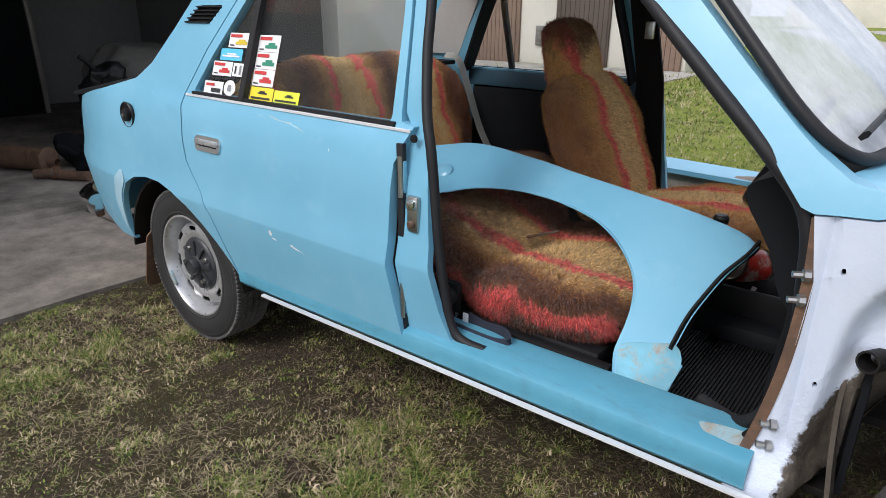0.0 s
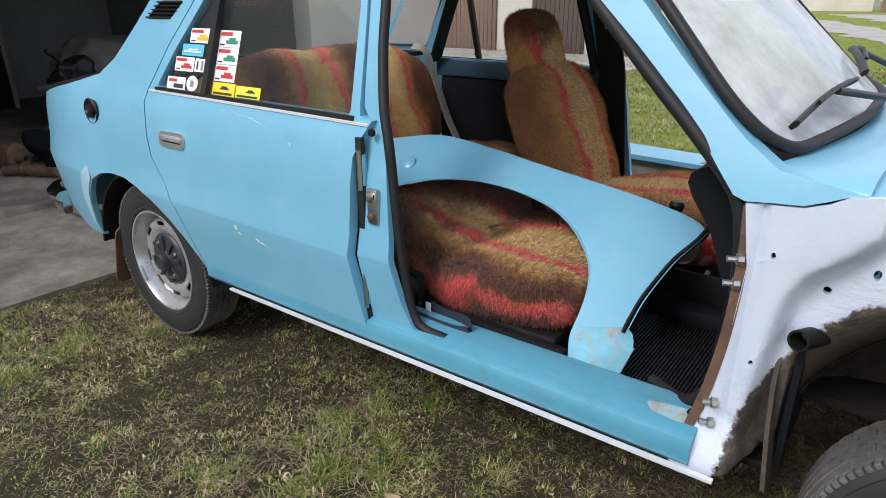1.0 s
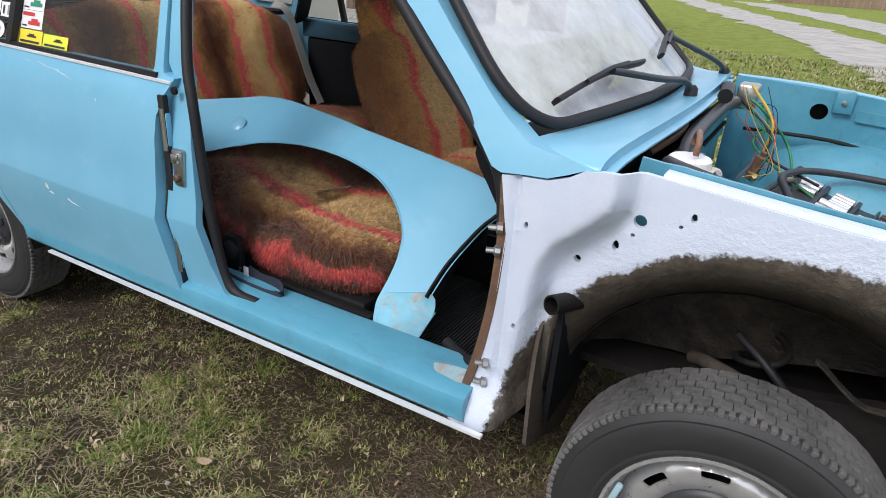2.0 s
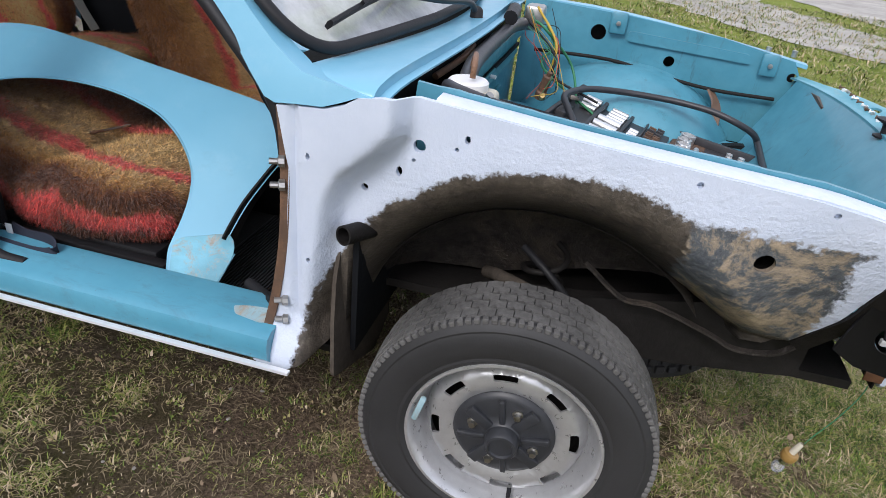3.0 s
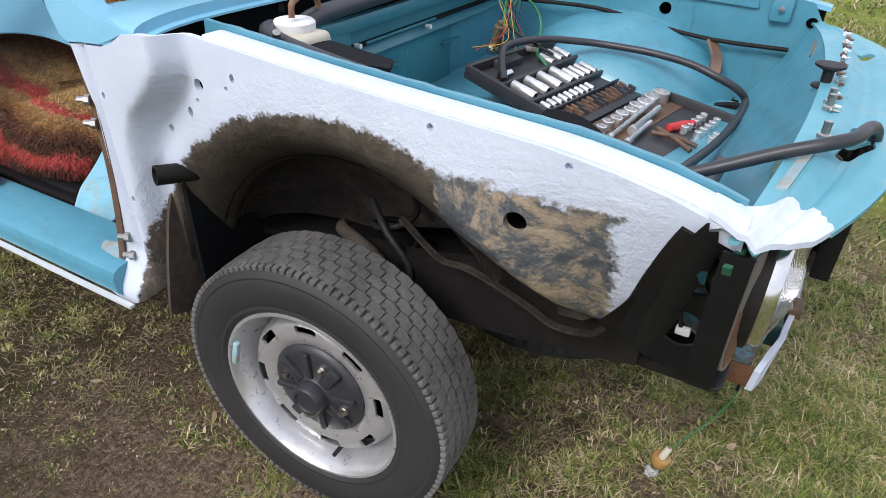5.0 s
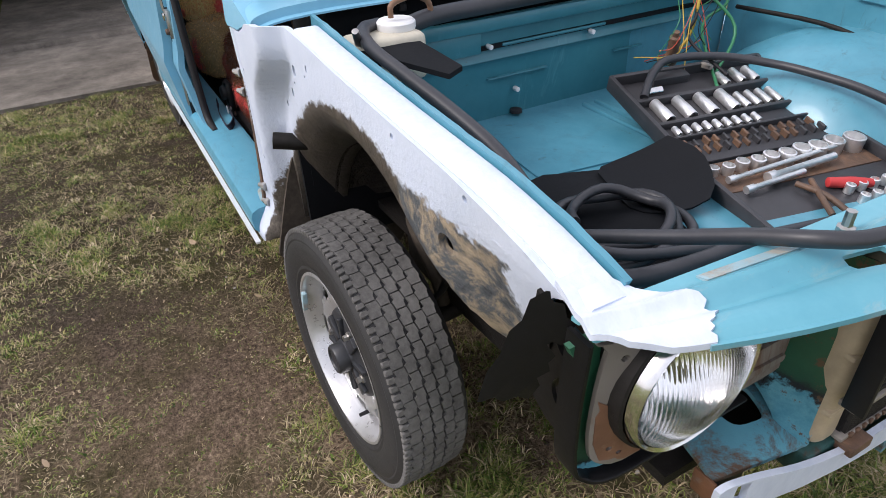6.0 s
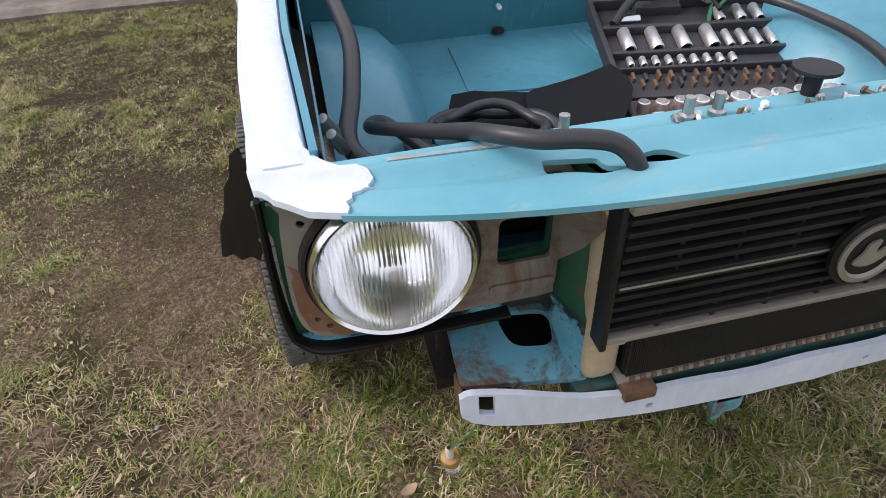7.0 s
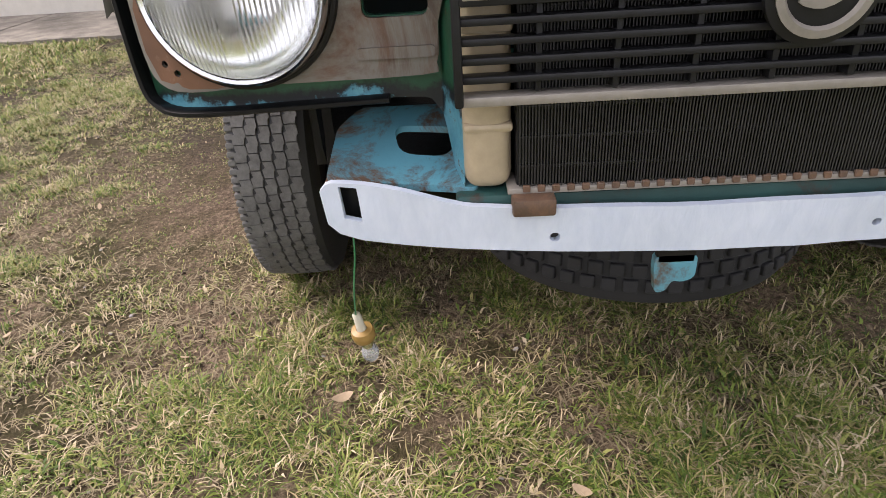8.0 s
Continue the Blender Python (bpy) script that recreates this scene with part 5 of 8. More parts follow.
fw = part("far_inner_wing", sheet(farw, wide_y, (0, 0.012, 0), fholes), "bay", car, "blue inner wing of the far side with holes and brackets")
part("pressing", sheet(rounded([(2.50, 0.852), (2.90, 0.838), (2.89, 0.868), (2.50, 0.886)], 0.012), lambda u, v: (u, WIDE - 0.17, v), (0, 0.01, 0)), "bay", fw)
for x, z in ((2.46, 0.905), (2.955, 0.845)):
    b = part("bracket", block(x - 0.028, x + 0.028, WIDE - 0.182, WIDE - 0.165, z - 0.035, z + 0.035, 0.008), "bay", fw, "small bolted bracket")
    part("bolt", lathe([(0.0, 0.0), (0.008, 0.0), (0.008, 0.008), (0.0, 0.009)], 6, m=Matrix.Translation((x, WIDE - 0.182, z)) @ Euler((radians(90), 0, 0)).to_matrix().to_4x4()), "steel", b)
seam = [(2.2, WIDE - 0.20, 0.785), (2.45, WIDE - 0.20, 0.79), (2.62, WIDE - 0.195, 0.765), (2.80, WIDE - 0.19, 0.745), (3.0, WIDE - 0.185, 0.745)]
part("seam_sealer", tube(seam, 0.006, 6, 4), "tar", fw)
part("far_wing_rail", sheet([(2.14, 0.0), (3.07, 0.0), (3.07, 1.0), (2.14, 1.0)], lambda u, v: (u, WIDE - 0.158 + 0.085 * v, 0.947 - 0.085 * max(0, (u - 2.3) / 0.77) ** 1.5 - 0.03 * (v - 0.3) ** 2), (0, 0, -0.012), us=steps(2.12, 3.08, 8), vs=steps(0, 1, 4)), "paint", car, "blue far wing rail")
for x in (2.95, 3.03):
    part("rail_stud", lathe([(0.009, 0.0), (0.009, 0.02), (0.0, 0.022)], 10, m=Matrix.Translation((x, WIDE - 0.11, 0.872))), "steel", car)
part("nose_inner", sheet([(0.28, 0.60), (WIDE - 0.28, 0.60), (WIDE - 0.2, 0.842), (0.20, 0.842)], lambda u, v: (3.086 - 0.62 * (0.842 - v) - 0.045 * ((u - 0.805) / 0.615) ** 2, u, v - 0.028 * ((u - 0.805) / 0.615) ** 2), (0.006, 0, 0), us=steps(0.2, 1.4, 8)), "bay", car, "blue inner nose panel")
# second, black sheet stands in for the deep shade behind the square hole
part("nose_back", sheet([(0.28, 0.60), (WIDE - 0.28, 0.60), (WIDE - 0.2, 0.84), (0.20, 0.84)], lambda u, v: (3.094 - 0.62 * (0.842 - v) - 0.045 * ((u - 0.805) / 0.615) ** 2, u, v - 0.028 * ((u - 0.805) / 0.615) ** 2), (0.004, 0, 0), us=steps(0.2, 1.4, 8)), "blackgloss", car)


# slam panel: a bay-side shelf, a raised front lip, slots
def lip_x(u):
    c = (u - 0.805) / 0.615
    return 3.228 - 0.116 * abs(c) ** 2.8


def slam(u, v):
    """u across the car, v from the bay edge to the front lip."""
    back_x = 3.085 - 0.045 * ((u - 0.805) / 0.615) ** 2
    x = back_x + (lip_x(u) - back_x) * v
    z = 0.846 + 0.008 * math.exp(-((v - 0.30) / 0.07) ** 2) - 0.010 * math.exp(-((v - 0.52) / 0.10) ** 2)
    z += 0.002 - 0.009 * max(0.0, (v - 0.75) / 0.25) ** 2
    c = abs(u - 0.805) / 0.615
    return (x, u, z - 0.028 * c * c)


slots = [rounded([(0.440, 0.42), (0.440, 0.58), (0.485, 0.74), (0.515, 0.70), (0.495, 0.45)], 0.012), circ(0.556, 0.56, 0.028, 16, 0.11), circ(WIDE - 0.556, 0.56, 0.028, 16, 0.11)]
out = smooth_loop([(0.150, 0.0), (0.155, 0.55), (0.185, 0.90), (0.24, 1.0), (0.40, 1.0), (0.60, 1.0), (0.805, 1.0), (1.01, 1.0), (1.21, 1.0), (WIDE - 0.24, 1.0), (WIDE - 0.185, 0.90), (WIDE - 0.155, 0.55), (WIDE - 0.150, 0.0)], 3, (0, 12))
slam_panel = part("slam_panel", sheet(out, slam, (0, 0, -0.006), slots, us=steps(0.15, 1.46, 26), vs=[0.1, 0.2, 0.25, 0.3, 0.35, 0.42, 0.5, 0.58, 0.66, 0.74, 0.8, 0.86, 0.92, 0.96]), "slam", car, "blue front slam panel with slots and worn edge")
def primed(u, v):
    """The primer runs from the wing rail down onto the panel's corner without a step."""
    x, y, z = slam(u, v)
    f = max(0.0, min(1.0, (3.085 - x) / 0.07))
    return (x + 0.001, y, z + 0.004 + (rail_top(x) + 0.0045 - z - 0.004) * f * f * (3 - 2 * f))


tip = [(0.148, -0.50), (0.147, -0.15), (0.146, 0.30), (0.150, 0.60), (0.170, 0.89), (0.202, 1.012), (0.222, 1.014), (0.240, 1.010), (0.243, 0.95), (0.240, 0.90), (0.247, 0.85), (0.247, 0.78), (0.256, 0.73), (0.261, 0.66), (0.271, 0.60), (0.268, 0.55), (0.265, 0.49), (0.272, 0.43), (0.268, 0.36), (0.257, 0.31), (0.246, 0.20), (0.236, 0.12), (0.222, 0.0), (0.207, -0.20), (0.203, -0.50)]
part("primer_end", sheet(tip, primed, (0, 0, -0.008), us=steps(0.145, 0.33, 9), vs=steps(-0.5, 1.0, 16)), "white", slam_panel, "thick white primer over the corner")
part("slam_edge", sweep([(lip_x(u) + 0.001, u, slam(u, 1.0)[2] - 0.003) for u in np.linspace(0.235, WIDE - 0.235, 26)], [(-0.003, -0.003), (0.003, -0.003), (0.003, 0.004), (-0.003, 0.004)]), "slam", slam_panel)
part("bare_strip", sheet([(0.29, 0.10), (0.45, 0.14), (0.45, 0.26), (0.29, 0.24)], lambda u, v: (slam(u, v)[0], u, slam(u, v)[2] + 0.002), (0, 0, -0.004), vs=[0.4]), "palemetal", slam_panel)
rubber_stop = part("bonnet_stop", lathe([(0.0, 0.0), (0.022, 0.0), (0.022, 0.004), (0.009, 0.008), (0.010, 0.030), (0.018, 0.034), (0.026, 0.038), (0.026, 0.042), (0.0, 0.043)], 18, m=Matrix.Translation((3.092, 0.768, 0.838))), "rubber", car, "black rubber bonnet stop")
for y, z in ((0.47, 0.0), (0.61, 0.0), (0.645, 0.0)):
    part("bolt", lathe([(0.010, 0.0), (0.010, 0.006), (0.006, 0.008), (0.006, 0.026), (0.0, 0.027)], 8, m=Matrix.Translation((3.105, y, 0.846))), "steel", slam_panel)
rnd = random.Random(4)
for i in range(24):
    y = 0.60 + 0.027 * i + rnd.uniform(-0.01, 0.01)
    part("loose_screw", lathe([(0.0, 0.0), (0.005, 0.0), (0.005, 0.003), (0.0024, 0.004), (0.0024, 0.016), (0.0, 0.016)], 8, m=Matrix.Translation((3.112 + rnd.uniform(-0.006, 0.006), y, 0.852)) @ Euler((radians(90), 0, rnd.uniform(0, 3))).to_matrix().to_4x4()), ("steel", "sticker_white", "brownrust")[i % 3], slam_panel)

# valance and its shelf
valance = [(0.350, 0.452), (0.347, 0.495), (0.362, 0.507), (0.41, 0.506), (0.45, 0.500), (0.50, 0.486), (0.55, 0.482), (0.805, 0.478), (1.06, 0.482), (1.11, 0.486), (1.16, 0.50), (1.20, 0.506), (1.248, 0.507), (1.263, 0.495), (1.26, 0.452), (1.235, 0.438), (1.0, 0.424), (0.805, 0.420), (0.61, 0.424), (0.39, 0.434)]
vh = [[(0.372, 0.462), (0.370, 0.503), (0.391, 0.502), (0.393, 0.459)], circ(0.607, 0.443, 0.006, 10), circ(0.95, 0.446, 0.005, 10)]
val = part("front_valance", sheet(smooth_loop(valance, 3, (0, 1, 13, 14)), lambda u, v: (3.172 - 0.045 * abs((u - 0.805) / 0.46) ** 3 + 0.10 * (v - 0.45) + 0.003 * noise.noise(Vector((u * 14, v * 20, 1))), u, v), (-0.01, 0, 0), vh, us=steps(0.35, 1.26, 24), vs=[0.445, 0.465, 0.485]), "white", car, "front valance brushed with white primer")
# black plate added behind the slot so that its inside is dark
part("valance_stiffener", block(3.108, 3.113, 0.354, 0.425, 0.436, 0.497, 0.002), "blackgloss", val)
for y in (0.352, WIDE - 0.352):
    part("valance_end", block(3.085, 3.122, y - 0.003, y + 0.003, 0.455, 0.498, 0.003), "rusty", val, "bare rusty end bracket")
shelf_out = rounded([(0.352, 3.115), (0.50, 3.135), (0.525, 3.14), (0.53, 3.06), (0.50, 2.98), (0.38, 2.98), (0.355, 3.02)], 0.012)
shelf_hole = [rounded([(0.425, 3.02), (0.505, 3.03), (0.495, 3.085), (0.435, 3.075)], 0.02)]
for d in (0, 1):
    g = (lambda u, v: (v, u, 0.50 + 0.55 * (3.12 - v) * 0.55)) if not d else (lambda u, v: (v, WIDE - u, 0.50 + 0.55 * (3.12 - v) * 0.55))
    part("valance_shelf", sheet(shelf_out, g, (0, 0, -0.008), shelf_hole), "bluerust", car, "flaking blue shelf behind the valance")
part("tow_stay", block(3.148, 3.160, 0.724, 0.768, 0.398, 0.452, 0.002), "tar", car)
part("tow_hook", sheet(rounded([(0.0, 0.0), (0.048, 0.0), (0.048, -0.03), (0.034, -0.036), (0.022, -0.033), (0.017, -0.047), (0.004, -0.05), (0.0, -0.02)], 0.007), lambda u, v: (3.160, 0.722 + u, 0.408 + v), (-0.012, 0, 0)), "bluerust", car, "bent blue towing eye under the valance")

# headlamp panel
def lamp_x(u, v):
    return 3.078 - 0.30 * max(0.0, 0.20 - u) + 3.6 * max(0.0, min(0.021, u - 0.490))


lh = [circ(0.284, 0.706, 0.098, 40), rounded([(0.410, 0.668), (0.480, 0.668), (0.481, 0.735), (0.412, 0.735)], 0.010)]
holesmall = [circ(0.187, 0.632, 0.004, 8), circ(0.200, 0.622, 0.004, 8), circ(0.190, 0.772, 0.005, 8)]
for d in (0, 1):
    m = (lambda u, v: (lamp_x(u, v), u, v)) if not d else (lambda u, v: (lamp_x(u, v), WIDE - u, v))
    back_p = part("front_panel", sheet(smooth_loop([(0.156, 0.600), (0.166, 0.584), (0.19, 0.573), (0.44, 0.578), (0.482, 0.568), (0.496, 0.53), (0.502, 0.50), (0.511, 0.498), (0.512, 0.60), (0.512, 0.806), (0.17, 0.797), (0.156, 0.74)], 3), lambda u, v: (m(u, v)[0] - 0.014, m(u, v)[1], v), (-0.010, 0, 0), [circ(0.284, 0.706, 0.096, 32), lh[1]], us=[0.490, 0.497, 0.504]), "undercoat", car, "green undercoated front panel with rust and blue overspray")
    panel = part("lamp_bracket", sheet(smooth_loop([(0.162, 0.70), (0.163, 0.64), (0.174, 0.610), (0.21, 0.600), (0.30, 0.604), (0.47, 0.606), (0.486, 0.618), (0.4895, 0.66), (0.4895, 0.802), (0.185, 0.797), (0.170, 0.785)], 3), lambda u, v: (m(u, v)[0] + 0.002, m(u, v)[1], v), (-0.006, 0, 0), [*lh, *holesmall]), "lampgrey", car, "grey and rusty headlamp bracket plate")
    ring_u = [(0.284 + 0.0995 * math.cos(radians(a)), 0.706 + 0.0995 * math.sin(radians(a))) for a in range(256, 184, -8)]
    part("rust_field", sheet([(0.166, 0.715), (0.170, 0.70), (0.166, 0.69), (0.167, 0.645), (0.177, 0.614), (0.21, 0.604), (0.24, 0.603), (0.262, 0.606), *ring_u, (0.178, 0.706)], lambda u, v: (m(u, v)[0] + 0.0032, m(u, v)[1], v), (-0.002, 0, 0), [holesmall[0], holesmall[1]]), "lamprust", panel, "brown rusted corner of the plate")
    for zz in (0.632, 0.785):
        part("rib", sheet(rounded([(0.40, zz - 0.006), (0.485, zz - 0.006), (0.485, zz + 0.006), (0.40, zz + 0.006)], 0.005), lambda u, v: (m(u, v)[0] + 0.006, m(u, v)[1], v), (-0.006, 0, 0)), "lampgrey", panel)
    lip_path = [(m(u, v)[0] - 0.001, m(u, v)[1], v) for u, v in ((0.150, 0.80), (0.146, 0.70), (0.148, 0.615), (0.160, 0.585), (0.20, 0.575), (0.32, 0.577), (0.43, 0.580))]
    part("panel_lip", sweep(spline(lip_path, 4), [(-0.003, -0.030), (0.003, -0.030), (0.0035, 0.004), (0.002, 0.006), (-0.002, 0.006), (-0.0035, 0.004)], up=(1, 0, 0)), "blackgloss", car, "black painted lip of the front panel")
    yc = 0.284 if not d else WIDE - 0.284
    lm = Matrix.Translation((3.085, yc, 0.706)) @ Euler((0, radians(90), 0)).to_matrix().to_4x4()
    lamp = part("headlamp", lathe([(0.0885, 0.018), (0.0935, 0.022), (0.0975, 0.016), (0.0985, 0.0), (0.0985, -0.030), (0.092, -0.032), (0.092, 0.012)], 48, m=lm), "chrome", car, "round glass headlamp in a chrome ring")
    part("bucket", lathe([(0.108, -0.02), (0.104, 0.004), (0.100, 0.006)], 40, m=lm), "tar", lamp)
    part("reflector", lathe([(0.0885, 0.014), (0.080, -0.018), (0.062, -0.045), (0.040, -0.064), (0.020, -0.074), (0.0, -0.076)], 40, m=lm), "mirror", lamp, "silvered bowl")
    bm = bmesh.new()
    cols = []
    for i in range(261):
        yy = -0.0878 + 0.1756 * i / 260
        half = math.sqrt(max(0.0, 0.088 ** 2 - yy * yy))
        col = []
        for j in range(17):
            zz = half * (2 * j / 16 - 1)
            h = 0.046 - 0.026 * (yy * yy + zz * zz) / 0.088 ** 2
            if abs(yy) > 0.010 or zz > 0.015:
                h += 0.0008 * abs(math.sin(yy * 640))
            col.append(bm.verts.new((3.085 + h, yc + yy, 0.706 + zz)))
        cols.append(col)
    for c0, c1 in zip(cols, cols[1:]):
        for j in range(16):
            bm.faces.new((c0[j], c0[j + 1], c1[j + 1], c1[j]))
    ln = part("lens", bm, "lens", lamp, "fluted glass lens")
    ln.visible_shadow = False
    part("bulb_shield", lathe([(0.0, -0.02), (0.009, -0.022), (0.010, -0.05), (0.008, -0.07)], 16, m=lm), "steel", lamp)

# black box panel beside the lamp, seen from the flank
boxp = [(2.930, 0.612), (2.945, 0.68), (2.970, 0.76), (2.985, 0.803), (3.060, 0.800), (3.058, 0.60), (3.048, 0.575), (3.014, 0.582), (2.972, 0.588)]
part("lamp_box_side", sheet(boxp, lambda u, v: (u, 0.176 - 0.02 * (v - 0.7), v), (0, 0.006, 0), [circ(3.010, 0.654, 0.029, 24), circ(3.014, 0.745, 0.032, 24)]), "blackgloss", car, "black lamp housing side with two round holes")
side_plug = part("lamp_plug", block(3.002, 3.022, 0.196, 0.206, 0.628, 0.640, 0.002), "sticker_white", car, "white wiring plug behind the lamp housing hole")
part("wire", tube([(3.008, 0.20, 0.64), (3.002, 0.205, 0.662), (2.998, 0.215, 0.69), (3.004, 0.23, 0.72)], 0.003, 12, 5), "rubber", side_plug)
part("lamp_box_prong", sheet([(3.03, 0.585), (3.062, 0.585), (3.056, 0.52), (3.045, 0.495), (3.034, 0.53)], lambda u, v: (u, 0.335, v), (0, 0.006, 0)), "blackgloss", car)
FLAP = [Vector(q) for q in ((2.963, 0.075, 0.672), (2.995, 0.125, 0.672), (3.03, 0.158, 0.80), (2.996, 0.126, 0.845))]
part("wing_stub", sheet([(0.10, -0.03), (0.34, 0.03), (0.55, -0.02), (0.78, 0.05), (1.0, 0.02), (1.04, 0.22), (0.90, 0.30), (1.05, 0.42), (0.93, 0.50), (0.98, 0.60), (0.72, 0.66), (0.80, 0.72), (1.0, 0.74), (0.94, 0.86), (1.0, 1.0), (0.78, 0.97), (0.62, 1.04), (0.40, 0.98), (0.30, 1.03), (0.12, 0.90), (0.16, 0.74), (0.04, 0.62), (0.08, 0.42), (0.0, 0.26), (0.05, 0.10)], lambda u, v: tuple(FLAP[0].lerp(FLAP[1], u).lerp(FLAP[3].lerp(FLAP[2], u), v)), (0.003, 0.003, 0), us=[0.3, 0.6], vs=[0.3, 0.6]), "blackgloss", car, "bent black remnant of the wing edge")

# grille and radiator
GX = lambda z: 3.176 + 0.10 * (z - 0.60)
gr = part("grille", block(3.158, 3.188, 0.504, 0.513, 0.598, 0.808, 0.003), "grille", car, "black slatted plastic radiator grille")
part("grille_side", block(3.158, 3.188, WIDE - 0.513, WIDE - 0.504, 0.598, 0.808, 0.003), "grille", gr)
zs = [0.622, 0.640, 0.658, 0.676, 0.718, 0.736, 0.754, 0.772, 0.789]
for z in zs:
    part("slat", block(GX(z) - 0.018, GX(z), 0.512, WIDE - 0.512, z - 0.0035, z + 0.0035, 0.0015), "grille", gr)
part("slat_middle", block(GX(0.697) - 0.02, GX(0.697) + 0.003, 0.512, WIDE - 0.512, 0.690, 0.704, 0.002), "grille", gr)
part("bright_line", block(GX(0.697) + 0.002, GX(0.697) + 0.0045, 0.515, WIDE - 0.515, 0.6955, 0.6985, 0.0008), "palemould", gr)
part("grille_bar_top", block(GX(0.80) - 0.022, GX(0.80) + 0.002, 0.510, WIDE - 0.510, 0.800, 0.811, 0.002), "palemould", gr, "pale worn top moulding")
part("grille_bar_low", block(GX(0.60) - 0.022, GX(0.60) + 0.002, 0.506, WIDE - 0.506, 0.596, 0.606, 0.002), "palemould", gr, "pale worn lower moulding")
for i in range(7):
    y = 0.585 + 0.0733 * i
    bm = bmesh.new()
    for a, b in ((0.608, 0.692), (0.702, 0.80)):
        block(GX(a) - 0.020, GX(a) - 0.004, y - 0.003, y + 0.003, a, b, 0.001, bm=bm)
    part("rib", bm, "grille", gr)
bm_m = Matrix.Translation((GX(0.693) + 0.004, 0.822, 0.693)) @ Euler((0, radians(90), 0)).to_matrix().to_4x4()
badge = part("badge", lathe([(0.0, 0.0), (0.046, 0.0), (0.050, 0.004), (0.050, 0.010), (0.046, 0.012), (0.0, 0.010)], 36, m=bm_m), "plastic", gr, "round black badge in a dull metal ring")
part("badge_ring", lathe([(0.042, 0.010), (0.043, 0.015), (0.036, 0.016), (0.033, 0.012)], 36, m=bm_m), "palemould", badge)
part("badge_mark", sheet(smooth_loop([(-0.022, -0.012), (0.0, -0.018), (0.022, -0.006), (0.020, 0.006), (0.004, 0.0), (0.006, 0.018), (-0.008, 0.014), (-0.012, 0.002)], 3), lambda u, v: (GX(0.693) + 0.016, 0.822 + u, 0.693 + v), (0.003, 0, 0)), "palemould", badge)
rad = part("radiator", block(3.120, 3.150, 0.566, WIDE - 0.566, 0.497, 0.80, 0.002), "grille", car, "black finned radiator core with pale end tanks")
for i in range(149):
    y = 0.5685 + 0.0032 * i
    part("fin", block(3.149, 3.156, y, y + 0.0013, 0.501, 0.798, 0.0), "finmetal", rad)
for i in range(9):
    part("core_tube", block(3.145, 3.1535, 0.568, WIDE - 0.568, 0.52 + 0.032 * i, 0.524 + 0.032 * i, 0.001), "grille", rad)
part("radiator_foot", block(3.113, 3.160, 0.556, WIDE - 0.556, 0.493, 0.500, 0.0015), "palemould", rad, "dull metal lower channel")
for y0, y1 in ((0.502, 0.562), (WIDE - 0.562, WIDE - 0.502)):
    part("end_tank", block(3.102, 3.150, y0 + 0.008, y1, 0.494, 0.80, 0.018, 4), "beige", rad, "beige plastic end tank")
    for z in (0.56, 0.66, 0.76):
        part("tank_rib", block(3.100, 3.152, y0 + 0.009, y1 + 0.001, z, z + 0.010, 0.004), "beige", rad)
part("radiator_clip", block(3.138, 3.178, 0.560, 0.606, 0.474, 0.494, 0.003), "brownrust", rad, "rusty folded mounting clip")
for i in range(30):
    part("channel_tab", block(3.158, 3.1625, 0.572 + 0.0157 * i, 0.580 + 0.0157 * i, 0.496, 0.5035, 0.001, 1), "brownrust", rad)
part("cross_member", block(3.10, 3.152, 0.50, WIDE - 0.5, 0.440, 0.490, 0.006), "darkgreen", car, "dark green cross member")

# spare wheel well under the nose
tray = thing("spare_wheel", "spare tyre lying flat under the nose of the car", "tyre")
sp = [(0.18, 0.06), (0.22, 0.077), (0.262, 0.074), (0.287, 0.062), (0.296, 0.04), (0.298, 0.0), (0.296, -0.04), (0.287, -0.062), (0.262, -0.074), (0.22, -0.077), (0.18, -0.06)]
part("tyre", lathe(sp, 64), "sparetyre", tray, at=Matrix.Translation((2.655, 0.83, 0.236)) @ Euler((0, radians(-3), 0)).to_matrix().to_4x4())
bm = bmesh.new()
for i in range(56):
    a = 2 * math.pi * i / 56
    for k in range(3):
        block(0.294, 0.304, -0.013, 0.011, -0.036 + 0.027 * k, -0.014 + 0.027 * k, 0.002, 1, bm, Euler((0, 0, a + 0.04 * k)).to_matrix().to_4x4())
part("tread", bm, "sparetyre", tray, at=Matrix.Translation((2.655, 0.83, 0.236)) @ Euler((0, radians(-3), 0)).to_matrix().to_4x4())
part("carrier", block(2.36, 2.93, 0.80, 0.86, 0.308, 0.415, 0.006), "tar", tray, "black steel carrier arm")


# ---- wheels ----
def disc_h(r):
    return lerp_table([(0.0, -0.030), (0.095, -0.030), (0.105, -0.034), (0.118, -0.041), (0.150, -0.041), (0.158, -0.027), (0.165, -0.006)], r)


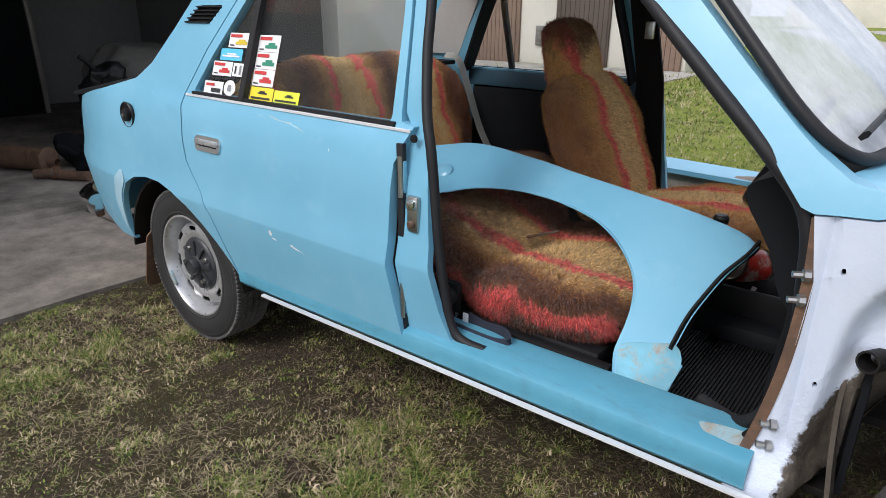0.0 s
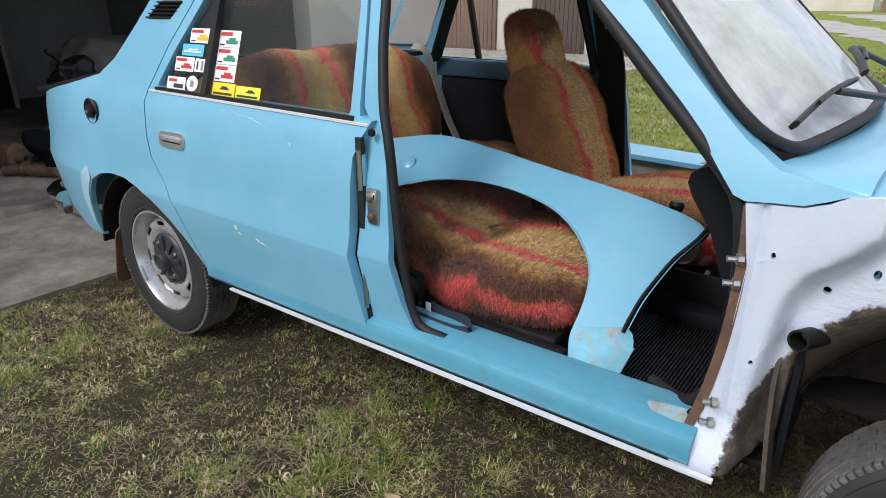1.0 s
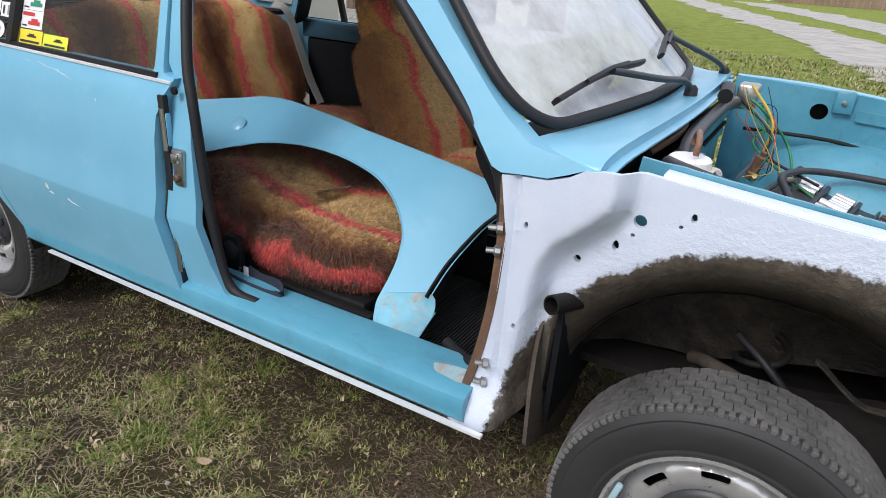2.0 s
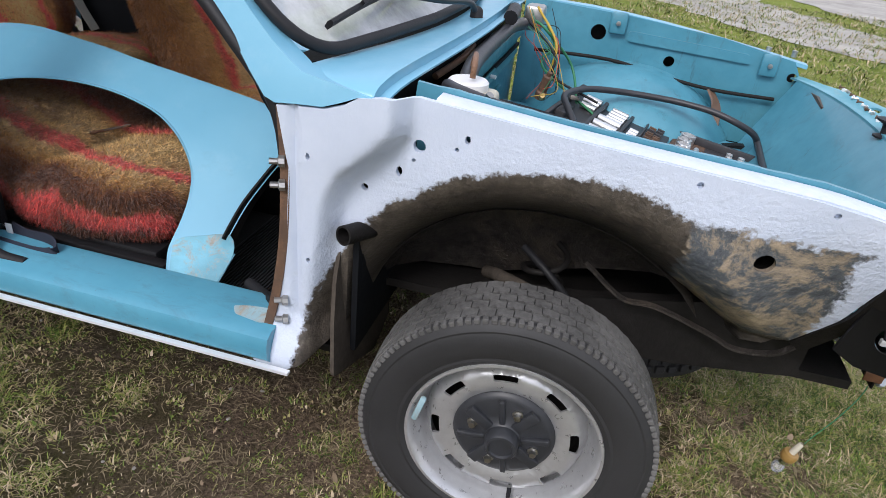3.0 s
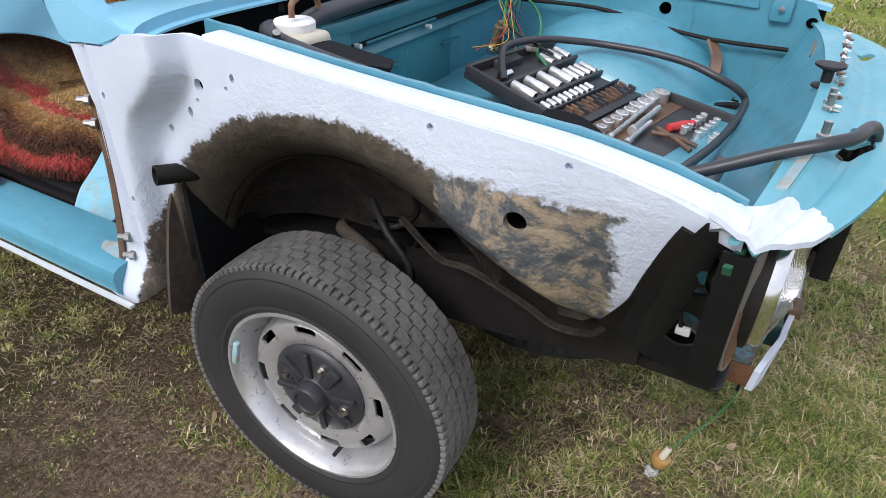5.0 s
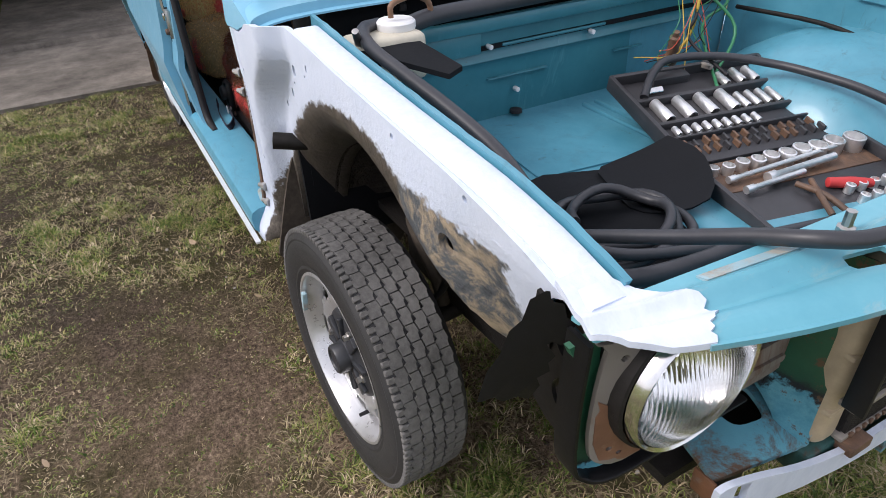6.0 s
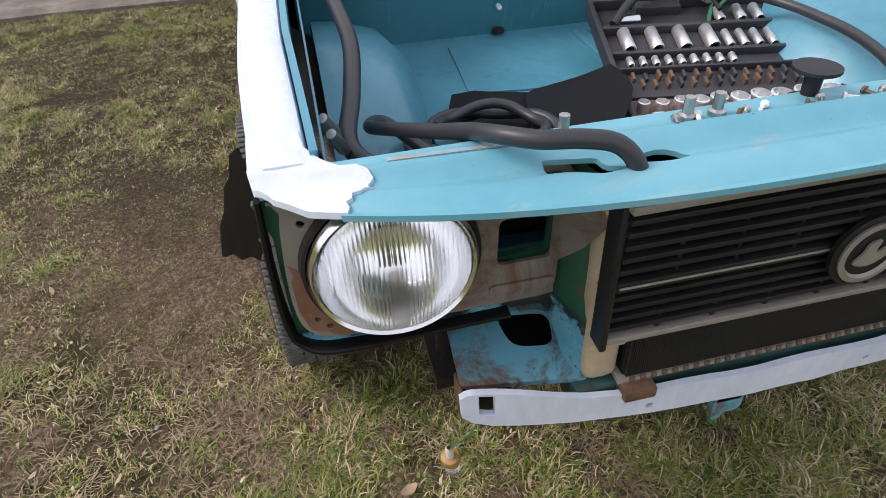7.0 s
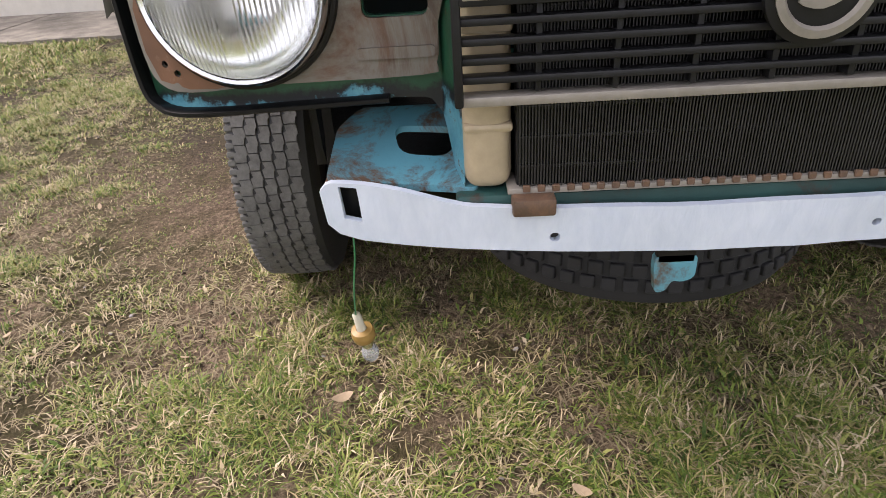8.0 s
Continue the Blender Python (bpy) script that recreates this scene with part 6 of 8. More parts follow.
def make_wheel():
    prof = [(0.184, -0.060), (0.196, -0.071), (0.206, -0.0765), (0.212, -0.0755), (0.218, -0.0775), (0.245, -0.0805), (0.262, -0.0785), (0.267, -0.0765), (0.271, -0.0772), (0.284, -0.071), (0.289, -0.066), (0.291, -0.058), (0.2915, 0.0), (0.291, 0.058), (0.284, 0.071), (0.262, 0.0785), (0.215, 0.078), (0.184, 0.060)]
    w = part("wheel", lathe(prof, 80), "tyre", None, "dusty black tyre on a silver pressed steel wheel", sharp=25)
    bm = bmesh.new()
    n = 58
    for i in range(n):
        a = 2 * math.pi * i / n
        for k in range(5):
            zc = -0.0475 + 0.02375 * k
            turn = Euler((0, 0, a + (0.5 * 2 * math.pi / n if k % 2 else 0))).to_matrix().to_4x4()
            h = 0.0135 if k in (0, 4) else 0.0115
            # a zigzag block: its two long sides step sideways
            pts = [(-0.0152, -h * 0.80), (-0.004, -h * 0.76 + 0.003), (-0.001, -h * 1.0), (0.0152, -h * 0.78), (0.0152, h * 0.72), (0.004, h * 0.80), (0.001, h * 1.02), (-0.0152, h * 0.78)]
            top = [bm.verts.new(turn @ Vector((0.2965 - 0.002 * (k in (0, 4)), t * 0.98, zc + q))) for t, q in pts]
            bot = [bm.verts.new(turn @ Vector((0.2895, t * 1.03, zc + q * 1.04))) for t, q in pts]
            bm.faces.new(top)
            for j in range(8):
                bm.faces.new((top[j], top[(j + 1) % 8], bot[(j + 1) % 8], bot[j]))
    for i in range(n * 2):
        a = 2 * math.pi * i / (n * 2)
        block(0.283, 0.2935, -0.0055, 0.0055, -0.073, -0.058, 0.0015, 1, bm, Euler((0, 0, a)).to_matrix().to_4x4())
    part("tread", bm, "tread", w, "grey dusty tread blocks")
    rim = [(0.197, -0.062), (0.1975, -0.068), (0.1955, -0.0735), (0.190, -0.0735), (0.184, -0.066), (0.1805, -0.050), (0.176, -0.040), (0.1735, -0.030), (0.172, -0.016), (0.165, -0.006), (0.156, -0.004)]
    rm = part("rim", lathe(rim, 64), "silver", w, "silver steel rim", sharp=40)
    slots = []
    for i in range(8):
        a0 = 2 * math.pi * (i + 0.3) / 8
        loop_s = []
        for r, s in ((0.1315, 1), (0.1485, -1)):
            for j in range(6):
                loop_s.append((r, a0 + s * (j / 5 - 0.5) * 0.34))
        loop_s = [(r * math.cos(a), r * math.sin(a)) for r, a in loop_s]
        slots.append(rounded(loop_s, 0.005, 2))
    ring_o = circ(0, 0, 0.1655, 64)
    bm = sheet(ring_o, lambda u, v: (u, v, disc_h(math.hypot(u, v))), (0, 0, 0.005), [circ(0, 0, 0.092, 48), *slots], us=steps(-0.165, 0.165, 26), vs=steps(-0.165, 0.165, 26))
    part("disc", bm, "silver", w, "slotted silver wheel disc", sharp=50)
    part("hub_back", lathe([(0.0, 0.03), (0.16, 0.03), (0.165, 0.0)], 32), "tar", w)
    cap = part("hub_cap", lathe([(0.101, -0.030), (0.103, -0.036), (0.099, -0.042), (0.090, -0.045), (0.060, -0.047), (0.040, -0.050), (0.034, -0.056), (0.033, -0.078), (0.030, -0.082), (0.024, -0.083), (0.022, -0.079), (0.0, -0.079)], 48), "cap", w, "grey plastic hub cap with four nuts")
    for i in range(8):
        m = Euler((0, 0, 2 * math.pi * (i + 0.25) / 8)).to_matrix().to_4x4()
        bm = bmesh.new()
        block(0.036, 0.092, -0.006 - 0.006 * (i % 2), 0.006 + 0.006 * (i % 2), -0.056, -0.044, 0.003, 2, bm, m)
        part("web", bm, "cap", w)
    for i in range(4):
        a = 2 * math.pi * (i + 0.42) / 4
        part("wheel_nut", lathe([(0.0115, -0.044), (0.0115, -0.050), (0.0075, -0.051), (0.007, -0.060), (0.0, -0.061)], 6, m=Matrix.Translation((0.067 * math.cos(a), 0.067 * math.sin(a), 0))), "steel", w)
    part("valve", lathe([(0.005, -0.03), (0.0045, -0.062), (0.0, -0.063)], 8, m=Matrix.Translation((0.158, 0.02, 0.005))), "rubber", w)
    part("balance_weight", block(0.170, 0.182, -0.03, 0.03, -0.078, -0.066, 0.003, 2, None, Euler((0, 0, radians(125))).to_matrix().to_4x4()), "palemetal", w)
    return w


wheel = make_wheel()
TURN_W = Euler((radians(-90), 0, 0)).to_matrix().to_4x4()
FLIP = Euler((0, 0, radians(180))).to_matrix().to_4x4()
wheel.parent = car
wheel.matrix_basis = Matrix.Translation((-0.005, 0.145, 0.297)) @ Euler((0, radians(25), 0)).to_matrix().to_4x4() @ TURN_W
for x, y, m in ((2.415, 0.137, Euler((0, radians(70), radians(3))).to_matrix().to_4x4()), (0.0, WIDE - 0.145, FLIP), (2.415, WIDE - 0.135, FLIP @ Euler((0, 0, radians(3))).to_matrix().to_4x4())):
    c = copy_thing(wheel, Matrix.Translation((x, y, 0.297)) @ m @ TURN_W)
    c.parent = car


# ---- seats ----
def soft_box(c, size, rot=0.0, bulge=0.03, lump=0.012, n=20, power=5, shape=None):
    """A stuffed box about its centre, pitched by rot degrees."""
    bm = bmesh.new()
    bmesh.ops.create_cube(bm, size=1)
    bmesh.ops.subdivide_edges(bm, edges=bm.edges[:], cuts=n, use_grid_fill=True)
    for v in bm.verts:
        s = v.co * 2
        k = (abs(s.x) ** power + abs(s.y) ** power + abs(s.z) ** power) ** (1 / power)
        s = s / max(k, 1e-4)
        p = Vector((s.x * size[0] / 2, s.y * size[1] / 2, s.z * size[2] / 2))
        p += s * bulge * (1 - min(1, abs(s.x * s.y))) * 0.5
        if shape:
            p = shape(p, s)
        p += s * lump * noise.noise(Vector(c) * 3 + p * 6) + s * lump * 0.35 * noise.noise(p * 22)
        v.co = p
    bm.transform(Matrix.Translation(c) @ Euler((0, radians(rot), 0)).to_matrix().to_4x4())
    return bm


def pile(obs, mat, parent, count, length, seed):
    """Short strands standing on the covers, all in one mesh."""
    rng = np.random.default_rng(seed)
    co, nr, ar = [], [], []
    for ob in obs:
        for p in ob.data.polygons:
            q = [ob.data.vertices[i].co for i in p.vertices]
            co.append([tuple(q[0]), tuple(q[1]), tuple(q[2]), tuple(q[-1])])
            nr.append(tuple(p.normal))
            ar.append(p.area)
    co, nr, ar = np.array(co), np.array(nr), np.array(ar)
    pick = rng.choice(len(ar), count, p=ar / ar.sum())
    u, v = rng.random((count, 1)), rng.random((count, 1))
    q = co[pick]
    base = (q[:, 0] * (1 - u) + q[:, 1] * u) * (1 - v) + (q[:, 3] * (1 - u) + q[:, 2] * u) * v
    d = nr[pick] * 0.65 + rng.normal(0, 0.28, (count, 3)) + np.array([0.25, 0, -0.45])
    d /= np.linalg.norm(d, axis=1)[:, None]
    s = np.cross(d, rng.normal(0, 1, (count, 3)))
    s /= np.linalg.norm(s, axis=1)[:, None]
    ln = length * rng.uniform(0.6, 1.25, (count, 1))
    pts = np.concatenate([base - s * 0.0013, base + s * 0.0013, base + d * ln], 1).reshape(-1, 3)
    me = bpy.data.meshes.new("fur")
    me.from_pydata(pts.tolist(), [], np.arange(count * 3).reshape(-1, 3).tolist())
    me.materials.append(M[mat])
    ob = new("fur", me)
    ob.parent = parent
    return tagged(ob, "long soft pile of the cover", kind="stuff")


seat = part("front_seat", soft_box((1.475, 1.17, 0.495), (0.48, 0.52, 0.17), -6), "fur_b", car, "high-backed driver seat in ochre and coral fur cover", sharp=180)
sb = part("backrest", soft_box((1.085, 1.17, 0.715), (0.15, 0.51, 0.53), -24, 0.035, 0.015, 20, 4, lambda p, s: Vector((p.x, p.y * (1.0 + 0.06 * s.z), p.z))), "fur_b", seat, sharp=180)
hr = part("headrest", soft_box((0.925, 1.17, 1.03), (0.12, 0.25, 0.25), -16, 0.03, 0.012, 16, 3.5, lambda p, s: Vector((p.x, p.y * (1.0 - 0.10 * s.z), p.z))), "fur_b", seat, sharp=180)
pile((seat, sb, hr), "fur_b", seat, 100000, 0.014, 1)
part("seat_frame", block(1.24, 1.66, 0.98, 1.36, 0.37, 0.47, 0.01), "plastic", seat, "black seat frame")
# passenger seat, folded flat, its cushion towards the doorway
def sag(p, s):
    q = p.copy()
    q.z += 0.016 * math.sin(p.x * 11 + 0.5) * (s.z > 0) - 0.02 * max(0, s.x) * (s.z > 0)
    return q


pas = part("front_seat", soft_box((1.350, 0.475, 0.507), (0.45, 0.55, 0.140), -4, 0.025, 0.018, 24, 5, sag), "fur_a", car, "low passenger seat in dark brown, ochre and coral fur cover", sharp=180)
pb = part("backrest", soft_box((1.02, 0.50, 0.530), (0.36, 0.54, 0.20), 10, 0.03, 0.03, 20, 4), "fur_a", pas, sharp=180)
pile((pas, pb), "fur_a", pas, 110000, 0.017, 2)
part("seat_frame", block(1.12, 1.56, 0.205, 0.68, 0.380, 0.440, 0.008), "plastic", pas, "black seat frame")
part("seat_rail", block(1.20, 1.60, 0.175, 0.205, 0.398, 0.432, 0.006), "plastic", pas, "black seat runner")
part("runner_step", block(1.38, 1.66, 0.160, 0.20, 0.365, 0.392, 0.006), "trim", pas)
rec = part("recliner", block(1.115, 1.175, 0.165, 0.19, 0.42, 0.525, 0.012), "plastic", pas, "black recliner bracket with knob")
part("recliner_knob", lathe([(0.0, 0.0), (0.026, 0.0), (0.026, 0.012), (0.020, 0.018), (0.008, 0.020), (0.0, 0.02)], 20, m=Matrix.Translation((1.145, 0.168, 0.485)) @ Euler((radians(90), 0, 0)).to_matrix().to_4x4()), "rubber", pas)
for x, z in ((1.165, 0.435), (1.225, 0.432)):
    part("seat_bolt", lathe([(0.0, 0.0), (0.009, 0.0), (0.009, 0.005), (0.0, 0.006)], 8, m=Matrix.Translation((x, 0.172, z)) @ Euler((radians(90), 0, 0)).to_matrix().to_4x4()), "steel", pas)
part("belt_strap", sweep(spline([(1.13, 0.135, 0.455), (1.17, 0.125, 0.428), (1.24, 0.118, 0.424), (1.33, 0.115, 0.425), (1.37, 0.12, 0.438), (1.34, 0.14, 0.447), (1.27, 0.15, 0.440), (1.22, 0.155, 0.447)], 5), [(-0.0012, -0.018), (0.0012, -0.018), (0.0012, 0.018), (-0.0012, 0.018)]), "strap", car, "dark blue seat belt lying on the sill")
part("belt_label", block(1.205, 1.222, 0.148, 0.151, 0.425, 0.460, 0.001), "sticker_white", car, "small white belt label")

bench = part("rear_bench", soft_box((0.55, 0.80, 0.50), (0.55, 1.24, 0.20), -4, 0.03, 0.02, 24), "fur_c", car, "rear bench in brown and red fur cover", sharp=180)
bb = part("backrest", soft_box((0.205, 0.80, 0.755), (0.17, 1.26, 0.52), -18, 0.03, 0.02, 28, 4), "fur_c", bench, sharp=180)
pile((bench, bb), "fur_c", bench, 60000, 0.012, 3)
part("bench_belt", sweep(spline([(0.24, 1.27, 1.01), (0.30, 1.29, 0.99), (0.345, 1.31, 0.86), (0.39, 1.335, 0.70), (0.44, 1.345, 0.60)], 4), [(-0.022, -0.0015), (0.022, -0.0015), (0.022, 0.0015), (-0.022, 0.0015)], up=(1, 0, 0.4)), "beltgrey", bench, "grey rear seat belt")
part("parcel_shelf", block(-0.14, 0.16, 0.16, WIDE - 0.16, 0.955, 0.975, 0.006), "trim", car, "dark parcel shelf")

# ---- interior ----
part("floor_mat", block(1.64, 1.98, 0.17, 0.60, 0.366, 0.378, 0.003), "mat", car, "black ribbed rubber floor mat")
bm = bmesh.new()
for i in range(40):
    block(1.648 + 0.0083 * i, 1.6522 + 0.0083 * i, 0.175, 0.595, 0.377, 0.3825, 0.0, 1, bm)
part("mat_ribs", bm, "mat", car)
part("floor_mat", block(1.30, 2.0, 0.96, 1.44, 0.366, 0.380, 0.003), "mat", car)
part("tunnel", sheet([(0.7, 0.0), (2.0, 0.0), (2.0, 1.0), (0.7, 1.0)], lambda u, v: (u, 0.62 + 0.34 * v, 0.366 + 0.13 * (1 - abs(2 * v - 1) ** 3)), (0, 0, -0.006), vs=steps(0, 1, 12)), "trim", car, "dark carpeted centre tunnel")
tray = part("console_tray", block(1.66, 1.88, 0.66, 0.92, 0.455, 0.468, 0.004), "plastic", car, "black centre tray with clutter")
for a in ((1.66, 1.88, 0.655, 0.668, 0.40, 0.505), (1.66, 1.88, 0.915, 0.928, 0.455, 0.515), (1.868, 1.88, 0.66, 0.92, 0.455, 0.51)):
    part("tray_wall", block(*a, 0.004), "plastic", tray)
part("tray_step", block(1.70, 1.92, 0.58, 0.665, 0.378, 0.43, 0.015), "trim", car)
part("red_pouch", block(1.845, 1.862, 0.68, 0.86, 0.468, 0.535, 0.006), "ink_red", tray, "red folder edge")
rnd = random.Random(9)
for i in range(7):
    s = 0.012 + 0.012 * rnd.random()
    part("clutter", block(-s, s, -s * 0.7, s * 0.7, -0.006, 0.006, 0.002, 2, None, Matrix.Translation((1.775 + rnd.uniform(-0.05, 0.06), 0.74 + rnd.uniform(-0.04, 0.08), 0.478)) @ Euler((rnd.uniform(-0.4, 0.4), rnd.uniform(-0.4, 0.4), rnd.uniform(0, 3))).to_matrix().to_4x4()), ("sticker_white", "palemetal", "steel", "plastic", "palemould")[i % 5], tray)
part("gear_lever", tube([(1.66, 0.80, 0.46), (1.645, 0.80, 0.54), (1.63, 0.80, 0.61)], 0.006, 8, 3), "steel", car, "thin gear lever with black knob")
part("gear_knob", lathe([(0.0, 0.0), (0.010, 0.002), (0.014, 0.012), (0.021, 0.028), (0.022, 0.040), (0.016, 0.048), (0.0, 0.050)], 18, m=Matrix.Translation((1.63, 0.80, 0.605))), "plastic", car)
part("dashboard", sheet(smooth_loop([(1.80, 0.86), (1.84, 0.90), (1.95, 0.925), (2.05, 0.93), (2.08, 0.86), (2.06, 0.66), (1.98, 0.60), (1.90, 0.66), (1.86, 0.76)], 3), lambda u, v: (u, 0.26, v), (0, WIDE - 0.52, 0)), "trim", car, "black padded dashboard")
part("kick_panel", sheet(smooth_loop([(1.90, 0.40), (2.03, 0.40), (2.04, 0.86), (1.95, 0.88), (1.905, 0.80), (1.895, 0.66), (1.885, 0.5)], 3), lambda u, v: (u + 0.03, 0.17, v), (0, 0.02, 0)), "trim", car, "dark front footwell side")
part("toe_board", sheet([(0.15, 0.36), (WIDE - 0.15, 0.36), (WIDE - 0.15, 0.88), (0.15, 0.88)], lambda u, v: (2.075, u, v), (-0.012, 0, 0)), "trim", car)
sw = Matrix.Translation((1.70, 1.17, 0.785)) @ Euler((0, radians(-62), 0)).to_matrix().to_4x4()
wheel_s = part("steering_wheel", tube([sw @ Vector((0.185 * math.cos(a), 0.185 * math.sin(a), 0)) for a in np.linspace(0, 2 * math.pi, 37)], 0.012, 8, 0), "plastic", car, "thin black steering wheel")
part("spoke", block(-0.18, 0.18, -0.03, 0.03, -0.012, 0.0, 0.004, 2, None, sw), "plastic", wheel_s)
part("column", tube([sw @ Vector((0, 0, -0.01)), sw @ Vector((0, 0, -0.30))], 0.03, 10, 1), "plastic", wheel_s)
# the far side, seen through the cabin
part("far_sill_trim", block(0.3, 1.98, WIDE - 0.17, WIDE - 0.14, 0.40, 0.47, 0.006), "trim", car)
frame_in = [(0.20, 0.93), (0.235, 0.98), (0.375, 1.20), (0.49, 1.34), (0.62, 1.36), (0.95, 1.36), (1.0, 1.20), (1.04, 0.93)]
part("window_lining", sweep(spline([(x, far(x, z)[1] - 0.046, z) for x, z in frame_in], 3), [(-0.006, -0.045), (0.006, -0.045), (0.006, 0.03), (-0.006, 0.03)], up=(0, 1, 0)), "trim", car, "black inner window frame of the far rear door")
part("far_door_card", block(0.22, 1.08, WIDE - 0.105, WIDE - 0.06, 0.42, 0.86, 0.012), "trim", car, "black door lining of the far rear door")
part("far_door_top", block(0.20, 1.09, WIDE - 0.115, WIDE - 0.07, 0.862, 0.935, 0.008), "deepblue", car, "dark blue door top rail")
part("far_post_trim", sheet([(1.06, 0.45), (1.22, 0.45), (1.19, 0.95), (1.15, 1.40), (1.06, 1.40), (1.085, 0.95)], lambda u, v: (u, WIDE - side_y(v) - 0.125, v), (0, 0.012, 0), vs=[0.935, 1.2]), "trim", car, "black centre post trim")
part("belt_anchor", block(1.135, 1.165, WIDE - 0.30, WIDE - 0.275, 1.10, 1.16, 0.004), "steel", car)
roofl = [(0.28, 0.27), (0.28, WIDE - 0.27), (1.40, WIDE - 0.28), (1.40, 0.28)]
part("headlining", sheet(roofl, lambda u, v: (u, v, 1.385), (0, 0, 0.008)), "lining", car, "pale quilted headlining")
part("pillar_lining", sheet([(-0.10, 1.0), (0.15, 1.0), (0.42, 1.38), (0.24, 1.38)], lambda u, v: (u, WIDE - side_y(v) - 0.03, v), (0, 0.006, 0)), "lining", car)

# wipers
OUT = Vector((0.69, 0, 0.72))
for blade_y, arm_y, pivot in (((0.222, 0.984, 0.66, 1.020), 0.45, (2.105, 0.83, 0.962)), ((0.83, 1.022, 1.27, 1.050), 1.06, (2.105, 1.38, 0.955))):
    ya, za, yb, zb = blade_y
    run = [Vector(SCR(ya + (yb - ya) * k, za + (zb - za) * k + 0.012 * math.sin(3.1 * k))) + OUT * 0.022 for k in (0, 0.25, 0.5, 0.75, 1)]
    mid = Vector(SCR(arm_y, za + (zb - za) * 0.55 + 0.008)) + OUT * 0.034
    base = Vector(pivot)
    wiper = part("wiper", tube([base, base + Vector((-0.012, -0.05, 0.03)), mid.lerp(base, 0.5) + OUT * 0.012, mid], 0.0078, 12, 5), "cap", car, "wiper with metal arm and black blade")
    part("blade", sweep(spline(run, 4), [(-0.004, -0.010), (0.004, -0.010), (0.006, 0.002), (0.003, 0.010), (-0.003, 0.010), (-0.006, 0.002)], up=tuple(OUT)), "plastic", wiper)
    part("bridge", sweep([run[1] + OUT * 0.012, run[2] + OUT * 0.018, run[3] + OUT * 0.012], [(-0.004, -0.003), (0.004, -0.003), (0.004, 0.004), (-0.004, 0.004)], up=tuple(OUT)), "plastic", wiper)
    part("pivot", lathe([(0.018, -0.02), (0.016, 0.008), (0.009, 0.016), (0.0, 0.017)], 14, m=Matrix.Translation(base)), "rubber", wiper)
for y in (0.42, 1.30):
    part("washer_jet", lathe([(0.009, 0.0), (0.009, 0.012), (0.005, 0.018), (0.0, 0.019)], 10, m=Matrix.Translation((2.115, y, 0.905))), "plastic", car)

# ---- the loose wing panel in the doorway ----
def loose(u, v):
    """The panel lies back over the seat, its tail on the sill and its top towards the cabin."""
    return (u, 0.09 + 0.30 * (u - 1.5) + 1.3 * (v - 0.4) + 2.0 * max(0.0, v - 0.6) ** 2, v)


wing_out = [(0.86, 0.800), (0.92, 0.808), (1.00, 0.806), (1.11, 0.792), (1.20, 0.780), (1.28, 0.767), (1.43, 0.745), (1.61, 0.717), (1.74, 0.690), (1.790, 0.668), (1.778, 0.649), (1.752, 0.616), (1.734, 0.579), (1.719, 0.538), (1.713, 0.498), (1.712, 0.474), (1.740, 0.461), (1.733, 0.423), (1.724, 0.391), (1.690, 0.392), (1.650, 0.402), (1.622, 0.428), (1.606, 0.458), (1.603, 0.48), (1.602, 0.505), (1.595, 0.54), (1.575, 0.58), (1.540, 0.615), (1.49, 0.648), (1.43, 0.675), (1.37, 0.692), (1.29, 0.708), (1.20, 0.718), (1.12, 0.720), (1.04, 0.714), (0.98, 0.700), (0.93, 0.685), (0.892, 0.676), (0.804, 0.732), (0.732, 0.784)]
loop_w = smooth_loop(wing_out, 3, (9, 16, 18, 20, 37, 39))
wing_panel = thing("loose_wing_panel", "removed blue front wing leaning in the open doorway", "body panel")
part("skin", sheet(loop_w, loose, (0, 0.004, 0), us=steps(0.73, 1.79, 38), vs=steps(0.391, 0.81, 26)), "paint", wing_panel, "blue painted skin with faded top", sharp=60)
edge = [loose(u, v) for u, v in wing_out[21:36]]
part("arch_lip", sweep(spline([(a, b + 0.008, c) for a, b, c in edge], 4), [(-0.010, -0.002), (0.010, -0.002), (0.010, 0.002), (-0.010, 0.002)], up=(0, 0.2, 1)), "paint", wing_panel, "turned-in lip of the wheel arch")
ret = [loose(u, v) for u, v in wing_out[9:16]]
part("end_flange", sweep(spline([(a - 0.003, b + 0.014, c + 0.002) for a, b, c in ret], 4), [(-0.003, -0.018), (0.003, -0.018), (0.003, 0.018), (-0.003, 0.018)], up=(0.2, 1, 0)), "tar", wing_panel, "black tarred joint flange")
part("bare_tail", sheet(smooth_loop([(1.713, 0.490), (1.738, 0.461), (1.731, 0.423), (1.722, 0.393), (1.690, 0.394), (1.652, 0.404), (1.624, 0.430), (1.610, 0.458), (1.606, 0.478), (1.66, 0.487)], 3), lambda u, v: (loose(u, v)[0], loose(u, v)[1] - 0.002, v + 0.001), (0, 0.002, 0), vs=steps(0.39, 0.49, 4)), "scraped", wing_panel, "scraped pale tail of the wing")
part("tail_tab", sheet(rounded([(1.640, 0.404), (1.724, 0.391), (1.726, 0.374), (1.650, 0.386)], 0.004), lambda u, v: (u, loose(u, v)[1] + 0.012, v), (0, 0.004, 0), [circ(1.705, 0.384, 0.004, 8)]), "brownrust", wing_panel, "rusty fixing tab")
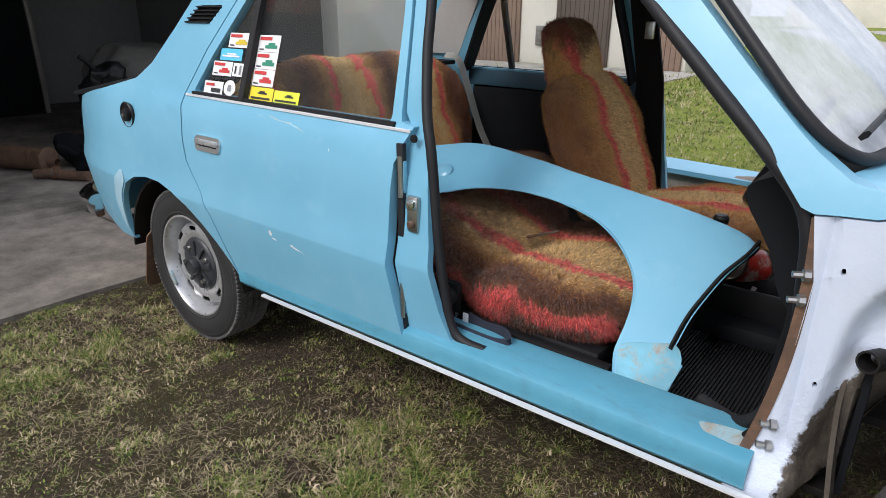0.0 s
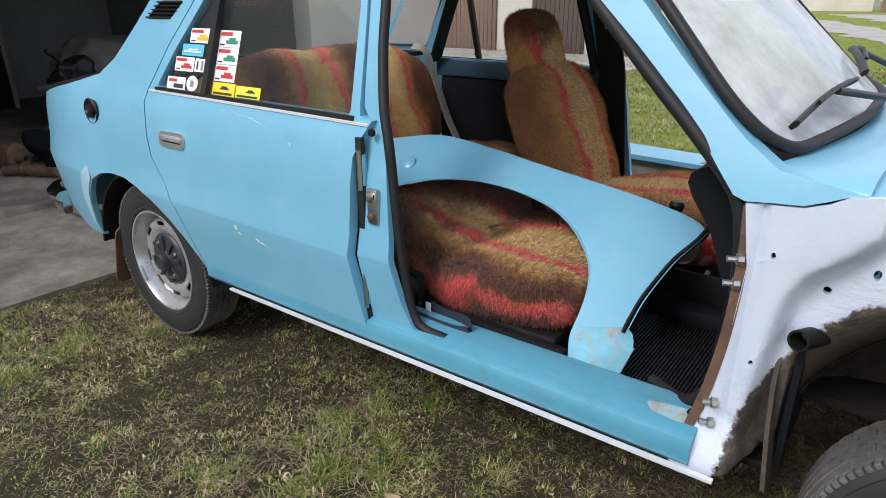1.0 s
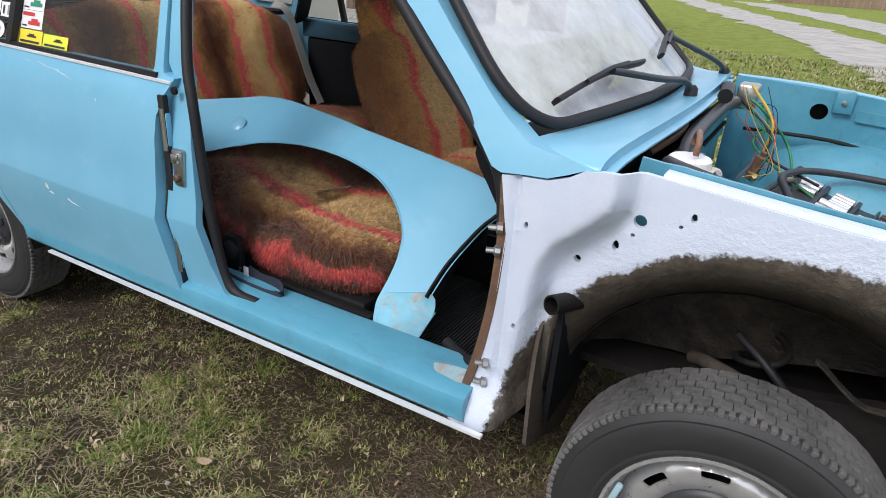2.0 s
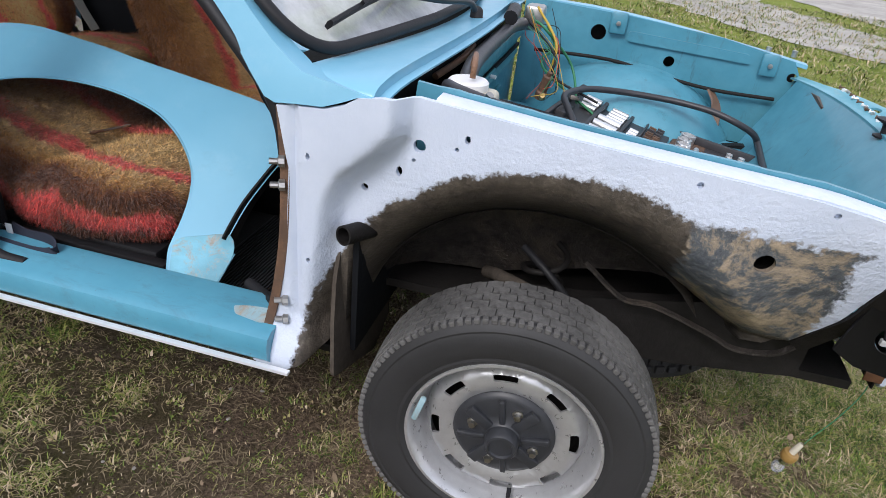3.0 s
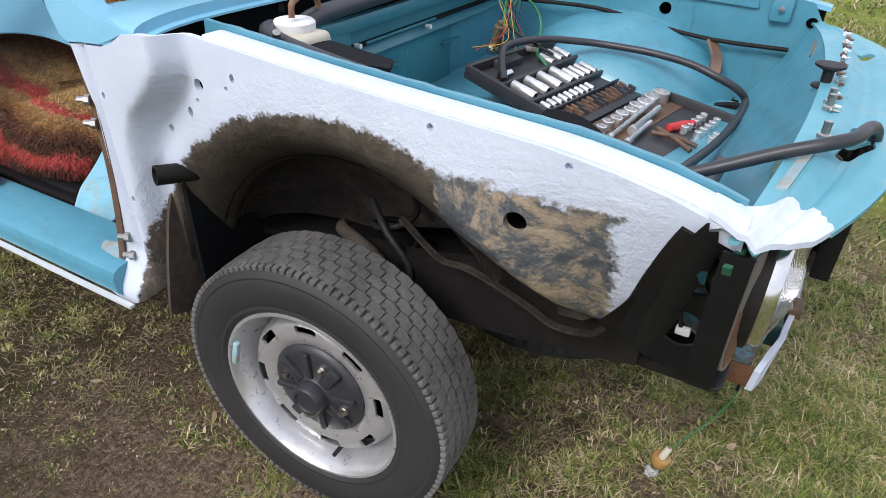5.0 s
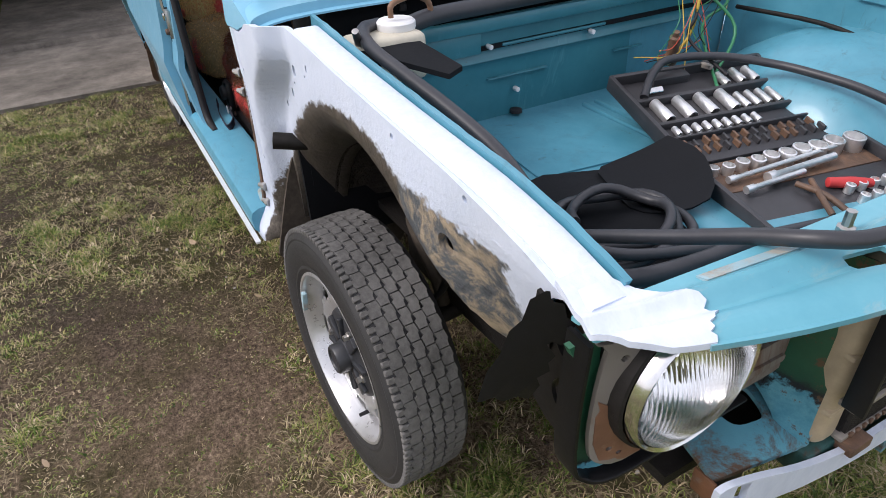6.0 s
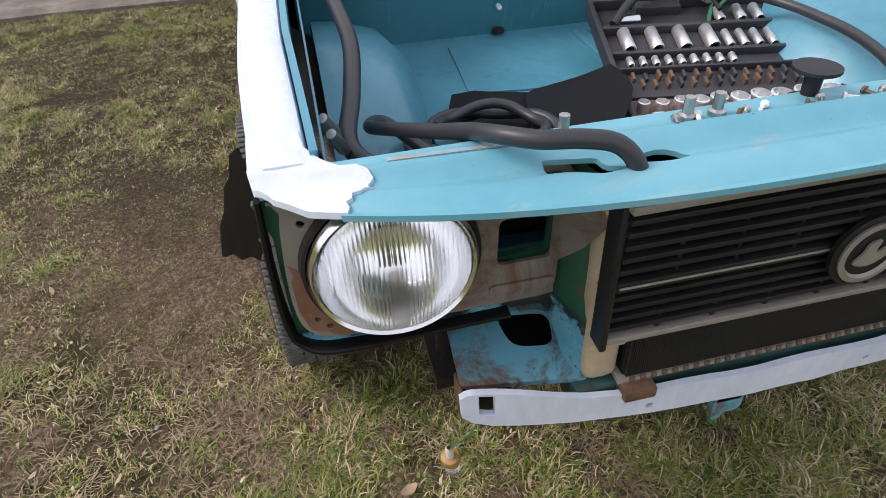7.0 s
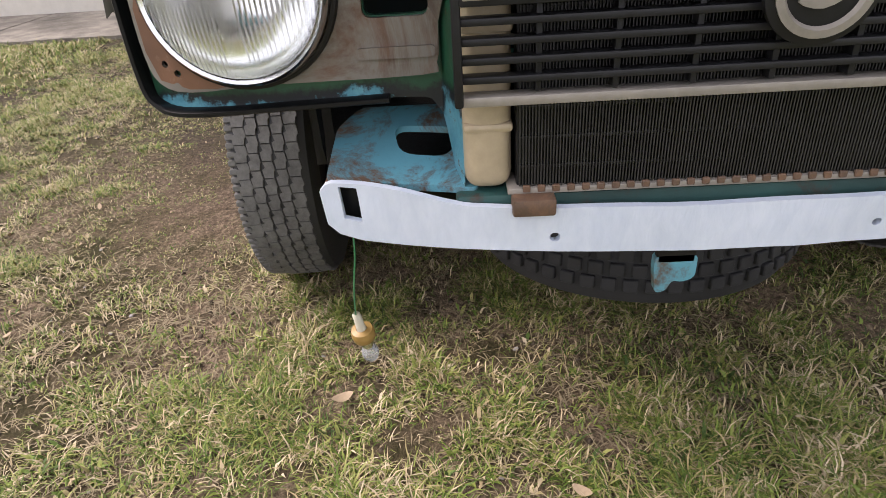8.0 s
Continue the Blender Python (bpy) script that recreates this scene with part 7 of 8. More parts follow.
part("dimple", lathe([(0.0, 0.006), (0.016, 0.004), (0.026, 0.0), (0.028, -0.002)], 18, m=Matrix.Translation(Vector(loose(0.93, 0.745)) + Vector((0, -0.002, 0.001))) @ Euler((radians(38), 0, 0)).to_matrix().to_4x4()), "paint", wing_panel)


# ---- loose things in the bay ----
def toolbox():
    box = thing("socket_set", "open black socket tool case with chrome sockets, rusted in places", "tool case", at=Matrix.Translation((2.625, 0.795, 0.617)) @ Euler((0, 0, radians(79))).to_matrix().to_4x4())
    lid_m = Euler((radians(13), 0, 0)).to_matrix().to_4x4()
    # local x runs across the car, local y towards the bulkhead
    case = part("lid", block(0.0, 0.425, 0.012, 0.335, 0.0, 0.012, 0.004, 2, None, lid_m), "casing", box, "black moulded upper tray")
    for a in ((0.0, 0.425, 0.325, 0.338, 0.0, 0.036), (-0.002, 0.010, 0.012, 0.335, 0.0, 0.036), (0.415, 0.427, 0.012, 0.335, 0.0, 0.036), (0.0, 0.425, 0.225, 0.238, 0.0, 0.030), (0.0, 0.425, 0.135, 0.146, 0.0, 0.028), (0.0, 0.425, 0.085, 0.092, 0.0, 0.026), (0.10, 0.20, 0.295, 0.325, 0.0, 0.032)):
        part("tray_rib", block(*a, 0.003, 2, None, lid_m), "casing", case)
    socks = []
    for i in range(4):
        socks.append((0.055 + 0.058 * i, 0.150, 0.222, 0.0135))
    for i in range(5):
        socks.append((0.265 + 0.030 * i, 0.152, 0.205, 0.0085))
    for i in range(9):
        socks.append((0.045 + 0.026 * i, 0.097, 0.124, 0.0075))
    socks += [(0.275, 0.245, 0.292, 0.010), (0.320, 0.245, 0.298, 0.011), (0.358, 0.245, 0.298, 0.011)]
    for x, y0, y1, r in socks:
        m = lid_m @ Matrix.Translation((x, y0, 0.022)) @ Euler((radians(-90), 0, 0)).to_matrix().to_4x4()
        ln = y1 - y0
        part("socket", lathe([(r * 0.6, 0.004), (r * 0.92, 0.0), (r, 0.003), (r, ln * 0.55), (r * 0.96, ln * 0.57), (r * 0.96, ln - 0.002), (r * 0.85, ln), (0.0, ln)], 18, m=m), "satin", case)
    part("socket", lathe([(0.008, 0.0), (0.012, 0.002), (0.012, 0.045), (0.0, 0.046)], 14, m=lid_m @ Matrix.Translation((0.055, 0.265, 0.022)) @ Euler((0, radians(90), 0)).to_matrix().to_4x4()), "chrome", case)
    rng = random.Random(3)
    for i in range(30):
        x, y = 0.03 + 0.0125 * i, 0.045 + 0.024 * (i % 2)
        part("driver_bit", block(x - 0.0032, x + 0.0032, y - 0.011, y + 0.011, 0.008, 0.020 + 0.006 * rng.random(), 0.001, 1, None, lid_m), "brownrust" if rng.random() < 0.7 else "casing", case)
    base_m = Euler((radians(6), 0, 0)).to_matrix().to_4x4()
    base = part("base", block(0.0, 0.425, -0.300, 0.004, -0.004, 0.010, 0.004, 2, None, base_m), "casing", box, "black lower tray with rust stains")
    for a in ((-0.002, 0.010, -0.30, 0.004, 0.0, 0.034), (0.415, 0.427, -0.30, 0.004, 0.0, 0.034), (0.0, 0.425, -0.305, -0.292, 0.0, 0.034)):
        part("tray_rib", block(*a, 0.003, 2, None, base_m), "casing", base)
    part("rust_stain", block(0.02, 0.41, -0.10, 0.002, 0.008, 0.0125, 0.001, 1, None, base_m), "brownrust", base)
    xs = [0.035, 0.068, 0.105, 0.14, 0.175, 0.212, 0.252, 0.29, 0.335, 0.385]
    for i, x in enumerate(xs):
        r = 0.0115 + 0.0013 * i
        m = base_m @ Matrix.Translation((x, -0.035 - 0.004 * (i % 2), 0.008))
        part("ring_socket", lathe([(r * 0.7, 0.002), (r * 0.95, 0.0), (r, 0.004), (r, 0.024 + 0.001 * i), (r * 0.82, 0.025 + 0.001 * i), (r * 0.76, 0.012), (0.0, 0.012)], 16, m=m), "satin", base)
    for y, x0, x1, r in ((-0.075, 0.04, 0.34, 0.0055), (-0.092, 0.12, 0.30, 0.008), (-0.115, 0.05, 0.2, 0.006)):
        part("extension_bar", lathe([(0.0, 0.0), (r * 1.4, 0.001), (r * 1.4, 0.02), (r, 0.024), (r, x1 - x0), (0.0, x1 - x0)], 12, m=base_m @ Matrix.Translation((x0, y, 0.024)) @ Euler((0, radians(88), radians(5))).to_matrix().to_4x4()), "satin", base)
    part("ratchet_grip", lathe([(0.0, 0.0), (0.010, 0.004), (0.012, 0.05), (0.009, 0.09), (0.0, 0.092)], 12, m=base_m @ Matrix.Translation((0.22, -0.14, 0.022)) @ Euler((0, radians(90), radians(-20))).to_matrix().to_4x4()), "ink_red", base, "red screwdriver handle")
    for dx in (-0.006, 0.006):
        part("pliers_jaw", tube([base_m @ Vector(q) for q in ((0.17 + dx * 3, -0.23, 0.02), (0.175 + dx, -0.18, 0.026), (0.18 - dx * 3, -0.125, 0.022))], 0.006, 8, 4), "brownrust", base, "red-gripped pliers")
    for i in range(12):
        m = base_m @ Matrix.Translation((0.25 + 0.03 * (i % 5), -0.17 - 0.035 * (i // 5), 0.010))
        part("ring_socket", lathe([(0.006, 0.0), (0.0095, 0.001), (0.0095, 0.02), (0.007, 0.021), (0.0065, 0.01), (0.0, 0.01)], 12, m=m), "satin", base)


toolbox()
sheet_b = thing("black_liner", "folded black plastic liner in the bay", "liner")
part("liner_flap", sheet(smooth_loop([(2.52, 0.66), (2.56, 0.80), (2.66, 0.80), (2.75, 0.72), (2.70, 0.61), (2.60, 0.62)], 3, (1,)), lambda u, v: (u, v, 0.622 + 0.05 * max(0.0, (v - 0.62) / 0.18) ** 2 + 0.004 * math.sin(30 * u)), (0, 0, 0.004), us=steps(2.5, 2.76, 5), vs=steps(0.6, 0.8, 7)), "trim", sheet_b)
part("liner_base", sheet(smooth_loop([(2.48, 0.50), (2.52, 0.66), (2.66, 0.66), (2.90, 0.60), (2.92, 0.45), (2.70, 0.47)], 3), lambda u, v: (u, v, 0.616 + 0.003 * math.sin(40 * u + 20 * v)), (0, 0, 0.004), us=steps(2.5, 2.9, 6), vs=steps(0.45, 0.66, 5)), "trim", sheet_b)
hose = thing("weather_strip", "long loose black rubber weatherstrip coiled in the bay", "rubber strip")
big = [(2.41, 0.875, 0.70), (2.375, 0.93, 0.735), (2.358, 1.00, 0.752), (2.41, 1.11, 0.752), (2.51, 1.19, 0.742), (2.62, 1.21, 0.738), (2.70, 1.21, 0.735), (2.79, 1.195, 0.728), (2.86, 1.18, 0.712), (2.92, 1.19, 0.685), (2.945, 1.20, 0.655), (2.945, 1.10, 0.640), (2.93, 0.92, 0.64), (2.90, 0.72, 0.65), (2.86, 0.52, 0.66), (2.82, 0.40, 0.68), (2.74, 0.33, 0.71), (2.80, 0.30, 0.735), (2.90, 0.335, 0.775), (2.985, 0.365, 0.81), (3.055, 0.385, 0.842), (3.11, 0.40, 0.863), (3.14, 0.43, 0.868), (3.152, 0.468, 0.869), (3.162, 0.497, 0.866), (3.170, 0.515, 0.852), (3.175, 0.53, 0.82)]
part("strip", tube(big, 0.0098, 12, 6), "hose", hose)
coil = []
for i in range(46):
    a = 2 * math.pi * i / 17 + 0.6
    q = 1 + 0.16 * noise.noise(Vector((i * 0.31, 2.0, 0)))
    coil.append((2.735 + (0.120 - 0.0012 * i) * q * math.cos(a), 0.50 + (0.150 - 0.0014 * i) * q * math.sin(a), 0.634 + 0.0010 * i + 0.006 * math.sin(1.3 * i)))
part("strip_coil", tube(coil, 0.0092, 8, 2), "hose", hose, "coiled end of the strip")
strip2 = thing("weather_strip", "black rubber strip with spring clips along the wing", "rubber strip")
part("strip", tube([(2.17, 0.335, 0.90), (2.21, 0.285, 0.905), (2.30, 0.262, 0.895), (2.42, 0.270, 0.875), (2.55, 0.285, 0.85), (2.68, 0.295, 0.82), (2.80, 0.280, 0.79), (2.90, 0.262, 0.765), (2.95, 0.30, 0.75), (2.97, 0.40, 0.745), (2.975, 0.55, 0.742)], 0.013, 8, 5), "hose", strip2)
for x, y, z in ((2.90, 0.248, 0.80), (2.925, 0.255, 0.79), (2.25, 0.26, 0.905)):
    part("spring_clip", lathe([(0.007, 0.0), (0.009, 0.01), (0.007, 0.045), (0.0, 0.046)], 10, m=Matrix.Translation((x, y, z - 0.02)) @ Euler((radians(20), radians(30), 0)).to_matrix().to_4x4()), "steel", strip2)
top_tube = thing("cable_conduit", "thick black rubber tube lying along the bulkhead top", "conduit")
part("tube", tube([(2.20, 0.36, 0.885), (2.185, 0.45, 0.90), (2.165, 0.62, 0.898), (2.16, 0.85, 0.90), (2.165, 1.05, 0.905), (2.175, 1.20, 0.895)], 0.019, 10, 5), "hose", top_tube)
tank = thing("fluid_reservoir", "cream brake fluid reservoir with white cap", "reservoir")
part("body", block(2.175, 2.265, 0.245, 0.40, 0.80, 0.895, 0.014, 3), "cream", tank)
part("cap", lathe([(0.0, 0.0), (0.038, 0.0), (0.040, 0.004), (0.040, 0.016), (0.036, 0.020), (0.0, 0.021)], 28, m=Matrix.Translation((2.205, 0.36, 0.893))), "sticker_white", tank, "white screw cap")
part("nozzle", tube([(2.215, 0.345, 0.92), (2.215, 0.35, 0.945), (2.205, 0.40, 0.952), (2.195, 0.44, 0.935), (2.19, 0.45, 0.905)], 0.006, 8, 4), "copper", tank, "copper coloured hose")
part("bracket", sheet([(2.24, 0.20), (2.30, 0.21), (2.33, 0.30), (2.42, 0.36), (2.40, 0.40), (2.27, 0.38)], lambda u, v: (u, v, 0.885 - 0.15 * (u - 2.24)), (0, 0, -0.01)), "trim", tank, "grey bracket plate")
cyl = thing("brake_cylinder", "rusty brown brake master cylinder on the bulkhead", "brake cylinder")
part("body", lathe([(0.0, 0.0), (0.02, 0.0), (0.022, 0.03), (0.018, 0.035), (0.018, 0.10), (0.010, 0.105), (0.010, 0.12), (0.0, 0.12)], 16, m=Matrix.Translation((2.275, 1.095, 0.705)) @ Euler((radians(12), radians(14), 0)).to_matrix().to_4x4() @ Matrix.Diagonal((0.8, 0.8, 0.75, 1))), "brownrust", cyl)
part("union", lathe([(0.011, 0.0), (0.011, 0.02), (0.007, 0.024), (0.007, 0.04), (0.0, 0.04)], 8, m=Matrix.Translation((2.285, 1.075, 0.715)) @ Euler((radians(70), radians(20), 0)).to_matrix().to_4x4()), "brass", cyl, "brass pipe union")
loom = thing("wiring_loom", "tangle of loose yellow, red, green and black wires", "wires")
rng = random.Random(11)
for i in range(14):
    a = Vector((2.20 + rng.uniform(-0.02, 0.05), 1.22 + rng.uniform(-0.06, 0.06), 0.91 + rng.uniform(-0.02, 0.04)))
    b = Vector((2.26 + rng.uniform(-0.03, 0.10), 1.13 + rng.uniform(-0.09, 0.10), 0.77 + rng.uniform(-0.04, 0.05)))
    c = Vector((2.30 + rng.uniform(-0.06, 0.16), 1.08 + rng.uniform(-0.12, 0.16), 0.70 + rng.uniform(-0.02, 0.05)))
    m1 = a.lerp(b, 0.5) + Vector((rng.uniform(-0.03, 0.06), rng.uniform(-0.05, 0.05), rng.uniform(-0.02, 0.05)))
    part("wire", tube([a, m1, b, c], 0.0012 if i % 4 else 0.0040, 6, 6), ("wire_y", "wire_r", "wire_g", "rubber", "wire_g")[i % 5], loom)
for x, y, z in ((2.34, 1.13, 0.72), (2.36, 1.10, 0.715)):
    part("connector", block(x, x + 0.035, y, y + 0.014, z, z + 0.012, 0.003), "palemould", loom)
part("duct", tube([(2.14, 1.20, 0.93), (2.16, 1.10, 0.945), (2.17, 0.98, 0.94)], 0.02, 8, 4), "plastic", loom)
part("bay_bracket", block(2.17, 2.23, 1.24, 1.32, 0.87, 0.945, 0.01), "steel", loom, "bare steel bracket at the bulkhead corner")
# trough between scuttle and bulkhead
part("trough", sheet([(0.22, 2.03), (WIDE - 0.2, 2.03), (WIDE - 0.2, 2.145), (0.22, 2.145)], lambda u, v: (v, u, 0.80), (0, 0, -0.01)), "trim", car, "dark trough under the scuttle")
part("trough_hose", tube([(2.10, 0.50, 0.87), (2.13, 0.62, 0.893), (2.12, 0.76, 0.895), (2.09, 0.86, 0.88)], 0.008, 8, 5), "copper", car, "brown hose across the trough")
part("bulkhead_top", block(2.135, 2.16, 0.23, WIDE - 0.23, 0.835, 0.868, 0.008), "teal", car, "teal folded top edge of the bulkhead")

# ---- small things in the cabin ----
can = thing("paint_tin", "red and white paint tin lying in the centre tray", "paint tin")
cm = Matrix.Translation((1.715, 0.775, 0.53)) @ Euler((radians(72), 0, radians(-28))).to_matrix().to_4x4()
part("body", lathe([(0.0, -0.06), (0.050, -0.06), (0.052, -0.056), (0.050, -0.052), (0.050, 0.052), (0.0525, 0.056), (0.050, 0.060), (0.044, 0.055), (0.0, 0.055)], 32, m=cm), "steel", can)
part("paper_label", lathe([(0.0507, -0.048), (0.0507, 0.048)], 32, m=cm), "tinlabel", can, "red and white printed label")
sp = thing("spanner", "small steel spanner lying on the fur seat", "spanner")
part("shank", sheet(rounded([(0.0, -0.004), (0.012, -0.009), (0.018, -0.004), (0.085, -0.003), (0.092, -0.008), (0.104, -0.006), (0.104, 0.006), (0.092, 0.008), (0.085, 0.003), (0.018, 0.004), (0.012, 0.009), (0.0, 0.004)], 0.002), lambda u, v: (u, v, 0.0), (0, 0, 0.004)), "rusty", sp, at=Matrix.Translation((1.215, 0.43, 0.590)) @ Euler((0, radians(-2), radians(62))).to_matrix().to_4x4())

# ---- bulb on its wire under the valance ----
bulb = thing("hanging_bulb", "small glass bulb in a yellowed socket hanging on a green wire", "bulb")
part("wire", tube([(3.115, 0.375, 0.445), (3.11, 0.372, 0.40), (3.085, 0.360, 0.34), (3.055, 0.350, 0.285), (3.045, 0.347, 0.262)], 0.0012, 5, 5), "wire_g", bulb)
bmx = Matrix.Translation((3.040, 0.346, 0.262)) @ Euler((radians(6), radians(12), 0)).to_matrix().to_4x4()
part("sleeve", lathe([(0.0035, 0.0), (0.006, -0.004), (0.0075, -0.040), (0.0, -0.04)], 14, m=bmx), "cream", bulb, "cream rubber sleeve")
part("socket", lathe([(0.008, -0.034), (0.016, -0.036), (0.018, -0.042), (0.017, -0.054), (0.012, -0.060), (0.009, -0.062), (0.0, -0.062)], 18, m=bmx), "amber", bulb, "yellowed plastic socket")
part("bulb_cap", lathe([(0.008, -0.060), (0.008, -0.074), (0.0, -0.074)], 14, m=bmx), "chrome", bulb)
part("bulb_glass", lathe([(0.007, -0.073), (0.0125, -0.083), (0.0135, -0.091), (0.010, -0.101), (0.0, -0.105)], 18, m=bmx), "bulbglass", bulb, "clear glass bulb")

# ---- things in the garage ----
muff = thing("exhaust_silencer", "rusty brown exhaust silencer lying on the garage floor", "exhaust")
mm = Matrix.Translation((-3.42, 0.62, 0.135)) @ Euler((0, 0, radians(24))).to_matrix().to_4x4() @ Euler((0, radians(90), 0)).to_matrix().to_4x4()
part("can", lathe([(0.0, -0.30), (0.075, -0.30), (0.088, -0.285), (0.088, 0.27), (0.092, 0.275), (0.092, 0.285), (0.078, 0.288), (0.0, 0.275)], 24, m=mm), "brownrust", muff)
part("tailpipe", lathe([(0.032, 0.25), (0.032, 0.36), (0.028, 0.36), (0.028, 0.27), (0.0, 0.27)], 16, m=mm @ Matrix.Translation((0.02, 0, 0))), "brownrust", muff)
pipe = thing("exhaust_pipe", "short rusty exhaust pipe on the garage floor", "exhaust")
part("pipe", tube([(-3.02, 0.58, 0.075), (-2.92, 0.66, 0.085), (-2.80, 0.72, 0.075), (-2.66, 0.80, 0.075)], 0.035, 12, 5), "brownrust", pipe)
part("flange", lathe([(0.036, -0.01), (0.05, -0.01), (0.05, 0.01), (0.036, 0.01)], 16, True, m=Matrix.Translation((-2.90, 0.675, 0.085)) @ Euler((0, radians(90), radians(32))).to_matrix().to_4x4()), "rusty", pipe)
rag = thing("dark_sack", "dark folded tarpaulin heap on the garage floor", "tarpaulin")
part("cover", soft_box((-3.05, 1.05, 0.11), (0.75, 0.32, 0.16), 3, 0.05, 0.09, 16, 3), "trim", rag)
heap = thing("covered_seat", "dust-covered rounded car part standing in the garage", "car part")
part("cover", soft_box((-4.0, 1.95, 0.45), (0.9, 0.9, 0.86), 0, 0.05, 0.05, 16, 3), "dust", heap)
jack = thing("black_jacket", "black jacket hanging from a stand in the garage", "jacket")
part("cloth", soft_box((-3.35, 1.30, 0.47), (0.16, 0.30, 0.56), 4, 0.03, 0.09, 16, 3), "blackgloss", jack)
part("hook", tube([(-3.35, 1.28, 0.72), (-3.35, 1.22, 0.80), (-3.35, 1.16, 0.85)], 0.018, 8, 4), "blackgloss", jack)
part("stand", tube([(-3.35, 1.30, 0.03), (-3.35, 1.30, 0.4)], 0.015, 8, 1), "blackgloss", jack)
cab = thing("garage_cupboard", "tall dark cupboard against the garage wall", "cupboard")
part("carcass", block(-7.15, -6.4, 0.2, 1.92, 0.035, 2.2, 0.01), "trim", cab)
part("edge_board", block(-6.42, -6.36, 1.90, 1.95, 0.035, 2.2, 0.006), "palemould", cab, "pale wooden edge board")
# louvres of the engine lid
lid = next(o for o in car.children if o.name == "rear_lid")
for i in range(14):
    x = -0.66 + 0.034 * i
    part("louvre", block(x, x + 0.024, 0.30, WIDE - 0.30, 0.885 + 0.17 * (x + 0.72), 0.905 + 0.17 * (x + 0.72), 0.004), "grille", lid)
part("lid_edge", block(-0.72, -0.16, 0.115, 0.128, 0.868, 0.885, 0.003, 2, None, Matrix.Translation((-0.44, 0, 0.02)) @ Euler((0, radians(-9.6), 0)).to_matrix().to_4x4() @ Matrix.Translation((0.44, 0, 0.02))), "grille", lid)

# ---- low wall and panel beyond the car ----
kerb = tagged(new("low_wall"), "low weathered concrete wall beyond the car", "wall", kind="structure")
for i in range(3):
    part("wall_block", block(0.0 + 0.62 * i, 0.605 + 0.62 * i, 2.42, 2.60, -0.05, 0.375 + 0.006 * i, 0.014), "concrete", kerb)
lidp = thing("bonnet_lid", "light blue bonnet lid lying on the low wall", "bonnet")
part("skin", sheet(rounded([(0.20, 2.36), (1.58, 2.40), (1.60, 2.62), (0.24, 2.60)], 0.03), lambda u, v: (u, v, 0.425 - 0.05 * (2.6 - v) - 0.03 * (u - 0.2)), (0, 0, -0.012), us=steps(0.2, 1.6, 6), vs=steps(2.36, 2.6, 3)), "paint", lidp)
part("front_edge", sweep([(0.24, 2.362, 0.405), (0.9, 2.382, 0.386), (1.56, 2.40, 0.367)], [(-0.004, -0.014), (0.004, -0.014), (0.004, 0.012), (-0.004, 0.012)]), "paint", lidp)
for x in (0.62, 1.28):
    cup = thing("glass_jar", "small empty glass jar on the low wall", "jar", "jars on the wall")
    part("jar", lathe([(0.0, 0.0), (0.028, 0.0), (0.03, 0.05), (0.026, 0.052), (0.024, 0.006), (0.0, 0.006)], 16), "lens", cup, at=Matrix.Translation((x, 2.40, 0.0)))

# ---- far garages and tracks ----
row = tagged(new("garage_row"), "row of pale rendered garages with brown doors across the grass", "garage row", kind="structure")
part("row_wall", block(-50, -2.65, 13.0, 13.3, -0.1, 3.0, 0.01), "render", row)
part("row_roof", block(-50.2, -2.5, 12.8, 17.5, 3.0, 3.15, 0.01), "concrete", row)
part("row_end", block(-2.85, -2.65, 13.3, 17.4, -0.1, 3.0, 0.01), "render", row)
for i, x in enumerate((-15.6, -12.4, -7.75, -5.1, -3.15)):
    w = (1.0, 1.0, 0.95, 0.68, 0.42)[i]
    door = part("garage_door", block(x - w, x + w, 12.93, 13.0, 0.0, 2.15, 0.01), "doorwood" if i % 2 == 0 else "doordark", row, "brown vertical-boarded garage door")
    for k in range(int(w * 2 / 0.12)):
        part("board", block(x - w + 0.12 * k + 0.004, x - w + 0.12 * k + 0.116, 12.905, 12.935, 0.02, 2.13, 0.004), "doorwood" if i % 2 == 0 else "doordark", door)
for x, z0, z1 in ((-6.18, 0.45, 0.90), (-3.85, 0.55, 1.0)):
    v = part("wall_vent", block(x - 0.16, x + 0.16, 12.94, 13.0, z0, z1, 0.01), "plaster", row, "grey louvred wall vent")
    for k in range(6):
        part("louvre", block(x - 0.13, x + 0.13, 12.92, 12.945, z0 + 0.03 + 0.065 * k, z0 + 0.065 + 0.065 * k, 0.004), "concrete", v)
pave = tagged(new("far_pavement"), "pale stone paving before the far garages", "pavement", kind="structure")
for i in range(18):
    for j in range(3):
        x, y = -22 + 1.1 * i, 9.6 + 1.1 * j
        part("paving_slab", block(x, x + 1.07, y, y + 1.07, -0.04, 0.03, 0.012, 1), "gravel", pave)
def track(name, pts, w):
    bm = bmesh.new()
    path = spline(pts, 24)
    prev = None
    for i, p in enumerate(path):
        d = (path[min(i + 1, len(path) - 1)] - path[max(i - 1, 0)]).normalized()
        s = Vector((-d.y, d.x, 0))
        k = w * (1.1 + 0.5 * noise.noise(Vector((i * 0.35, 3, 0))) + 0.08 * noise.noise(Vector((i * 1.3, 7, 0))))
        cur = (bm.verts.new(p - s * k + Vector((0, 0, 0.012))), bm.verts.new(p + s * k + Vector((0, 0, 0.012))))
        if prev:
            bm.faces.new((prev[0], prev[1], cur[1], cur[0]))
        prev = cur
    tagged(part(name, bm, "gravel"), "pale worn gravel track through the grass", "track", kind="structure")


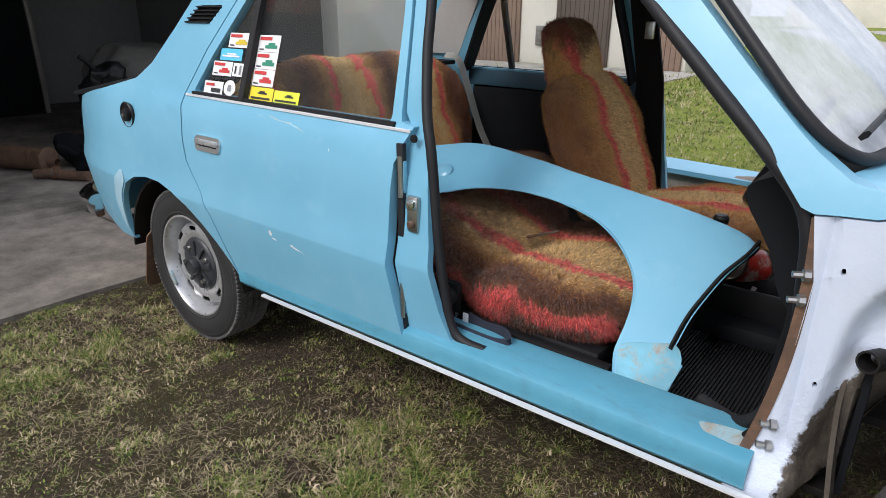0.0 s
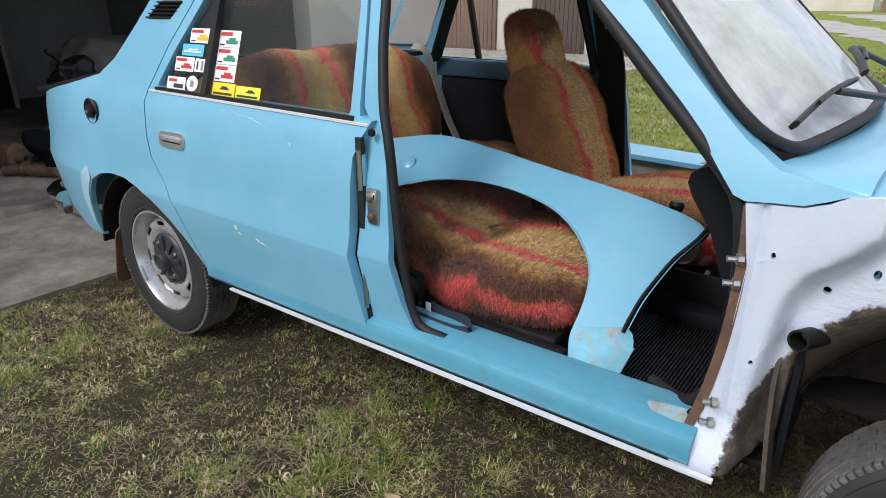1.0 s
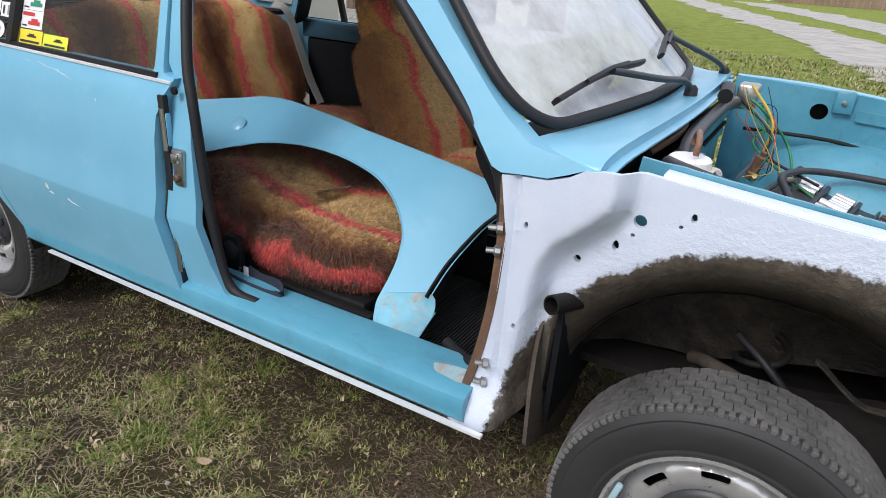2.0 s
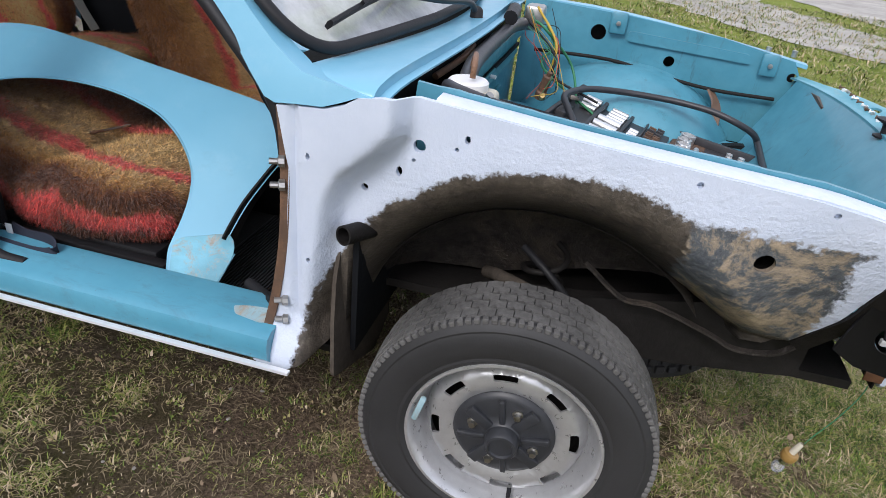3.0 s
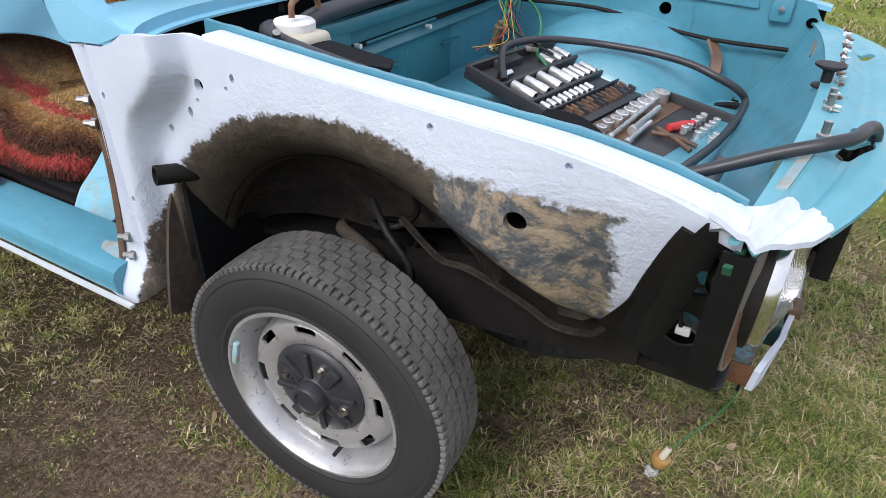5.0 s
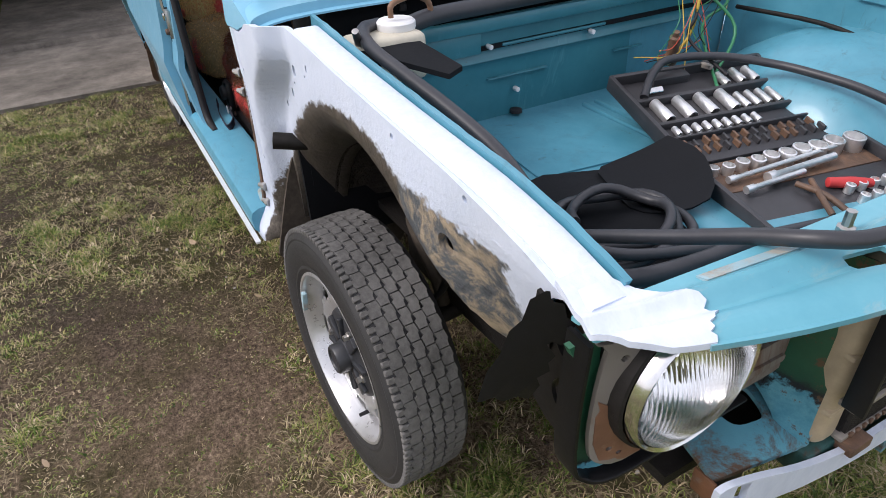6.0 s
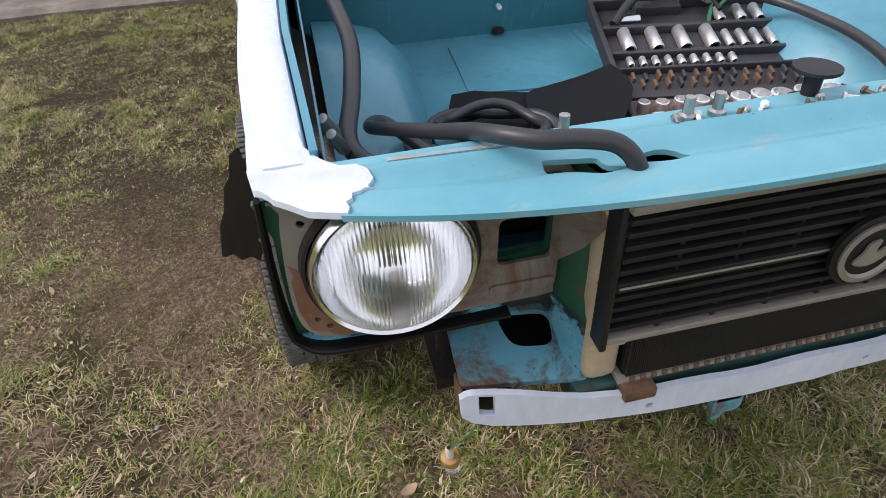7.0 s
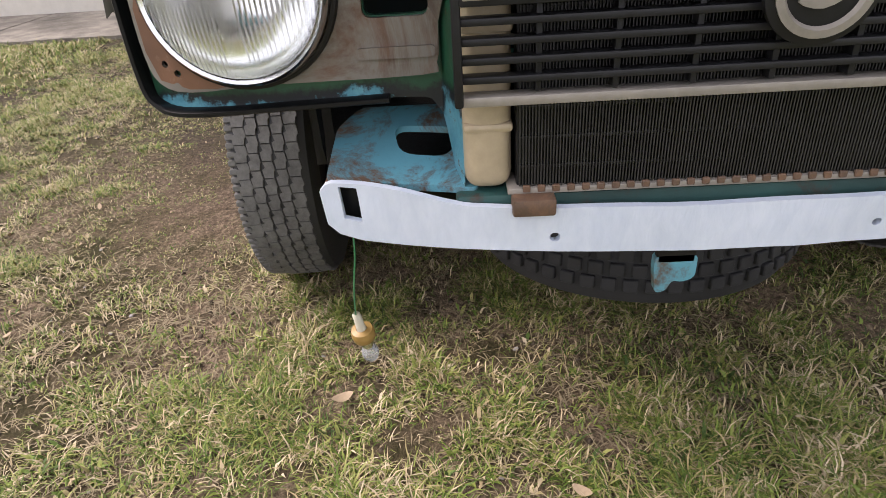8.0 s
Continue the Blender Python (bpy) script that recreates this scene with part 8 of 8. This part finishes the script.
track("road", [(14, 4.5, 0.0), (9, 7.2, 0.0), (5.5, 9.5, 0.0), (4.0, 13, 0.0), (2.5, 20, 0.0), (-2, 34, 0.0), (-10, 60, 0.0)], 1.15)
track("road", [(16, 7.5, 0.0), (11, 10, 0.0), (8.2, 13, 0.0), (7, 19, 0.0), (4, 32, 0.0), (-4, 60, 0.0)], 1.5)
house_f = tagged(new("far_house"), "pale house with a wooden fence far across the grass", "house", kind="structure")
part("house_wall", block(-14, -4, 75, 82, -0.1, 6.0, 0.02), "render", house_f)
part("house_roof", sheet([(-14.6, 0.0), (-3.4, 0.0), (-3.4, 1.0), (-14.6, 1.0)], lambda u, v: (u, 74.5 + 8 * v, 6.0 + 3.0 * (1 - abs(2 * v - 1))), (0, 0, -0.2), vs=[0.5]), "rusty", house_f)
for k in range(40):
    part("fence_board", block(-3.0 + 0.5 * k, -2.55 + 0.5 * k, 70.0, 70.1, 0.0, 2.2, 0.0), "doorwood", house_f)

# ---- ground cover ----
def blades(name, count, region, length, seed, sparse, label, wide=0.0009, per=9, spread=0.016, avoid=True, mat="grassblade"):
    """Tufts of bent blades, thick on the green patches and thin on the trodden soil."""
    rng = np.random.default_rng(seed)
    x0, x1, y0, y1 = region
    roots = []
    while len(roots) * per < count:
        x, y = rng.uniform(x0, x1), rng.uniform(y0, y1)
        p = noise.fractal(Vector((x * 1.3, y * 1.3, 4.0)), 0.8, 2.0, 4)
        q = noise.noise(Vector((x * 8, y * 8, 9)))
        w = 0.50 + 0.62 * p + 0.80 * q - sparse
        if avoid:
            w += 0.16 * min(1.0, max(0.0, (x - 2.45) / 0.5))
            if y > -0.95 and x < 2.4 and y < 0.15:
                w -= 0.20 + 0.26 * max(0.0, 1 - ((x - 1.2) / 1.1) ** 2)
            if -0.75 < x < 2.5 and 0.10 < y < 1.5:
                w -= 0.45
            if -2.4 < x < -0.71:
                continue
        rim = min(4.0 - x, y + 1.8, 1.9 - y) if avoid else 1.0
        if rng.random() < max(w, 0.12 if avoid else w) * min(1.0, 0.25 + 2.5 * rim):
            roots.append((x, y, max(0.35, min(1.3, 0.55 + w))))
    root = np.repeat(np.array(roots), per, axis=0)
    n = len(root)
    tuft = np.repeat(rng.uniform(0, 6.283, len(roots)), per)
    a = rng.uniform(0, 6.283, n) * 0.75 + tuft
    b = root[:, :2] + rng.normal(0, spread, (n, 2))
    ln = length * rng.uniform(0.45, 1.35, n) * root[:, 2]
    up = rng.beta(1.6, 2.4, n) * (1.25 if mat == "grassblade" else 0.2)
    wd = wide * rng.uniform(0.6, 1.5, n)
    d = np.stack([np.cos(a), np.sin(a)], 1)
    s = np.stack([-d[:, 1], d[:, 0]], 1)
    bend = rng.uniform(-0.35, 0.35, n)
    d2 = np.stack([np.cos(a + bend), np.sin(a + bend)], 1)
    ch, sh = np.cos(up), np.sin(up)
    z0 = np.full(n, -0.003)
    m_xy = b + d * (ln * 0.5 * ch)[:, None]
    m_z = 0.002 + ln * 0.5 * sh
    t_xy = m_xy + d2 * (ln * 0.5 * np.cos(up * 0.45))[:, None]
    t_z = m_z + ln * 0.5 * np.sin(up * 0.45) - 0.10 * ln
    t_z = np.maximum(t_z, 0.003)
    co = np.empty((n, 5, 3))
    for k, (xy, zz, f) in enumerate(((b, z0, -0.8), (b, z0, 0.8), (m_xy, m_z, -0.75), (m_xy, m_z, 0.75), (t_xy, t_z, 0.0))):
        co[:, k, :2] = xy + s * (wd * f)[:, None]
        co[:, k, 2] = zz
    base = np.arange(n)[:, None] * 5
    tri = np.concatenate([base + np.array([0, 1, 3]), base + np.array([0, 3, 2]), base + np.array([2, 3, 4])], 1).reshape(-1)
    me = bpy.data.meshes.new(name)
    me.vertices.add(n * 5)
    me.vertices.foreach_set("co", co.reshape(-1).astype(np.float32))
    me.loops.add(len(tri))
    me.loops.foreach_set("vertex_index", tri.astype(np.int32))
    me.polygons.add(len(tri) // 3)
    me.polygons.foreach_set("loop_start", np.arange(0, len(tri), 3, dtype=np.int32))
    me.update(calc_edges=True)
    me.validate()
    me.materials.append(M[mat])
    tagged(new(name, me), label, "grass", kind="stuff")


blades("grass", 170000, (-0.72, 4.0, -1.8, 1.9), 0.034, 1, 0.12, "short green and straw-coloured grass in patches", 0.0011)
blades("grass", 130000, (-0.72, 4.0, -1.8, 1.9), 0.044, 8, 0.30, "taller tufts of green grass", 0.0013, 24, 0.011)
blades("grass", 30000, (-0.72, 4.0, -1.8, 1.9), 0.024, 15, 0.14, "small broad-leaved weeds in the turf", 0.0034, 6, 0.008)
blades("straw", 100000, (-0.72, 4.0, -1.8, 1.9), 0.036, 31, -0.55, "dry straw and dead blades lying on the soil", 0.0010, 6, 0.03, True, "deadstraw")
blades("grass", 60000, (4.0, 8.0, -4.5, 1.9), 0.045, 41, 0.1, "thin worn grass away from the car", 0.0028, 8, 0.03, False)
blades("grass", 50000, (-0.72, 4.0, -4.5, -1.8), 0.045, 42, 0.1, "thin worn grass beside the car", 0.0026, 8, 0.03, False)
blades("grass", 85000, (-3.5, 7.0, 1.9, 6.5), 0.05, 21, -0.3, "green lawn beyond the car", 0.0030, 8, 0.03, False)
blades("grass", 50000, (-7, 9, 6.5, 13.3), 0.08, 3, -0.6, "far lawn of green grass", 0.006, 8, 0.05, False)


def litter(name, count, region, mat, size, seed, label, leaf):
    rng = np.random.default_rng(seed)
    bm = bmesh.new()
    for i in range(count):
        x, y = rng.uniform(region[0], region[1]), rng.uniform(region[2], region[3])
        m = Matrix.Translation((x, y, 0.010 if leaf else 0.0)) @ Euler((rng.uniform(-0.4, 0.4), rng.uniform(-0.4, 0.4), rng.uniform(0, 6.28))).to_matrix().to_4x4()
        s = size * rng.uniform(0.5, 1.4)
        if leaf:
            q = [(-1, 0, 0.15), (-0.3, 0.4, 0.0), (0.5, 0.35, 0.05), (1, 0, 0.2), (0.4, -0.4, 0.05), (-0.4, -0.35, 0.0)]
            bm.faces.new([bm.verts.new(m @ Vector((a * s, b * s, c * s))) for a, b, c in q])
        else:
            bmesh.ops.create_icosphere(bm, subdivisions=1, radius=s, matrix=m @ Matrix.Diagonal((1, rng.uniform(0.6, 0.9), rng.uniform(0.35, 0.6), 1)))
    tagged(part(name, bm, mat, sharp=30), label, "litter", kind="stuff")


litter("dead_leaves", 260, (-0.8, 4.0, -2.0, 0.6), "deadleaf", 0.011, 5, "scattered dry straw-brown leaves", True)
def crumbs(count, region, seed):
    """Crumbs of soil, each a squashed eight-sided lump."""
    rng = np.random.default_rng(seed)
    c = np.stack([rng.uniform(region[0], region[1], count), rng.uniform(region[2], region[3], count), rng.uniform(-0.001, 0.003, count)], 1)
    r = 0.0012 + 0.0075 * rng.random(count) ** 4
    a = rng.uniform(0, 6.283, count)
    co = np.empty((count, 6, 3))
    for k in range(4):
        q = a + k * 1.5708 + rng.uniform(-0.3, 0.3, count)
        w = r * rng.uniform(0.7, 1.2, count)
        co[:, k] = c + np.stack([np.cos(q) * w, np.sin(q) * w, rng.uniform(-0.2, 0.2, count) * r], 1)
    co[:, 4] = c + np.stack([r * 0, r * 0, r * 0.6], 1)
    co[:, 5] = c - np.stack([r * 0, r * 0, r * 0.6], 1)
    f = [(k, (k + 1) % 4, 4) for k in range(4)] + [((k + 1) % 4, k, 5) for k in range(4)]
    tri = (np.arange(count)[:, None, None] * 6 + np.array(f)[None]).reshape(-1)
    me = bpy.data.meshes.new("soil_crumbs")
    me.vertices.add(count * 6)
    me.vertices.foreach_set("co", co.reshape(-1).astype(np.float32))
    me.loops.add(len(tri))
    me.loops.foreach_set("vertex_index", tri.astype(np.int32))
    me.polygons.add(len(tri) // 3)
    me.polygons.foreach_set("loop_start", np.arange(0, len(tri), 3, dtype=np.int32))
    me.update(calc_edges=True)
    me.materials.append(M["crumb"])
    tagged(new("soil_crumbs", me), "crumbs of brown soil", "soil", kind="stuff")


crumbs(20000, (-0.8, 4.0, -1.8, 1.2), 16)
litter("pebbles", 320, (-0.8, 4.0, -2.0, 0.6), "pebble", 0.006, 6, "small grey stones in the soil", False)
litter("pebbles", 120, (-2.3, -0.9, -1.6, 1.2), "pebble", 0.007, 7, "grit on the concrete apron", False)
for x, y, s, r in ((1.28, -0.09, 0.022, 0.4), (3.16, 0.66, 0.016, 1.0), (2.95, 0.28, 0.02, 2.0)):
    lf = thing("fallen_leaf", "curled brown fallen leaf on the grass", "leaf", "fallen leaves")
    part("blade", sheet(smooth_loop([(-1.0, 0.0), (-0.4, 0.42), (0.4, 0.40), (1.0, 0.0), (0.4, -0.42), (-0.4, -0.38)], 3), lambda u, v: (u * s, v * s, 0.018 + 0.25 * s * (u * u + v)), None, us=[-0.5, 0, 0.5]), "deadleaf", lf, at=Matrix.Translation((x, y, 0)) @ Euler((0, 0, r)).to_matrix().to_4x4())
